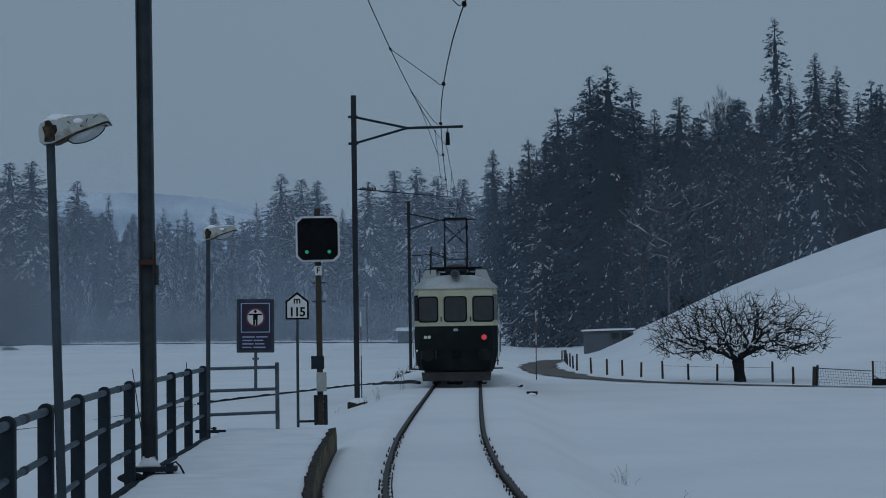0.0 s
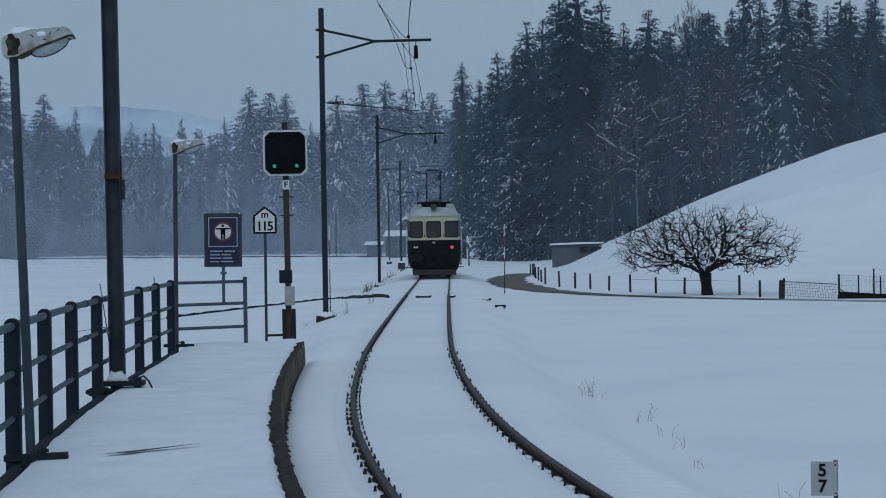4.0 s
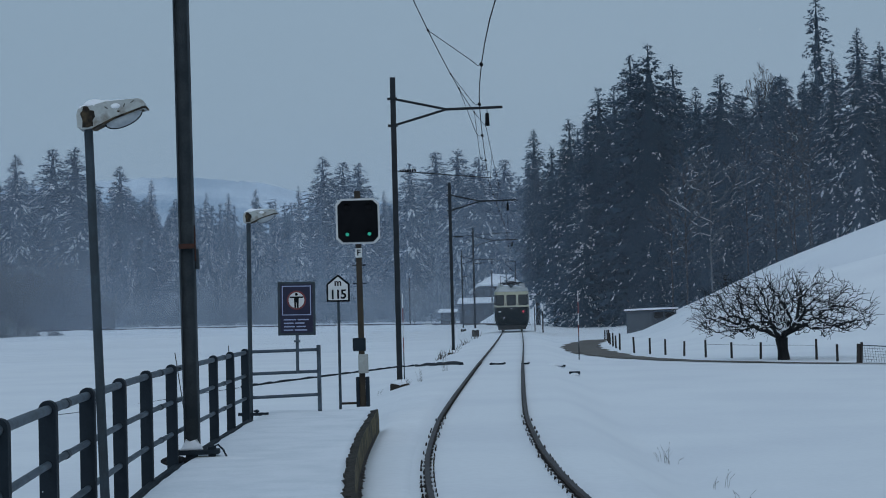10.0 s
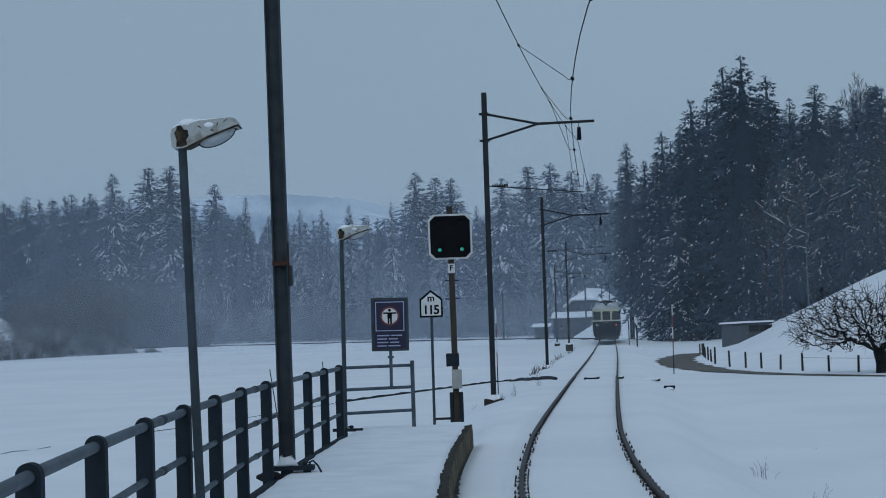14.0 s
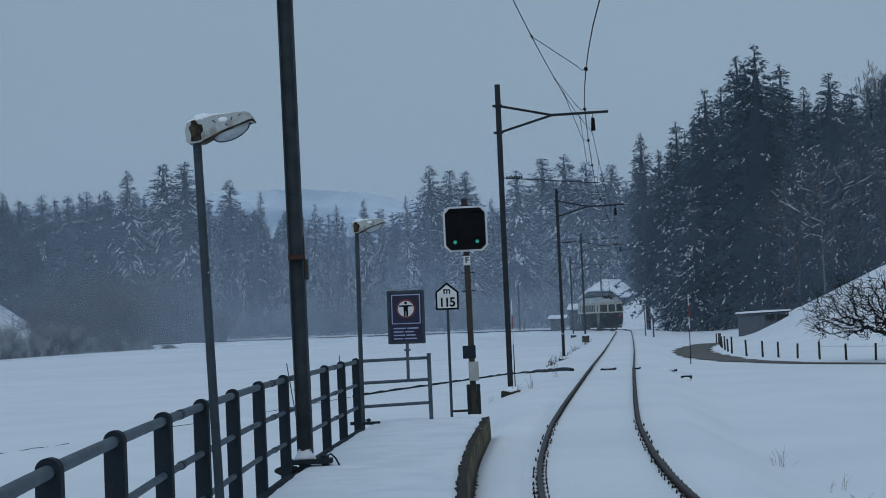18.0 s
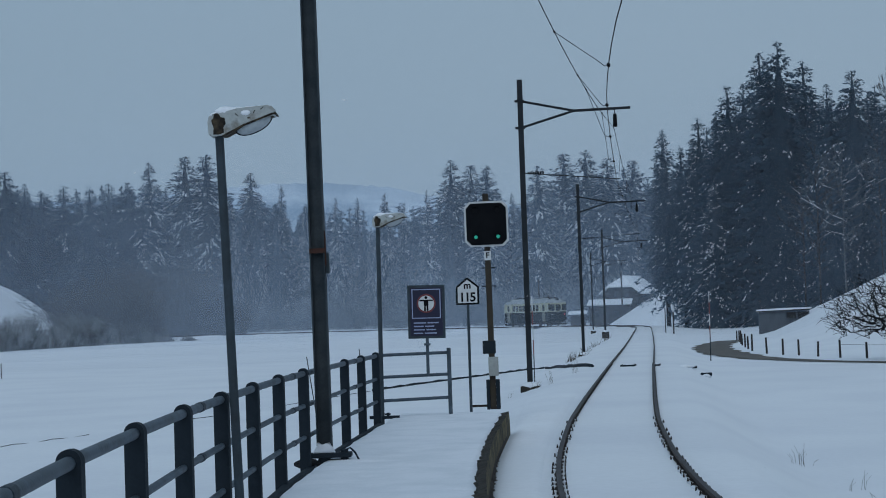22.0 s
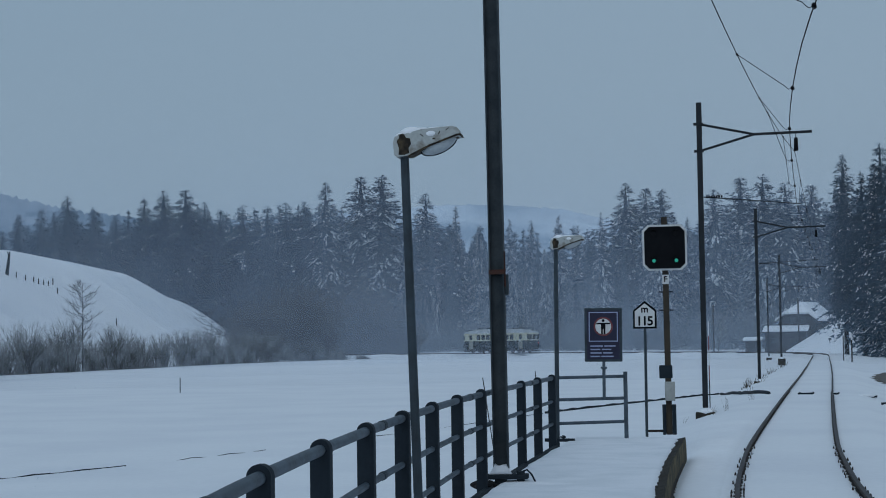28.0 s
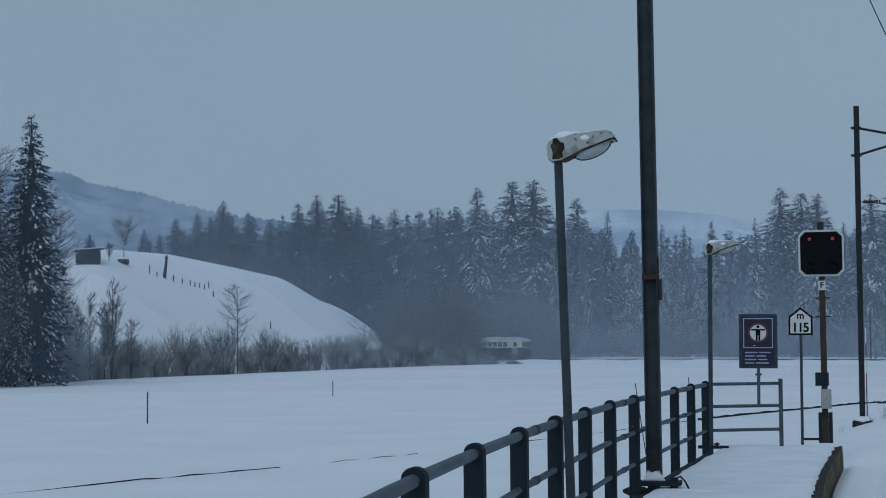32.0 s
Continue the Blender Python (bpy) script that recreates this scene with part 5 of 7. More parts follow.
DARK = [with_leaves(m, NEEDLE) for m in VARIANTS]
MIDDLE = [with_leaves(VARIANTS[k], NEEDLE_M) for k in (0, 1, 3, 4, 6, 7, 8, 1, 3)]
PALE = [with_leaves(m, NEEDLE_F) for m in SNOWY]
DARK_MASS = [with_leaves(m, NEEDLE) for m in COARSE]
MIDDLE_MASS = [with_leaves(m, NEEDLE_M) for m in COARSE]
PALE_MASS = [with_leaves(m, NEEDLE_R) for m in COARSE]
LADEN = [with_leaves(conifer_mesh(90 + k, 10.0, 2.0, gap=0.04, ragged=0.4, snow=0.5, bare=0.02, load=1.05), NEEDLE) for k in range(3)]
LIFTED = [with_leaves(conifer_mesh(95 + k, 10.0, 2.1, gap=0.05, ragged=0.4, snow=0.16, bare=0.2), NEEDLE) for k in range(2)]
RAGGED = [with_leaves(THIN, NEEDLE)]
CORNER = [with_leaves(conifer_mesh(140 + k, 10.0, 2.1, gap=0.06, ragged=0.36, snow=0.62, bare=0.05, load=0.9, droop=1.2), NEEDLE_R) for k in range(4)]
TRUNK = trunk_mesh(10, 0.16)
tree_rng = random.Random(11)


def place(az, d):
    return d * math.sin(radians(az)), d * math.cos(radians(az))


def spruce(x, y, top, meshes, k, wide=1.0, label="tall spruce dusted with snow", group="spruces of the forest"):
    z = ground_z(x, y)
    h = top - z
    t = thing("spruce_tree", label, "tree", Matrix.Translation((x, y, z)) @ pose(0, 0, 0, 0, 0, tree_rng.uniform(0, 360)) @ Matrix.Diagonal((h / 10 * wide, h / 10 * wide, h / 10, 1)), group=group)
    for nm, me in (("trunk", TRUNK), ("crown", meshes[k % len(meshes)])):
        o = new(nm, me)
        o.parent = t
    return t


def by_outline(rows, meshes, dist, label, group):
    """Trees whose tips make up the forest's skyline: bearing, tip's elevation, shape, width."""
    for az, el, k, w in rows:
        d = dist(az) + tree_rng.uniform(-6, 6)
        x, y = place(az, d)
        spruce(x, y, 1.86 + d * math.tan(radians(el)), meshes, k, w, label, group)


LEFT_D = lambda a: float(np.interp(a, (-33, -27, -20, -16, -8, -3), (335, 345, 350, 345, 335, 325)))
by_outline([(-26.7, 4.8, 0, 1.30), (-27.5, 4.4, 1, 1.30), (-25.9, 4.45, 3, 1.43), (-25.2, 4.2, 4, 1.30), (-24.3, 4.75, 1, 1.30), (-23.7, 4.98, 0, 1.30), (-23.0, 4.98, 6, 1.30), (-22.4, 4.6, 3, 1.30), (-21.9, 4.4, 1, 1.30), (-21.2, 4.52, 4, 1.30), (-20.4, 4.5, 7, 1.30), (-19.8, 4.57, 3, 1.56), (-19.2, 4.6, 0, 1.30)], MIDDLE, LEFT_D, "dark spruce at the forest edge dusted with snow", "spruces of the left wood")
by_outline([(-18.52, 5.2, 2, 1.1), (-18.0, 4.4, 4, 1), (-17.38, 5.38, 5, 1.5), (-16.7, 5.42, 8, 1.6), (-16.0, 4.2, 1, 1), (-15.3, 4.8, 2, 1.3), (-14.33, 4.38, 1, 1.0), (-13.6, 3.7, 3, 1), (-12.6, 3.92, 4, 1), (-11.9, 3.9, 7, 1), (-11.02, 4.02, 0, 1.1), (-10.4, 3.7, 1, 1), (-9.65, 4.08, 4, 1), (-8.85, 5.02, 2, 1.3), (-8.2, 4.85, 5, 1.4), (-7.7, 4.8, 8, 1.3), (-6.9, 3.9, 1, 1), (-6.05, 4.74, 2, 1.4), (-5.2, 5.1, 5, 1.4), (-4.5, 5.17, 8, 1.4), (-3.8, 4.9, 2, 1.4), (-3.0, 4.8, 5, 1.4)], PALE, LEFT_D, "snowy spruce across the field, haze put into its needle colour", "spruces across the field")
RIGHT_D = lambda a: float(np.interp(a, (-3, 0, 4, 9, 14), (225, 195, 180, 165, 160)))
by_outline([(-2.02, 5.75, 0, 0.9), (-1.45, 5.2, 1, 0.9)], LIFTED, RIGHT_D, "dark spruce at the edge of the near wood, its foot bare", "spruces of the near wood")
by_outline([(-0.86, 6.08, 1, 1), (-0.3, 6.2, 4, 1), (0.1, 7.02, 0, 1), (0.6, 7.1, 7, 1), (1.15, 8.02, 3, 1), (1.73, 8.33, 0, 1.05), (2.5, 7.7, 1, 1.1), (3.2, 6.9, 4, 1), (4.0, 7.28, 2, 1), (4.6, 6.6, 7, 1)], DARK, RIGHT_D, "dark spruce of the near wood with snow on its boughs", "spruces of the near wood")
by_outline([(5.15, 6.9, 1, 1), (5.6, 6.6, 4, 1), (6.05, 7.1, 7, 1), (6.6, 6.9, 3, 1), (9.6, 7.2, 4, 1), (10.3, 7.42, 0, 1), (10.95, 7.5, 3, 1), (11.7, 7.2, 1, 1), (12.4, 7.6, 7, 1), (13.3, 7.5, 0, 1), (14.2, 7.9, 3, 1)], DARK, RIGHT_D, "dark spruce of the near wood with snow on its boughs", "spruces of the near wood")


by_outline([(7.06, 9.64, 0, 1.0)], RAGGED, RIGHT_D, "tall ragged thin-crowned spruce above the near wood", "spruces of the near wood")
by_outline([(-1.05, 5.4, 0, 0.9), (-0.45, 4.0, 1, 1.15), (7.5, 7.8, 2, 1), (8.3, 8.5, 0, 1.05), (8.97, 8.05, 1, 1.1)], LADEN, lambda a: RIGHT_D(a) - 5, "dark spruce of the near wood laden with snow", "spruces of the near wood")


def filler(name, rows_az, dist, el, count, meshes, label, seed):
    """The uncounted trees behind and below, as one mass."""
    q = random.Random(seed)
    vs, fs, sl = [], [], []
    src = []
    for me in meshes:
        co = np.empty(len(me.vertices) * 3)
        me.vertices.foreach_get("co", co)
        co = co.reshape(-1, 3)
        src.append((co, crown_normals(co), [tuple(p.vertices) for p in me.polygons], [p.material_index for p in me.polygons]))
    off = 0
    V, N = [], []
    for _ in range(count):
        az = q.uniform(*rows_az)
        d = dist(az) + q.uniform(-4, 45)
        x, y = place(az, d)
        z = ground_z(x, y)
        h = max(5.0, 1.86 + d * math.tan(radians(el(az) * (q.uniform(0.35, 1.0) if q.random() < 0.45 else q.uniform(0.78, 1.0)))) - z)
        co, cn, fc, ms = q.choice(src)
        a = q.uniform(0, 6.28)
        w = h / 10 * q.uniform(0.85, 1.25)
        ca, sa = math.cos(a) * w, math.sin(a) * w
        N.append(np.stack([cn[:, 0] * ca - cn[:, 1] * sa, cn[:, 0] * sa + cn[:, 1] * ca, cn[:, 2] * w], 1) / w)
        V.append(np.stack([x + co[:, 0] * ca - co[:, 1] * sa, y + co[:, 0] * sa + co[:, 1] * ca, z + co[:, 2] * h / 10], 1))
        fs += [tuple(i + off for i in f) for f in fc]
        sl += ms
        off += len(co)
    ob = pydata(name, np.concatenate(V).tolist(), fs, [meshes[0].materials[0], BOUGH_SNOW], slots=sl)
    ob.data.normals_split_custom_set_from_vertices(np.concatenate(N))
    return tagged(ob, label, "woods", kind="stuff")


E_LEFT = lambda a: float(np.interp(a, (-36, -27.5, -24, -19, -14, -10, -3), (3.6, 4.2, 4.5, 4.5, 3.8, 3.7, 4.6)))
E_RIGHT = lambda a: float(np.interp(a, (-3, -1, 0, 1.5, 4, 8, 15), (4.8, 5.6, 6.6, 7.8, 6.9, 7.6, 7.5)))
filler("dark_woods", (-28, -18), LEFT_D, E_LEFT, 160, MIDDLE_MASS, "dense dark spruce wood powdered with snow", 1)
filler("pale_woods", (-19, -1.5), LEFT_D, E_LEFT, 200, PALE_MASS, "dense spruce wood across the field, paled with haze colour", 2)
filler("near_woods", (-1.2, 15.5), RIGHT_D, E_RIGHT, 120, DARK_MASS, "dense dark spruce wood powdered with snow", 3)


def undergrowth(az0, az1, count, dist, el, meshes, label, group, seed, deep=(-9, 8)):
    """The front rows of the wood, lower than its skyline."""
    q = random.Random(seed)
    for i in range(count):
        az = az0 + (az1 - az0) * (i + q.random()) / count
        d = dist(az) + q.uniform(*deep)
        x, y = place(az, d)
        z = ground_z(x, y)
        top = max(z + 4.5, 1.86 + d * math.tan(radians(el(az) * q.uniform(0.3, 0.9))))
        spruce(x, y, top, meshes, q.randrange(9), q.uniform(0.72, 1.02), label, group)


undergrowth(-0.9, 15.2, 64, RIGHT_D, E_RIGHT, DARK, "lower spruce in the front row of the near wood", "spruces of the near wood", 51)
undergrowth(-19, -1.8, 44, LEFT_D, E_LEFT, PALE, "snowy haze-tinted spruce in the front row across the field", "spruces across the field", 52)
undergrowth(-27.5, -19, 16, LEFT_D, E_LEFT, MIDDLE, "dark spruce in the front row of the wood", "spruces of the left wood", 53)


def bare_tree(name, label, category, x, y, z, seed, h, spread, levels, r0, material, flat=0.0, snow=0.0, lift=0.5, group="", n0=5, stem=0.3, half=0.0, thin=0.006, limb=0.55, droop=0.0, shoots=0.0):
    """A leafless tree: trunk and limbs that fork down to twigs."""
    q = random.Random(seed)
    t = thing(name, label, category, pose(x, y, z), group=group)
    segs = []

    def grow(p, d, ln, r, lv):
        n = 6 if lv > 1 else 4 if lv else 3
        for i in range(n):
            d2 = (d + Vector((q.gauss(0, 0.2), q.gauss(0, 0.2), q.gauss(0.05 - (droop if 0 < lv < levels else 0), 0.14)))).normalized()
            if flat:
                d2.z *= 1 - flat * 0.3
                d2.normalize()
            e = p + d2 * ln / n
            r2 = r * (0.9 if lv > 1 else 0.84 if lv else 0.7)
            segs.append((lv, p, e, r, r2))
            if lv > 0 and i > 0 and q.random() < (0.52 if lv > 1 else 0.75):
                side = (d2 + Vector((q.uniform(-1, 1), q.uniform(-1, 1), q.uniform(-0.3, 0.8))) * 0.95).normalized()
                grow(e, side, ln * q.uniform(0.45, 0.7), r2 * 0.6, lv - 1)
            p, d, r = e, d2, r2
        if lv > 0:
            for _ in range(2):
                grow(p, (d + Vector((q.uniform(-1, 1), q.uniform(-1, 1), q.uniform(-0.2, 0.7))) * 0.7).normalized(), ln * 0.6, r * 0.8, lv - 1)

    bm = bmesh.new()
    cyl(bm, (r0 * 0.5, 0, -0.4), (r0 * 0.2, 0, h * stem * 0.5), r0 * 1.2, r0 * 0.92, 9)
    cyl(bm, (r0 * 0.2, 0, h * stem * 0.48), (0, 0, h * stem), r0 * 0.92, r0 * 1.15, 9)
    part("trunk", bm, BARK if material is not TWIG_P else TWIG_P, t)
    for i in range(n0):
        a = 6.283 * i / n0 + q.uniform(-0.3, 0.3)
        grow(Vector((0, 0, h * stem * q.uniform(0.85, 1.0))), Vector((math.cos(a) * spread, math.sin(a) * spread, lift * q.uniform(0.7, 1.3))).normalized(), h * (1 - stem) * 0.62, r0 * limb, levels)
    # fit the crown to its height and half width
    zmax = max(b.z for _, _, b, _, _ in segs)
    base = h * stem
    kz = (h - base) / max(zmax - base, 0.01)
    reach = lambda sg: max(sorted(sg * b.x for _, _, b, _, _ in segs)[int(len(segs) * 0.995)], 0.2)
    kr, kl = (half / reach(1), half / reach(-1)) if half else (kz, kz)
    ky = (kr + kl) / 2

    def fitted(p):
        return Vector((p.x * (kr if p.x > 0 else kl), p.y * ky, p.z if p.z < base else base + (p.z - base) * kz))

    segs = [(lv, fitted(a), fitted(b), ra, rb) for lv, a, b, ra, rb in segs]
    for lv, a, b, ra, rb in list(segs):
        if lv < 2 and q.random() < shoots:
            tip = b + Vector((q.uniform(-0.14, 0.14), q.uniform(-0.14, 0.14), q.uniform(0.15, 0.45)))
            segs.append((0, b, tip, thin, thin * 0.5))
    vs, fs, sv, sf = [], [], [], []
    for lv, a, b, ra, rb in segs:
        d = (b - a).normalized()
        u = d.orthogonal().normalized()
        v = d.cross(u)
        k = 5 if lv > 1 else 3
        i = len(vs)
        for p, r in ((a, ra), (b, rb)):
            for j in range(k):
                an = 6.283 * j / k
                vs.append(tuple(p + (u * math.cos(an) + v * math.sin(an)) * max(r, thin)))
        for j in range(k):
            fs.append((i + j, i + (j + 1) % k, i + k + (j + 1) % k, i + k + j))
        if snow and lv >= 1 and q.random() < snow and abs(d.z) < 0.8:
            i = len(sv)
            w = d.cross(Vector((0, 0, 1))).normalized()
            for p, r in ((a, ra), (b, rb)):
                sv += [tuple(p + w * r * 1.1 + Vector((0, 0, r * 0.3))), tuple(p + Vector((0, 0, r * 1.5 + 0.035))), tuple(p - w * r * 1.1 + Vector((0, 0, r * 0.3)))]
            sf += [(i, i + 1, i + 4, i + 3), (i + 1, i + 2, i + 5, i + 4)]
    pydata("crown", vs, fs, material, t)
    if sf:
        tagged(pydata("snow_cover", sv, sf, SNOW_LUMP, t), "snow lying along the limbs", kind="stuff")
    return t


def leader_tree(name, label, x, y, z, seed, h, half, material, stems=1, group="", r0=0.1, thin=0.014, snow=0.0, first=0.18, density=1.0, up=0.7):
    """A slim leafless tree: upright leaders with side branches and fine twigs all the way up."""
    q = random.Random(seed)
    t = thing(name, label, "tree", pose(x, y, z), group=group)
    vs, fs, sv, sf = [], [], [], []

    def stick(a, b, ra, rb, k=3):
        d = (b - a).normalized()
        u = d.orthogonal().normalized()
        v = d.cross(u)
        i = len(vs)
        for p, r in ((a, ra), (b, rb)):
            for j in range(k):
                an = 6.283 * j / k
                vs.append(tuple(p + (u * math.cos(an) + v * math.sin(an)) * max(r, thin)))
        for j in range(k):
            fs.append((i + j, i + (j + 1) % k, i + k + (j + 1) % k, i + k + j))
        if snow and abs(d.z) < 0.75 and q.random() < snow:
            i = len(sv)
            w = d.cross(Vector((0, 0, 1))).normalized()
            for p, r in ((a, max(ra, thin)), (b, max(rb, thin))):
                sv.extend([tuple(p + w * r), tuple(p + Vector((0, 0, r * 1.2 + 0.02))), tuple(p - w * r)])
            sf.extend([(i, i + 1, i + 4, i + 3), (i + 1, i + 2, i + 5, i + 4)])

    bm = bmesh.new()
    for sidx in range(stems):
        hh = h * (1 if sidx == 0 else q.uniform(0.6, 0.92))
        a0 = q.uniform(0, 6.28)
        off = 0 if sidx == 0 else half * q.uniform(0.15, 0.5)
        line = []
        for k in range(9):
            f = k / 8
            line.append(Vector((math.cos(a0) * off * f + q.uniform(-0.02, 0.02) * half, math.sin(a0) * off * f + q.uniform(-0.02, 0.02) * half, -0.3 + (hh + 0.3) * f)))
        for k in range(8):
            cyl(bm, line[k], line[k + 1], max(thin, r0 * (1 - k / 8.5)), max(thin, r0 * (1 - (k + 1) / 8.5)), 6)
        for b in range(int(34 * density)):
            f = first + (0.98 - first) * (b + q.random()) / (34 * density)
            k = min(7, int(f * 8))
            p = line[k].lerp(line[k + 1], f * 8 - k)
            shape = 0.25 + 0.85 * math.sin(math.pi * min(1, (f - first) / (1.02 - first))) ** 0.8
            ln = half * shape * q.uniform(0.5, 1.1)
            an = q.uniform(0, 6.28)
            d = Vector((math.cos(an), math.sin(an), up * q.uniform(0.5, 1.4))).normalized()
            r = r0 * (1 - f) * 0.4 + thin
            for g in range(4):
                e = p + d * ln / 4
                stick(p, e, r, r * 0.75)
                for _ in range(2 if g else 1):
                    d1 = (d + Vector((q.uniform(-1, 1), q.uniform(-1, 1), q.uniform(-0.3, 0.8))) * 0.8).normalized()
                    e1 = e + d1 * ln * q.uniform(0.15, 0.35)
                    stick(e, e1, r * 0.5, thin * 0.7)
                    d2 = (d1 + Vector((q.uniform(-1, 1), q.uniform(-1, 1), q.uniform(-0.2, 0.8))) * 0.7).normalized()
                    stick(e1, e1 + d2 * ln * q.uniform(0.1, 0.22), thin * 0.7, thin * 0.5)
                p, r = e, r * 0.75
                d = (d + Vector((q.gauss(0, 0.2), q.gauss(0, 0.2), q.gauss(0.06, 0.12)))).normalized()
    part("trunk", bm, material, t)
    pydata("crown", vs, fs, material, t)
    if sf:
        tagged(pydata("snow_cover", sv, sf, SNOW_LUMP, t), "snow lying along the branches", kind="stuff")
    return t


def orchard_tree(x, y, z, seed, h, half, stem, r_tip):
    """An old apple tree: gnarled limbs that grow towards the light all round a low wide crown, down to fine twigs."""
    q = np.random.default_rng(seed)
    t = thing("apple_tree", "old spreading leafless apple tree lined with snow", "tree", pose(x, y, z))
    want = q.uniform(-1, 1, (5200, 3)) * (half, half * 0.8, 1.0)
    want[:, 2] = 0.55 + (h - 0.55) * (want[:, 2] * 0.5 + 0.5)
    e = np.sqrt((want[:, 0] / half) ** 2 + (want[:, 1] / (half * 0.8)) ** 2)
    ceiling = 1.5 + (h - 1.5) * np.sqrt(np.maximum(0, 1 - e ** 2)) ** 0.6 * (0.9 + 0.12 * np.sin(5 * np.arctan2(want[:, 1], want[:, 0]) + 1))
    want = want[(e < 1) & (want[:, 2] < ceiling) & (want[:, 2] > stem + 0.3 * e ** 2 + 0.12 * np.sin(7 * want[:, 0])) & ((e > 0.45) | (want[:, 2] > 0.55 * h))][:1250]
    pts, up = [np.array((0.11, 0.0, -0.4)), np.array((0.04, 0.0, stem * 0.5)), np.array((0.0, 0.0, stem))], [-1, 0, 1]
    for k in range(9):  # the first limbs, fanning out of the fork
        g = 6.283 * (k + q.uniform(-0.3, 0.3)) / 9
        base, d = 2, np.array((math.cos(g), math.sin(g), q.uniform(0.25, 0.9)))
        d /= np.linalg.norm(d)
        for j in range(4):
            pts.append(pts[base] + d * 0.2)
            up.append(base)
            base = len(pts) - 1
            d = d + q.normal(0, 0.2, 3)
            d /= np.linalg.norm(d)
    for _ in range(70):
        P = np.array(pts)
        gap = want[:, None, :] - P[None, 3:, :]
        dist = np.linalg.norm(gap, axis=2)
        best = dist.argmin(axis=1)
        near = dist[np.arange(len(want)), best]
        pull = {}
        for i in np.nonzero(near < 1.5)[0]:
            pull.setdefault(int(best[i]) + 3, []).append(gap[i, best[i]] / near[i])
        grown = 0
        for k, ds in pull.items():
            d = np.mean(ds, axis=0) + q.normal(0, 0.24, 3)
            p = P[k] + d / np.linalg.norm(d) * 0.16
            if np.min(np.linalg.norm(P - p, axis=1)) > 0.07:
                pts.append(p)
                up.append(k)
                grown += 1
        want = want[near > 0.26]
        if not grown or len(want) < 20:
            break
    n = len(pts)
    tips = set(range(n)) - set(up)
    for k in list(range(40, n)):  # fine twigs, mostly outward and up
        for _ in range(3 if k in tips else 1):
            if k not in tips and q.random() > 0.5:
                continue
            p = pts[k]
            d = np.array((p[0] * 0.25, p[1] * 0.25, 0.55)) + q.normal(0, 0.55, 3)
            d *= q.uniform(0.2, 0.52) / np.linalg.norm(d)
            pts.append(p + d * 0.55)
            up.append(k)
            pts.append(p + d + q.normal(0, 0.03, 3))
            up.append(len(pts) - 2)
    area = np.zeros(len(pts))
    for k in range(len(pts) - 1, 0, -1):
        area[k] = max(area[k], r_tip ** 2.2)
        area[up[k]] += area[k]
    r = np.minimum(area ** (1 / 2.2), 0.27)
    vs, fs, sv, sf = [], [], [], []
    bm = bmesh.new()
    cyl(bm, pts[0], pts[1], 0.3, 0.2, 10)
    cyl(bm, pts[1], pts[2], 0.2, 0.25, 10)
    part("trunk", bm, BARK, t)
    for k in range(3, len(pts)):
        a_, b_ = Vector(pts[up[k]]), Vector(pts[k])
        ra, rb = min(r[up[k]], r[k] * 1.5), r[k]
        d = (b_ - a_).normalized()
        u = d.orthogonal().normalized()
        v = d.cross(u)
        m = 6 if rb > 0.03 else 3
        i = len(vs)
        for p, rr in ((a_, ra), (b_, rb)):
            vs += [tuple(p + (u * math.cos(6.283 * j / m) + v * math.sin(6.283 * j / m)) * rr) for j in range(m)]
        fs += [(i + j, i + (j + 1) % m, i + m + (j + 1) % m, i + m + j) for j in range(m)]
        if rb > 0.016 and abs(d.z) < 0.8 and q.random() < 0.7:
            i = len(sv)
            w = d.cross(Vector((0, 0, 1))).normalized()
            for p, rr in ((a_, ra), (b_, rb)):
                sv += [tuple(p + w * rr * 0.95 + Vector((0, 0, rr * 0.4))), tuple(p + Vector((0, 0, rr * 1.3 + 0.025))), tuple(p - w * rr * 0.95 + Vector((0, 0, rr * 0.4)))]
            sf += [(i, i + 1, i + 4, i + 3), (i + 1, i + 2, i + 5, i + 4)]
    pydata("crown", vs, fs, BARK, t)
    tagged(pydata("snow_cover", sv, sf, SNOW_LUMP, t), "snow lying along the limbs", kind="stuff")
    return t


orchard_tree(7.02, 70.65, -0.5, 17, 3.5, 3.5, 0.9, 0.0074)


# ---- crossing and path ----
conduit = thing("buried_pipe", "dark pipe half buried in the snow beside the crossing", "pipe")
for pts, r in (([(-4.85, 61.5), (-5.65, 64.4), (-6.5, 69.2), (-7.5, 76.5), (-8.65, 81.4)], 0.07), ([(-8.65, 81.4), (-9.3, 80.4), (-10.0, 76.7), (-11.0, 71.8), (-12.0, 66.5), (-12.5, 63.3), (-12.65, 61.3)], 0.05), ([(-12.65, 61.3), (-13.7, 52), (-14.9, 44.0)], 0.009), ([(-15.4, 41), (-16.4, 36.5)], 0.008), ([(-16.6, 35.6), (-17.7, 31.5), (-19.2, 24)], 0.014)):
    fine_pts = []
    for (x0, y0), (x1, y1) in zip(pts, pts[1:]):
        for k in range(6):
            f = k / 6
            x, y = x0 + (x1 - x0) * f, y0 + (y1 - y0) * f
            fine_pts.append((x, y, ground_z(x, y) + r * 0.5 + 0.02 * math.sin(x * 7 + y * 3)))
    bm = bmesh.new()
    pipe(bm, fine_pts, r, 6)
    part("section", bm, POST, conduit)
crossing = thing("foot_crossing", "plank foot crossing half buried in snow", "crossing", kind="structure")
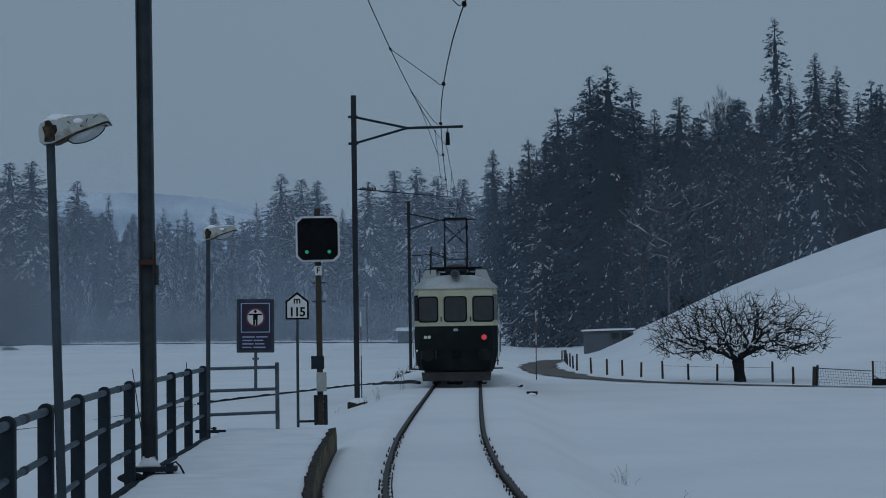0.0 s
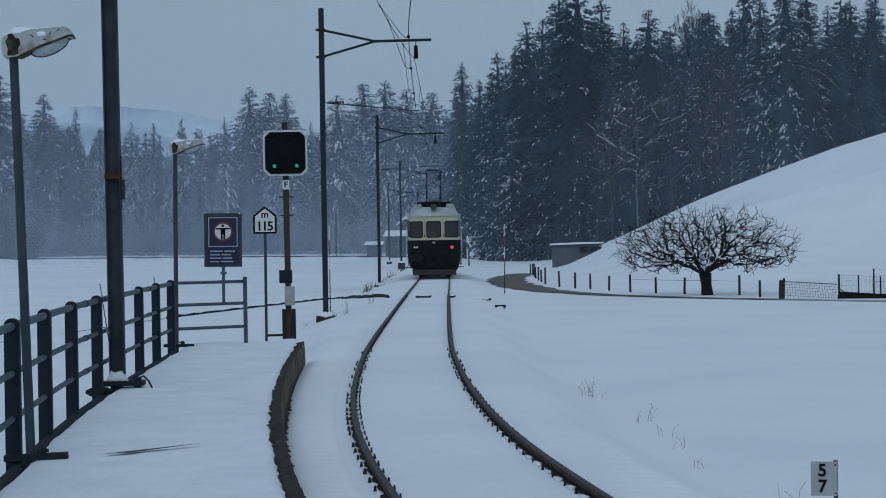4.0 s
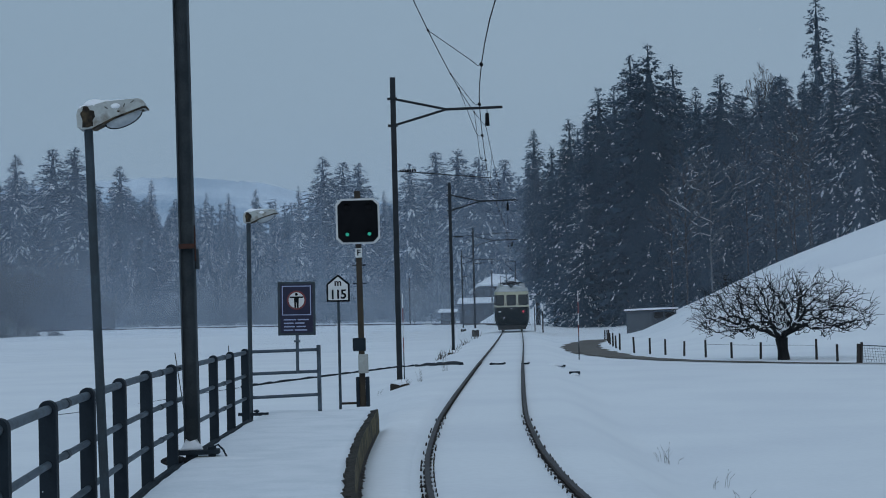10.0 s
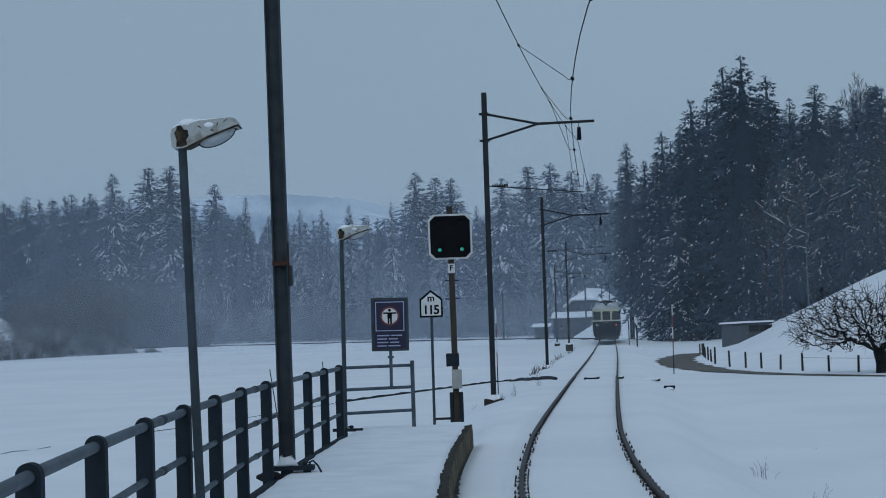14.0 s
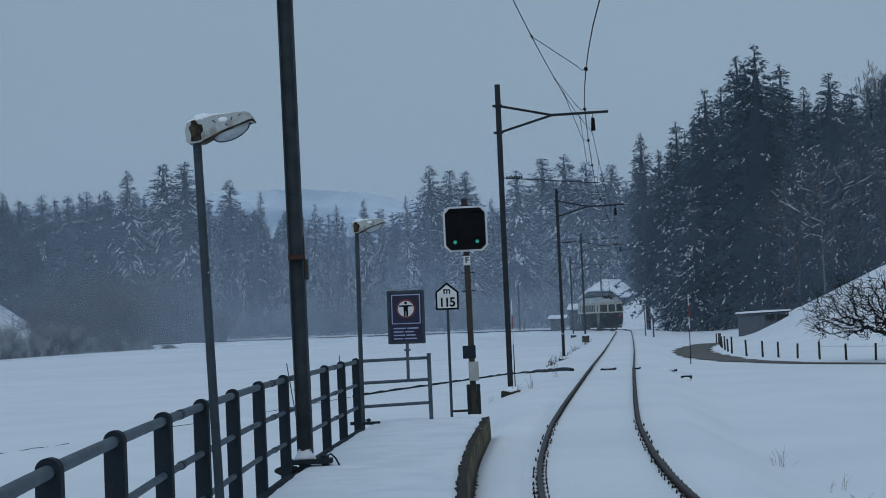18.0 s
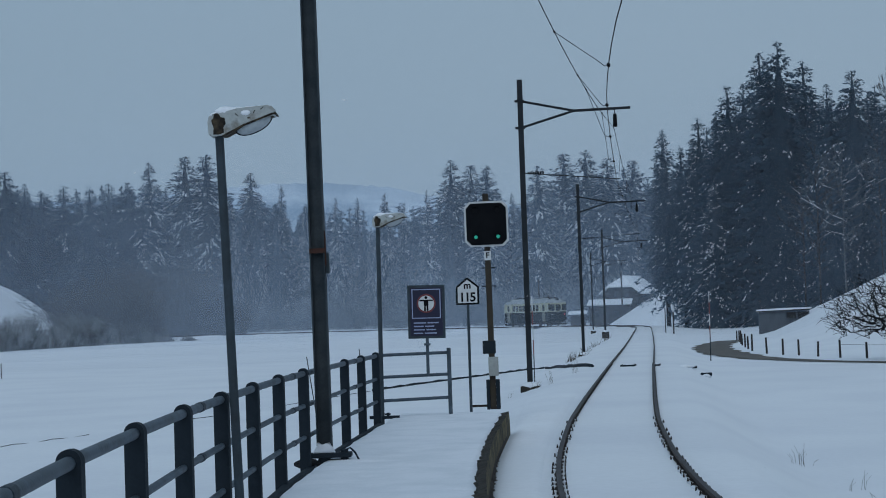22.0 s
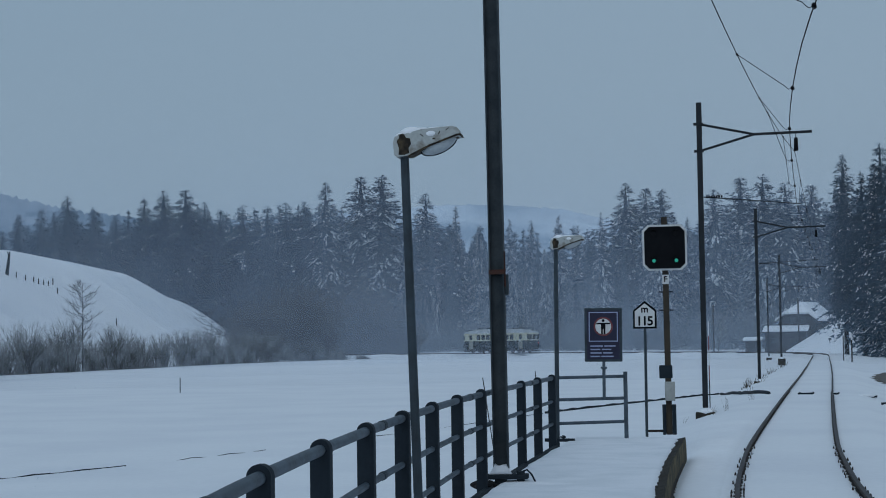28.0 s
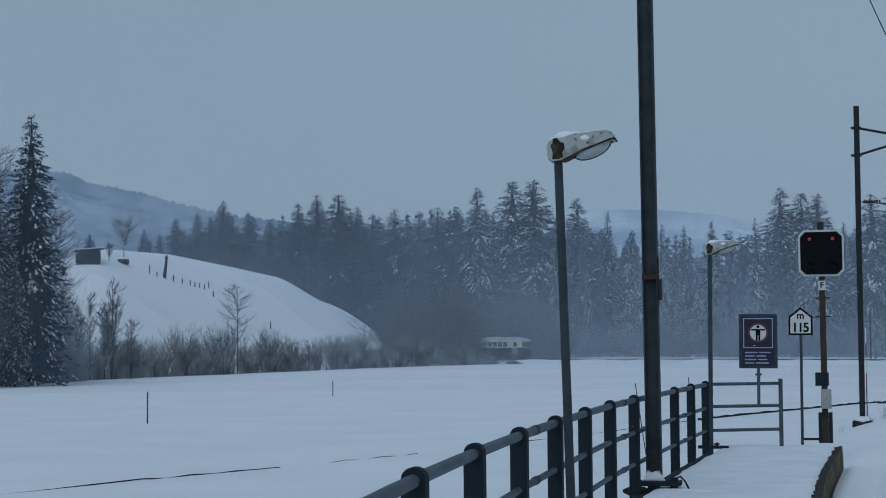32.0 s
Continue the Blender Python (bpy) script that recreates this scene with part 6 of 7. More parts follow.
for x0, x1, y, w in ((-3.85, -3.35, 61.4, 0.5), (-2.75, -2.5, 61.1, 0.5), (-1.9, -1.25, 60.9, 0.2), (-1.05, -0.7, 56.2, 0.2)):
    bm = bmesh.new()
    box(bm, x0, x1, y - w, y + w, -0.2, -0.03 if x0 < -2 else ground_z((x0 + x1) / 2, y) + 0.022, 0.015)
    part("plank", bm, POST, crossing)
    bm = bmesh.new()
    ball(bm, ((x0 + x1) / 2, y + 0.1, -0.07 if x0 < -2 else ground_z((x0 + x1) / 2, y) + 0.02), 0.5, (x1 - x0) * 1.0, 1.1, 0.16)
    part("snow_heap", bm, SNOW_LUMP, crossing, smooth=True)

# ---- right-hand side: fence, shed, pen, hut ----
pasture = thing("pasture_fence", "row of dark wooden stakes along the snowy road", "fence")
PQ = random.Random(21)
for x, y in ((0.2, 118), (0.35, 113), (0.42, 108), (0.5, 104), (0.62, 99), (0.75, 95), (0.9, 90.8), (1.53, 84.7), (2.19, 82.1), (2.84, 80.5), (3.55, 78.1), (4.35, 75.6), (5.3, 73.8), (6.32, 72.2), (7.3, 71.6), (8.3, 70.2), (8.75, 67.5)):
    bm = bmesh.new()
    h = PQ.uniform(0.62, 0.85)
    cyl(bm, (0, 0, -0.4), (PQ.uniform(-0.05, 0.05), 0, h), 0.055, 0.045, 7)
    o = part("stake", bm, WOODDARK, pasture)
    o.matrix_basis = pose(x, y, ground_z(x, y), 0, 0, PQ.uniform(0, 90))
for z in (0.55,):
    bm = bmesh.new()
    pts = [(4.35, 75.6), (5.3, 73.8), (6.32, 72.2), (7.3, 71.6), (8.3, 70.2)]
    pipe(bm, [(x, y, ground_z(x, y) + z) for x, y in pts], 0.006, 4)
    part("wire", bm, GALV, pasture)


def board_shed():
    x, y = 3.62, 131.0
    z = -0.45
    t = thing("field_shed", "low grey board shed with snow on its roof", "shed", pose(x, y, z, 0, 0, -2))
    for k in range(9):
        bm = bmesh.new()
        box(bm, -1.78 + 0.2 * k, -1.78 + 0.2 * k + 0.19, -0.02 - 0.008 * (k % 2), 0.03, 0.0, 1.78)
        part("board", bm, WOODGREY, t)
    for k in range(9):
        bm = bmesh.new()
        box(bm, 0.02 + 0.2 * k, 0.02 + 0.2 * k + 0.19, 0.3, 0.35, 0.0, 1.25 if k > 0 else 1.8)
        part("board", bm, WOODGREY, t)
    bm = bmesh.new()
    box(bm, -1.78, 1.85, 0.4, 2.4, -0.2, 1.72)
    part("back_wall", bm, WOODDARK, t)
    for px in (0.02, 0.95, 1.8):
        bm = bmesh.new()
        box(bm, px - 0.05, px + 0.05, -0.03, 0.06, 0.0, 1.8)
        part("post", bm, WOODGREY, t)
    bm = bmesh.new()
    prism(bm, [(-1.95, 1.78), (2.0, 1.86), (2.0, 1.93), (-1.95, 1.85)], -0.25, 2.6)
    roof_ = part("roof", bm, WOODDARK, t)
    bm = bmesh.new()
    prism(bm, [(-1.98, 1.85), (2.03, 1.93), (2.0, 2.03), (0.0, 2.03), (-1.9, 1.97)], -0.3, 2.65)
    part("roof_snow", bm, SNOW_LUMP, roof_, "snow on the roof")


board_shed()


def pen():
    t = thing("animal_pen", "wire pen with dark posts and a leaning hurdle beside the road", "fence")
    zz = lambda x, y: ground_z(x, y)
    near_row = ((11.28, 65.03, 0.42, 0.04), (11.96, 64.91, 0.38, 0.03), (12.72, 64.76, 0.33, 0.03), (13.52, 64.6, 0.25, 0.03), (14.1, 64.5, 0.12, 0.025))
    back_row = ((12.72, 66.0, 0.6, 0.03), (13.5, 66.1, 0.56, 0.055), (14.05, 65.4, 1.36, 0.03))
    for x, y, top, r in ((9.2, 65.36, 0.24, 0.075), (9.3, 65.33, 0.3, 0.045), (12.46, 64.7, 0.05, 0.025)) + near_row + back_row:
        z = zz(x, y)
        bm = bmesh.new()
        cyl(bm, (0, 0, -0.4), (0.05 if x < 9.5 else 0, 0, top - z), r, n=7)
        o = part("post", bm, WOODDARK if r > 0.035 else TIE, t)
        o.matrix_basis = pose(x, y, z)
    # the hurdle, leaning along the road
    for k in range(21):
        x = 9.36 + k * 0.088
        y = 65.32 - 0.016 * k
        bm = bmesh.new()
        cyl(bm, (x + 0.05, y, zz(x, y) + 0.03), (x - 0.02, y, 0.2 - 0.009 * k), 0.0045, n=4)
        part("mesh_wire", bm, GALV, t)
    for k in range(6):
        bm = bmesh.new()
        z = zz(10, 65.2) + 0.08 + 0.1 * k
        cyl(bm, (9.34, 65.33, z + 0.06), (11.22, 65.02, z - 0.06), 0.0045 if k < 5 else 0.016, n=4)
        part("mesh_wire", bm, GALV, t)
    bm = bmesh.new()
    cyl(bm, (11.28, 65.0, -0.1), (11.75, 64.9, -0.42), 0.02, n=5)
    part("brace", bm, WOODDARK, t)
    # sagging netting between the posts
    for row in (near_row, back_row):
        for (x0, y0, t0, _), (x1, y1, t1, _) in zip(row, row[1:]):
            bm = bmesh.new()
            for k in range(5):
                f = 0.1 + 0.22 * k
                za, zb = zz(x0, y0) * (1 - f) + t0 * f, zz(x1, y1) * (1 - f) + min(t1, t0 + 0.1) * f
                cyl(bm, (x0, y0, za), (x1, y1, zb), 0.0035, n=3)
            for k in range(1, 8):
                f = k / 8
                x, y = x0 + (x1 - x0) * f, y0 + (y1 - y0) * f
                cyl(bm, (x, y, zz(x, y)), (x, y, (t0 + (min(t1, t0 + 0.1) - t0) * f) * 0.97), 0.003, n=3)
            part("netting", bm, GALV, t, "thin wire netting")
    bm = bmesh.new()
    v = [(11.2, 64.98, -0.5), (14.2, 64.43, -0.5), (14.2, 64.43, -0.4), (11.25, 64.98, -0.2)]
    vv = [bm.verts.new(q) for q in v] + [bm.verts.new((a_ + 0.02, b_ + 0.1, c_)) for a_, b_, c_ in v]
    for f in ((0, 1, 2, 3), (7, 6, 5, 4), (0, 4, 5, 1), (1, 5, 6, 2), (2, 6, 7, 3), (3, 7, 4, 0)):
        bm.faces.new([vv[i] for i in f])
    part("kick_board", bm, TAR, t, "dark board along the foot")


pen()


def stall():
    t = thing("stall_hut", "dark board hut on a pale plastered base", "hut", pose(14.22, 64.45, -0.5, 0, 0, -12))
    bm = bmesh.new()
    box(bm, 0.0, 5.0, 0.0, 3.2, -0.3, 0.74, 0.01)
    part("plinth", bm, PLINTH, t, "plastered base")
    for k in range(25):
        bm = bmesh.new()
        box(bm, -0.04 + 0.202 * k, -0.04 + 0.202 * k + 0.196, -0.05 - 0.01 * (k % 2), 0.0, 0.74, 2.26)
        part("board", bm, TAR, t)
    bm = bmesh.new()
    box(bm, -0.03, 5.0, 0.0, 3.2, 0.74, 2.25)
    part("wall", bm, TAR, t)
    bm = bmesh.new()
    prism(bm, [(-0.3, 2.28), (5.3, 2.26), (5.3, 2.34), (-0.3, 2.34)], -0.3, 3.5)
    part("roof", bm, POST, t, "flat dark roof")


stall()


def lean_to(x, y, z, w, d, wall, rise, label, windows=()):
    """A low outbuilding under one snowy slope that falls towards the field. w along x, d along y."""
    t = thing("outbuilding", label, "shed", pose(x, y, z))
    bm = bmesh.new()
    box(bm, -w / 2, w / 2, 0, d, -1, wall)
    part("wall", bm, WOODHAZE, t)
    e = 0.35
    for name, material, lift, thick in (("roof", WOODDARK, 0.02, 0.1), ("roof_snow", SNOW_LUMP, 0.125, 0.24)):
        bm = bmesh.new()
        box(bm, -w / 2 - e, w / 2 + e, -e, d + e, wall + lift, wall + lift + thick, 0.04)
        for v in bm.verts:
            v.co.z += rise * (v.co.y + e) / (d + 2 * e)
        part(name, bm, material, t)
    for wx, wz in windows:
        bm = bmesh.new()
        box(bm, wx - 0.5, wx + 0.5, -0.06, 0.02, wz - 0.5, wz + 0.5)
        win = part("window", bm, WOODGREY, t)
        bm = bmesh.new()
        box(bm, wx - 0.4, wx + 0.4, -0.08, -0.05, wz - 0.4, wz + 0.4)
        part("pane", bm, PANE, win)


# Haze is put into the board colour, paler and bluer than WOODDARK.
WOODHAZE = mat("hazy_house_boards", (0.045, 0.045, 0.048), (0.03, 0.031, 0.034), rough=0.9, scale=0.8, fine=6)


def farmhouse():
    """A dark gabled house whose roof ends in a half hip towards the field."""
    t = thing("farmhouse", "dark wooden farmhouse with thick snow on its half-hipped roof", "house", pose(-18.44, 299, -0.4, 0, 0, -15))
    half, eave, hip, ridge, d, e = 3.67, 4.79, 6.02, 7.73, 11.0, 0.5
    cut = (ridge - hip) / (ridge - eave) * half
    w = half - e
    bm = bmesh.new()
    prism(bm, [(-w, -1), (w, -1), (w, eave + 0.25), (cut - 0.1, hip - 0.1), (-cut + 0.1, hip - 0.1), (-w, eave + 0.25)], 0.0, d - e)
    part("wall", bm, WOODHAZE, t)
    for sx, name in ((-1, "roof"), (1, "roof")):
        bm = bmesh.new()
        lo = [Vector(q) for q in ((sx * half, -e, eave), (sx * half, d, eave), (0, d, ridge), (0, 1.9, ridge), (sx * cut, -e, hip))]
        a = [bm.verts.new(q) for q in lo]
        b = [bm.verts.new(q + Vector((0, 0, 0.3))) for q in lo]
        bm.faces.new(a)
        bm.faces.new(list(reversed(b)))
        for k in range(5):
            bm.faces.new((a[k], b[k], b[(k + 1) % 5], a[(k + 1) % 5]))
        bmesh.ops.recalc_face_normals(bm, faces=bm.faces[:])
        part(name, bm, SNOW_LUMP, t, "roof slope under thick snow")
    bm = bmesh.new()
    lo = [Vector(q) for q in ((-cut, -e, hip), (cut, -e, hip), (0, 1.9, ridge))]
    a = [bm.verts.new(q + Vector((0, -0.01, 0))) for q in lo]
    b = [bm.verts.new(q + Vector((0, -0.01, 0.3))) for q in lo]
    bm.faces.new(a)
    bm.faces.new(list(reversed(b)))
    for k in range(3):
        bm.faces.new((a[k], b[k], b[(k + 1) % 3], a[(k + 1) % 3]))
    bmesh.ops.recalc_face_normals(bm, faces=bm.faces[:])
    part("half_hip", bm, SNOW_LUMP, t, "snowy hip over the gable")
    for wx, wz in ((-0.65, 4.9), (0.95, 4.9), (-1.6, 1.6), (0.6, 1.6)):
        bm = bmesh.new()
        box(bm, wx - 0.55, wx + 0.55, -0.08, 0.02, wz - 0.6, wz + 0.6)
        win = part("window", bm, WOODGREY, t)
        for sx in (-0.26, 0.26):
            bm = bmesh.new()
            box(bm, wx + sx - 0.2, wx + sx + 0.2, -0.1, -0.07, wz - 0.5, wz + 0.5)
            part("pane", bm, PANE, win)


farmhouse()
lean_to(-20.05, 293.5, -0.4, 6.6, 4.2, 2.95, 0.8, "low wooden annexe with a snowy roof beside the farmhouse", ((-1.9, 1.6), (1.2, 1.6)))
lean_to(-24.2, 280, -0.5, 2.2, 2.2, 1.7, 0.35, "small low shed with a snowy roof beyond the track")
# snow bank that climbs beside the house
bm = bmesh.new()
bv = [bm.verts.new(q) for q in ((-18.3, 273, -0.8), (-3, 262, -0.8), (2, 275, 7.5), (-8.0, 279, 6.6), (-20.0, 283, -0.7), (2, 330, 9), (-7, 330, 5))]
for f in ((0, 1, 3, 4), (1, 2, 3), (3, 2, 5, 6), (4, 3, 6)):
    bm.faces.new([bv[i] for i in f])
bmesh.ops.subdivide_edges(bm, edges=bm.edges[:], cuts=4, use_grid_fill=True)
bmesh.ops.smooth_vert(bm, verts=bm.verts[:], factor=0.4, use_axis_x=True, use_axis_y=True, use_axis_z=True)
tagged(part("snow_bank", bm, SNOW, None, smooth=True), "snowy bank rising beside the farmhouse", "snow bank", kind="structure")


# ---- left-hand side: bushes, bare trees, hut on the hill ----
def thicket(name, label, rows, seed, stems, height, material, spread=0.36, clump=0.0):
    """Uncountable bare stems along a line of (bearing, distance, height), one by one or fanning out from bushes."""
    q = random.Random(seed)
    vs, fs = [], []
    az = [r[0] for r in rows]
    for _ in range(stems):
        a = q.uniform(az[0], az[-1])
        b = a
        if clump:  # the bush that this stem belongs to
            b = round(a / clump) * clump
            b += 0.45 * clump * noise.noise((b * 31, 7, seed))
            a = b + q.gauss(0, 0.3) * clump
        d = float(np.interp(a, az, [r[1] for r in rows])) + (2.5 * noise.noise((b * 17, 2, seed)) + q.gauss(0, 0.5) if clump else q.uniform(-1.5, 3.5))
        hh = float(np.interp(a, az, [r[2] for r in rows])) * (0.82 + 0.5 * noise.noise((b * 1.7, 3, seed)) + (0.55 if clump else 0.3) * noise.noise((b * 5.5, 1, seed)))
        out = (a - b) / clump if clump else 0.0  # how far out in its bush the stem stands
        hh *= 1.08 - 0.55 * min(1.0, 4 * out * out)
        x, y = place(b + 0.7 * (a - b), d)
        z = ground_z(x, y) - 0.2
        for _ in range(4 if clump else 5):
            p = Vector((x + q.uniform(-0.25, 0.25), y + q.uniform(-0.25, 0.25), z))
            dr = Vector((q.gauss(0, spread * (0.5 if clump else 1)) + 0.8 * out, q.gauss(0, spread), 1)).normalized()
            ln = hh * (q.uniform(0.72, 1.04) if clump else q.uniform(0.5, 1.1))
            r = q.uniform(0.018, 0.034) * (1.7 if clump else 1)
            nseg = 4
            for j in range(nseg):
                e = p + dr * ln / nseg
                i = len(vs)
                u = dr.orthogonal().normalized() * r
                v = dr.cross(u)
                for c, k in ((p, 1.0), (e, 0.7)):
                    vs += [tuple(c + u * k), tuple(c + (v - u * 0.5) * k), tuple(c - (v + u * 0.5) * k)]
                fs += [(i, i + 1, i + 4, i + 3), (i + 1, i + 2, i + 5, i + 4), (i + 2, i, i + 3, i + 5)]
                if j > 0:
                    for _ in range(3):
                        tw = e + (dr + Vector((q.uniform(-1, 1), q.uniform(-1, 1), q.uniform(-0.2, 0.6)))).normalized() * ln * q.uniform(0.15, 0.3)
                        i = len(vs)
                        vs += [tuple(e + u * 0.6), tuple(e - u * 0.6), tuple(tw)]
                        fs.append((i, i + 1, i + 2))
                p, r = e, r * 0.7
                dr = (dr + Vector((q.gauss(0, 0.16), q.gauss(0, 0.16), 0.04))).normalized()
    return tagged(pydata(name, vs, fs, material), label, "bushes", kind="stuff")


BUSH = mat("snow_dusted_brush", (0.075, 0.073, 0.066), (0.28, 0.29, 0.29), rough=0.95, scale=0.5, fine=3, bump=0)
HEDGE = [(-37, 124, 4.2), (-33.6, 139, 3.6), (-31.6, 156, 3.6), (-29.3, 174, 4.4), (-26.6, 192, 4.3), (-23.9, 218, 4.6), (-21.2, 252, 4.4), (-19.5, 270, 4.2), (-18.0, 282, 2.4), (-17.2, 286, 0.8)]
thicket("hedge", "row of bare snow-dusted bushes along the field", HEDGE, 5, 1500, 4.0, BUSH, clump=0.7)
thicket("hedge_foot", "low bare scrub filling the foot of the hedge", [(a_, d_ + 1, h_ * 0.5) for a_, d_, h_ in HEDGE], 6, 110, 2.0, BUSH)
thicket("frosted_shrubs", "tall frosted shrubs at the field corner", [(-37, 120, 9), (-34, 137, 8.5), (-32.4, 147, 7.5), (-31.5, 154, 5.5), (-31.1, 156, 3)], 9, 430, 7.0, TWIG_F)
thicket("bare_woods", "mass of bare grey-brown trees before the spruces", [(-18.4, 316, 14), (-17.5, 318, 15), (-16.6, 318, 12), (-15.6, 320, 5)], 15, 500, 12.0, TWIG_H)
thicket("trackside_brush", "tall bare brush beside the curving track", [(-21.5, 280, 7), (-20.3, 284, 11), (-19.3, 287, 13), (-18.7, 289, 9), (-18.3, 290, 3)], 16, 750, 12.0, TWIG_H)
thicket("forest_brush", "pale brush along the foot of the wood, haze in its colour", [(-18, 324, 6), (-14, 325, 9), (-10, 320, 8), (-8, 318, 9), (-3.5, 312, 9), (-2.0, 300, 7), (-1.2, 240, 4)], 12, 900, 5.0, TWIG_F)
thicket("dry_reeds", "dry grass poking out of the snow beside the masts", [(-5.3, 80, 0.5), (-4.7, 90, 0.6), (-4.2, 120, 0.6), (-3.9, 132, 0.8)], 7, 14, 0.5, BUFF)

for k, (az, d, h, half, stems) in enumerate(((-30.2, 165, 9.0, 1.35, 3), (-30.45, 164, 7.2, 1.0, 2), (-30.89, 161, 7.6, 1.25, 1), (-26.25, 192, 9.6, 1.8, 1), (-31.3, 158, 6.5, 1.0, 2), (-29.6, 170, 5.6, 1.0, 2), (-22.2, 240, 7.5, 2.2, 1))):
    x, y = place(az, d)
    leader_tree("young_tree", "slim leafless tree rising from the hedge", x, y, ground_z(x, y) - 0.1, 40 + k, h, half, TWIG, stems, "slim trees in the hedge", r0=0.085, thin=0.013, density=1.5, first=0.42 if az == -26.25 else 0.22, up=1.2 if az not in (-26.25, -22.2) else 0.4 if az == -26.25 else 0.12)
for k, (az, d, top, w, v) in enumerate(((-32.73, 138, 7.47, 1.0, 0), (-33.9, 136, 6.2, 0.9, 3), (-34.8, 133, 6.6, 1.1, 0), (-33.2, 134, 3.0, 0.9, 4))):
    x, y = place(az, d)
    spruce(x, y, 1.86 + d * math.tan(radians(top)), CORNER, v, w, "tall spruce at the field's corner, snow on its boughs" if top > 2 else "young spruce standing in the hedge", "spruces at the field's corner")
for k, (az, d, h, half) in enumerate(((-33.9, 143, 18.5, 3.6), (-32.12, 149, 16.3, 2.1), (-35.2, 135, 16, 3.5), (-33.0, 141, 9, 2.5), (-31.8, 150, 8.5, 1.2))):
    x, y = place(az, d)
    leader_tree("bare_tree", "tall leafless frosted tree beside the corner spruces", x, y, ground_z(x, y), 60 + k, h, half, TWIG_F, 2, "bare trees at the field's corner", r0=0.15, thin=0.02, snow=0.3, first=0.12, density=3.0, up=0.5)


def hill_hut():
    x, y = place(-30.95, on_slope(-30.95, 2.78, 165, 250))
    z = ground_z(x, y)
    t = thing("hill_hut", "small dark wooden hut on the snowy hilltop", "hut", pose(x, y, z - 0.1, 0, 0, 28) @ Matrix.Scale(0.85, 4))
    for k in range(10):
        bm = bmesh.new()
        box(bm, -1.7 + 0.34 * k, -1.7 + 0.34 * k + 0.32, -1.3, -1.24, 0, 1.9)
        part("board", bm, TAR, t)
    bm = bmesh.new()
    box(bm, -1.7, 1.7, -1.24, 1.3, -0.6, 1.9)
    part("wall", bm, TAR, t)
    bm = bmesh.new()
    prism(bm, [(-2.1, 1.75), (2.2, 2.1), (2.2, 2.2), (-2.1, 1.85)], -1.7, 1.7)
    rf = part("roof", bm, TAR, t)
    bm = bmesh.new()
    prism(bm, [(-2.1, 1.85), (2.2, 2.2), (2.1, 2.3), (-2.0, 1.96)], -1.6, 1.7)
    part("roof_snow", bm, SNOW_LUMP, rf)


hill_hut()
x, y = place(-29.85, on_slope(-29.85, 2.75, 170, 260))
t = thing("trough", "dark trough on the snowy hilltop", "trough", pose(x, y, ground_z(x, y), 0, 0, 25))
bm = bmesh.new()
box(bm, -0.7, 0.7, -0.4, 0.4, -0.1, 0.55, 0.08)
part("basin", bm, WOODDARK, t)
bm = bmesh.new()
box(bm, -0.72, 0.72, -0.42, 0.42, 0.55, 0.68, 0.05)
part("snow_cap", bm, SNOW_LUMP, t)
hill_fence = thing("hill_fence", "thin line of stakes over the snowy hill", "fence")
for az, el, h in ((-29.03, 2.45, 1.1), (-28.28, 2.2, 0.8), (-28.0, 2.12, 0.7), (-27.75, 2.05, 0.7), (-27.6, 2.0, 0.7), (-27.45, 1.97, 0.7), (-27.3, 1.93, 0.7), (-27.16, 1.98, 0.9), (-27.02, 1.68, 0.8), (-25.2, 0.65, 1.0), (-28.8, 2.35, 0.6)):
    x, y = place(az, on_slope(az, el, 170, 270))
    bm = bmesh.new()
    cyl(bm, (0, 0, -0.4), (0, 0, h), 0.07, n=6)
    o = part("stake", bm, WOODDARK, hill_fence)
    o.matrix_basis = pose(x, y, ground_z(x, y))
x, y = place(-28.57, on_slope(-28.57, 2.3, 170, 260))
t = thing("tree_stump", "broken dark snag on the snowy hill", "stump", pose(x, y, ground_z(x, y), 0, 6, 0))
bm = bmesh.new()
cyl(bm, (0, 0, -0.4), (0.05, 0, 1.5), 0.26, 0.2, 7)
cyl(bm, (0.05, 0, 1.45), (0.1, 0, 2.9), 0.2, 0.1, 7)
cyl(bm, (0.08, 0, 2.2), (-0.25, 0, 2.9), 0.09, 0.05, 6)
part("trunk", bm, BARK, t)
for k, (az, el, h, half) in enumerate(((-29.84, 2.98, 4.6, 1.7), (-30.3, 2.85, 2.2, 0.6))):
    x, y = place(az, on_slope(az, el, 170, 260))
    leader_tree("young_tree", "small leafless tree on the hilltop", x, y, ground_z(x, y) - 0.1, 80 + k, h, half, TWIG, 1, "slim trees on the hill", r0=0.07, thin=0.015, first=0.35, density=1.6)
for az, d, el in ((-30.9, 290, 3.75), (-29.2, 310, 3.85), (-28.7, 312, 3.7), (-28.2, 330, 4.2), (-27.1, 335, 4.3), (-29.0, 320, 3.6)):
    x, y = place(az, d)
    spruce(x, y, 1.86 + d * math.tan(radians(el)), MIDDLE, int(d), 1.1, "dark spruce behind the hill", "spruces of the left wood")

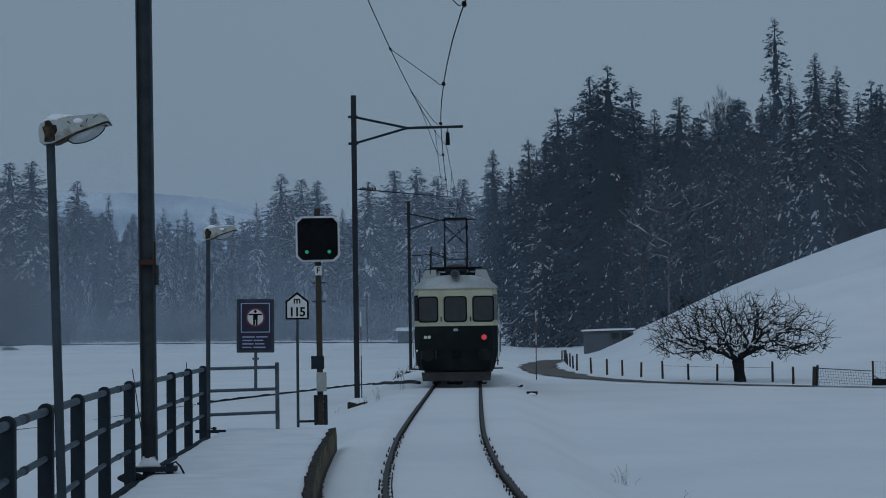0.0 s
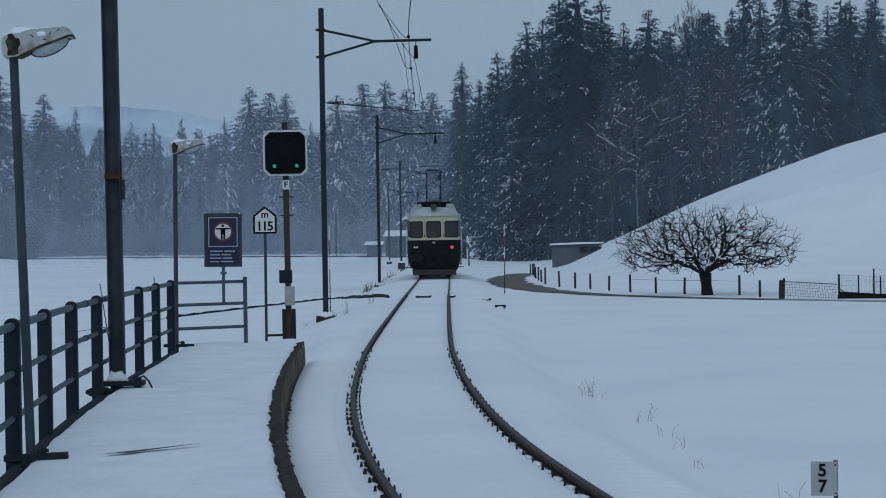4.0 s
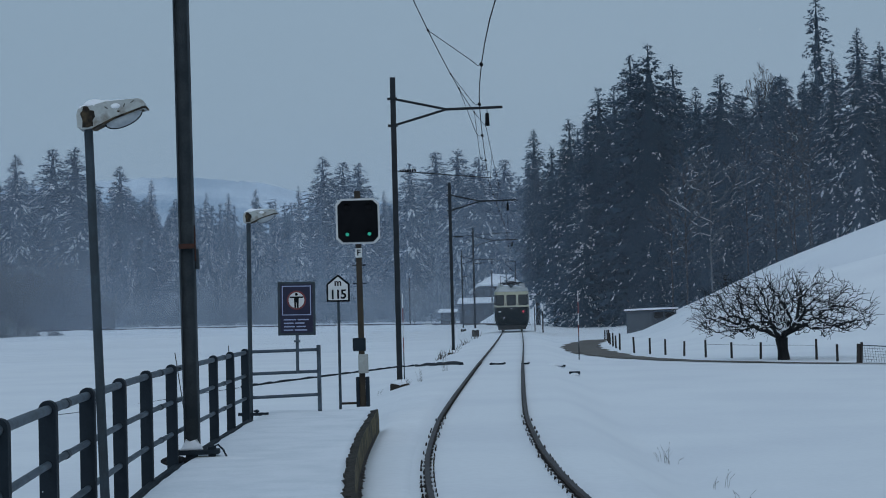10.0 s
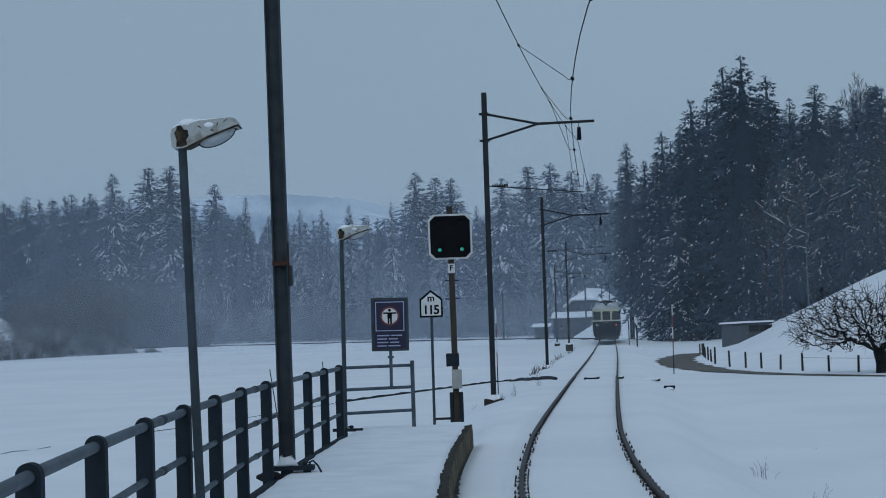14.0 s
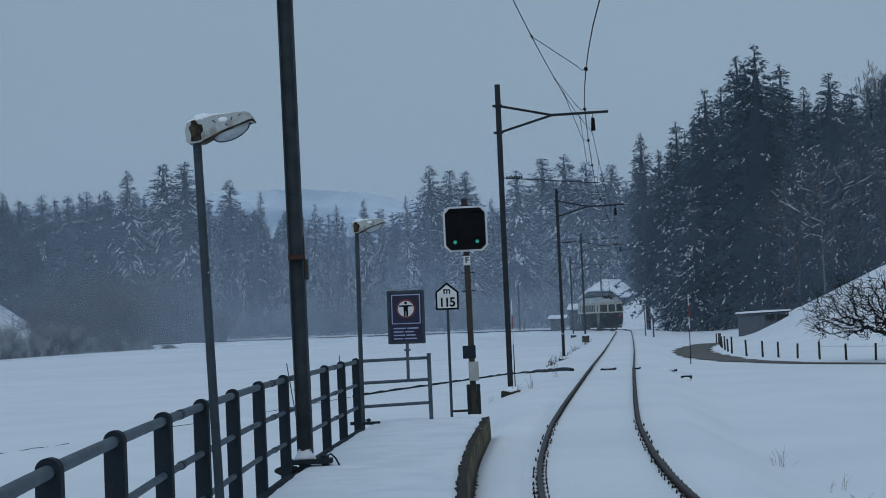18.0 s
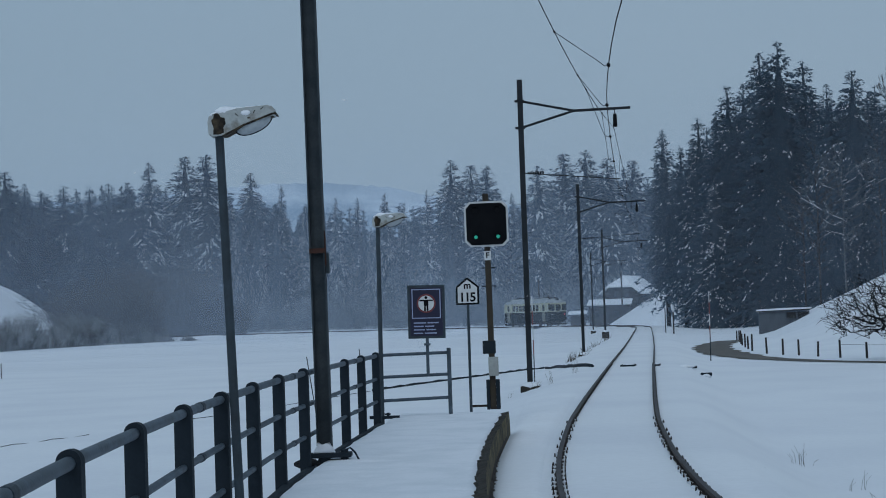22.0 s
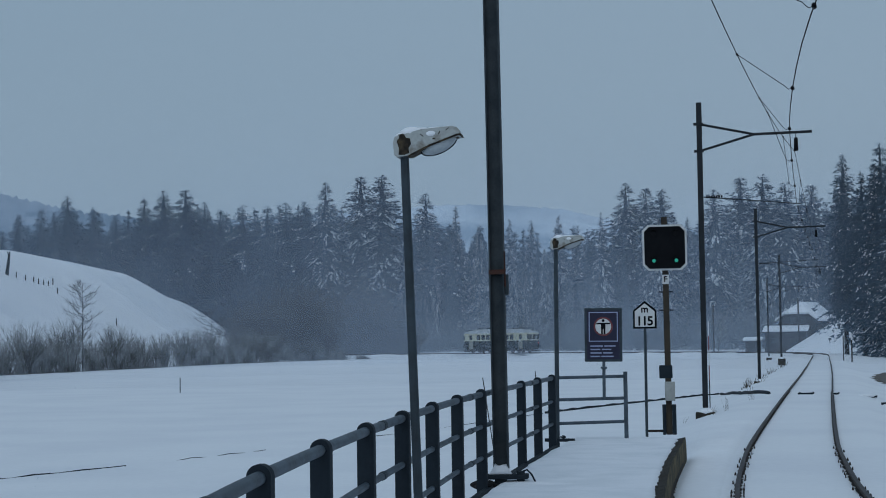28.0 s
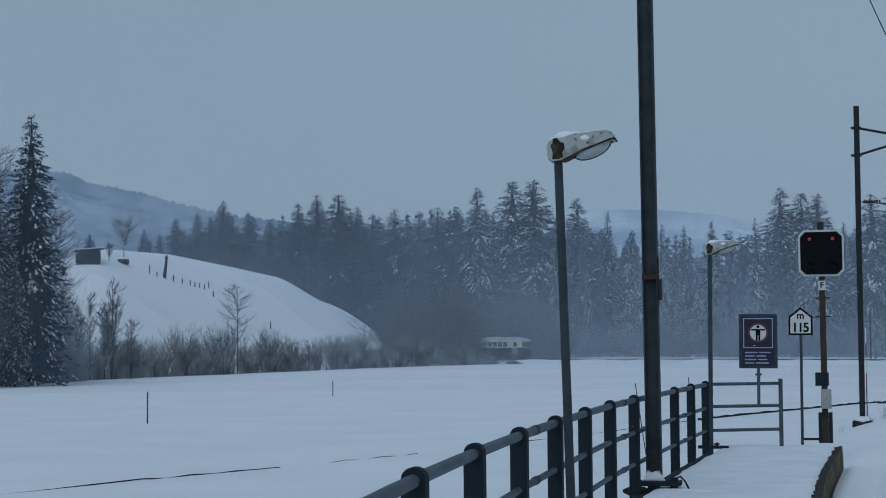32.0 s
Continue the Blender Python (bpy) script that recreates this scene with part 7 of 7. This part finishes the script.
# ---- bare trees in and before the near wood ----
for k, (az, d, h, half, sn, m) in enumerate(((3.55, 164, 13.0, 4.2, 0.2, TWIG_P), (2.75, 168, 15.5, 2.6, 0.05, TWIG), (4.7, 166, 14.0, 2.6, 0.04, TWIG), (6.2, 162, 14.5, 2.8, 0.05, TWIG), (2.3, 170, 13, 2.4, 0.04, TWIG), (6.7, 160, 13, 2.2, 0.04, TWIG), (0.9, 186, 9.5, 2.0, 0.1, TWIG), (-0.6, 196, 8.0, 2.0, 0.3, TWIG), (5.6, 164, 10, 2.2, 0.1, TWIG), (-6.0, 300, 7, 1.8, 0.2, TWIG_P), (-13.6, 325, 17, 3, 0.2, TWIG_P), (-9.9, 312, 13, 3, 0.2, TWIG_P), (-12.0, 318, 14, 3, 0.2, TWIG_P))):
    x, y = place(az, d)
    leader_tree("bare_tree", "tall leafless tree before the spruces, snow on its branches", x, y, ground_z(x, y) - 0.2, 100 + k, h, half, m, 1 + k % 2, "bare trees before the wood", r0=0.09, thin=0.016, snow=sn, first=0.25, up=0.35 if k == 0 else 0.7)
x, y = place(5.25, 178)
bare_tree("bare_tree", "tall leafless tree whose round crown tops the spruces", "tree", x, y, ground_z(x, y) - 0.2, 131, 22.3, 0.6, 3, 0.14, TWIG, half=1.5, thin=0.013, lift=0.9, group="bare trees before the wood", n0=6, stem=0.82, limb=0.22)

# ---- tufts of dry grass ----
for x, y, h in ((0.97, 29.6, 0.34), (1.08, 29.3, 0.16), (1.54, 25.3, 0.2), (1.68, 25.6, 0.26), (1.76, 23.6, 0.2), (1.84, 22.2, 0.18), (1.92, 20.3, 0.15), (2.54, 17.6, 0.26), (-5.5, 49.8, 0.3), (-5.2, 50.4, 0.4), (-6.2, 49.5, 0.2), (-5.0, 56.5, 0.7)):
    t = thing("grass_tuft", "dry grass stalks sticking out of the snow", "grass", pose(x, y, ground_z(x, y)), group="grass tufts in the snow")
    for _ in range(9 if h > 0.28 else 3):
        bm = bmesh.new()
        a, l = PQ.uniform(0, 6.28), h * PQ.uniform(0.5, 1.1)
        b0 = Vector((PQ.uniform(-0.1, 0.1), PQ.uniform(-0.1, 0.1), -0.1))
        b1 = b0 + Vector((math.cos(a) * 0.04, math.sin(a) * 0.04, 0.1 + l * 0.6))
        pipe(bm, [b0, b1, b1 + Vector((math.cos(a) * 0.07, math.sin(a) * 0.07, l * 0.35))], 0.0022, 4)
        part("stalk", bm, BUFF, t)


# ---- falling snow, and added haze sheets ----
def flakes(name, count, near, far, bearings, up, size, seed, label):
    """Small three-cornered flakes in a wedge of air; size grows from near to far to fit the camera's view."""
    g = np.random.default_rng(seed)
    d = near + (far - near) * g.random(count) ** 0.8
    a = np.radians(g.uniform(*bearings, count))
    z = g.uniform(-2, 1, count) + g.random(count) * (up * d / far + 24)
    c = np.stack([d * np.sin(a), d * np.cos(a), z], 1)
    s = (size[0] + (size[1] - size[0]) * (d - near) / (far - near)) * g.uniform(0.6, 1.3, count)
    v = np.empty((count, 3, 3))
    for k in range(3):
        e = g.normal(size=(count, 3))
        e /= np.linalg.norm(e, axis=1)[:, None]
        v[:, k] = c + e * s[:, None]
    me = bpy.data.meshes.new(name)
    me.vertices.add(count * 3)
    me.vertices.foreach_set("co", v.ravel())
    me.loops.add(count * 3)
    me.loops.foreach_set("vertex_index", np.arange(count * 3))
    me.polygons.add(count)
    me.polygons.foreach_set("loop_start", np.arange(0, count * 3, 3))
    me.update(calc_edges=True)
    me.materials.append(SNOW_LUMP)
    return tagged(new(name, me), label, "snowfall", kind="stuff")


near_snow = flakes("snowflakes", 1500, 3, 60, (-45, 25), 14, (0.006, 0.022), 4, "loose flakes falling near the platform")


def haze_film(name, share, top):
    """Haze for an added sheet, thin as gauze: mostly air, thinner with height, in loose billows."""
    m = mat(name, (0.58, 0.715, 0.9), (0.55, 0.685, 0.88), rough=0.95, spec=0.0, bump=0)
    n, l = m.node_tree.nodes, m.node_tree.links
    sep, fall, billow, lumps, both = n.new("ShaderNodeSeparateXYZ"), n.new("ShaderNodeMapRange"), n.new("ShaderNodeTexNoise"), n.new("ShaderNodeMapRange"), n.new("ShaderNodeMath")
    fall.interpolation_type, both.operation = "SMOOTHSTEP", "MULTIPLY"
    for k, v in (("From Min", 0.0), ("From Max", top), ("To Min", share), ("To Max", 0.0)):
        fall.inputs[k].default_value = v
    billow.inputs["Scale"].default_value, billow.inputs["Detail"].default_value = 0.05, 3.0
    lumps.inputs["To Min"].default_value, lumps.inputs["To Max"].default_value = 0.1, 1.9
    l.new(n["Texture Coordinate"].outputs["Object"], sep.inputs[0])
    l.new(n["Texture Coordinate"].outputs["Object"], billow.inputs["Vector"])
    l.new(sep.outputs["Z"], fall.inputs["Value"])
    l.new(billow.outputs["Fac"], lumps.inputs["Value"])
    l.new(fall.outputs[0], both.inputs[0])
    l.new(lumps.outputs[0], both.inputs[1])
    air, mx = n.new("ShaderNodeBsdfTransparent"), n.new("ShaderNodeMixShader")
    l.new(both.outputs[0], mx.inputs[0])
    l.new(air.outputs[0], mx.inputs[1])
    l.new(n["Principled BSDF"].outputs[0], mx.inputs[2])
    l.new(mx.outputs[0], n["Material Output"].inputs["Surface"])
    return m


def haze_sheet(d, bearings, share, top, label):
    """One long upright sheet of haze added across the valley, wavering in depth."""
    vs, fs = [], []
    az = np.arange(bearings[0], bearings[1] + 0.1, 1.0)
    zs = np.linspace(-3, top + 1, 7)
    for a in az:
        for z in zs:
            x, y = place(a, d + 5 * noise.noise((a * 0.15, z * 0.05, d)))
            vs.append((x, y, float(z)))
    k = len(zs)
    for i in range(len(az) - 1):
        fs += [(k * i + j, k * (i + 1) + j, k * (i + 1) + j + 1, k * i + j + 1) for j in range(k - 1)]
    return tagged(pydata("haze_veil", vs, fs, haze_film("haze_gauze", share, top), smooth=True), label, "snowfall", kind="stuff")


# Added translucent sheets at set distances stand in for haze.
HAZE_SHEETS = [haze_sheet(d, b, o, h, label) for d, b, o, h, label in (
    (112, (-60, 30), 0.05, 40, "thin translucent haze sheet over the field and the line"),
    (148, (-60, 30), 0.035, 66, "translucent haze sheet before the near wood"),
    (215, (-60, 3), 0.07, 44, "translucent haze sheet over the field"),
    (262, (-60, 3), 0.075, 46, "thicker haze sheet before the far woods"),
    (303, (-60, 3), 0.12, 42, "thick haze sheet along the foot of the far woods"))]


def snowfall():
    walk(near_snow, [(0.0, pose(0, 0, 0)), (32.0, pose(-3, 0, -23))])
    for k, sheet in enumerate(HAZE_SHEETS):
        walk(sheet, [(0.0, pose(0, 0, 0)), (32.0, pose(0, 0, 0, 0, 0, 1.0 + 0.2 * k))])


motions()
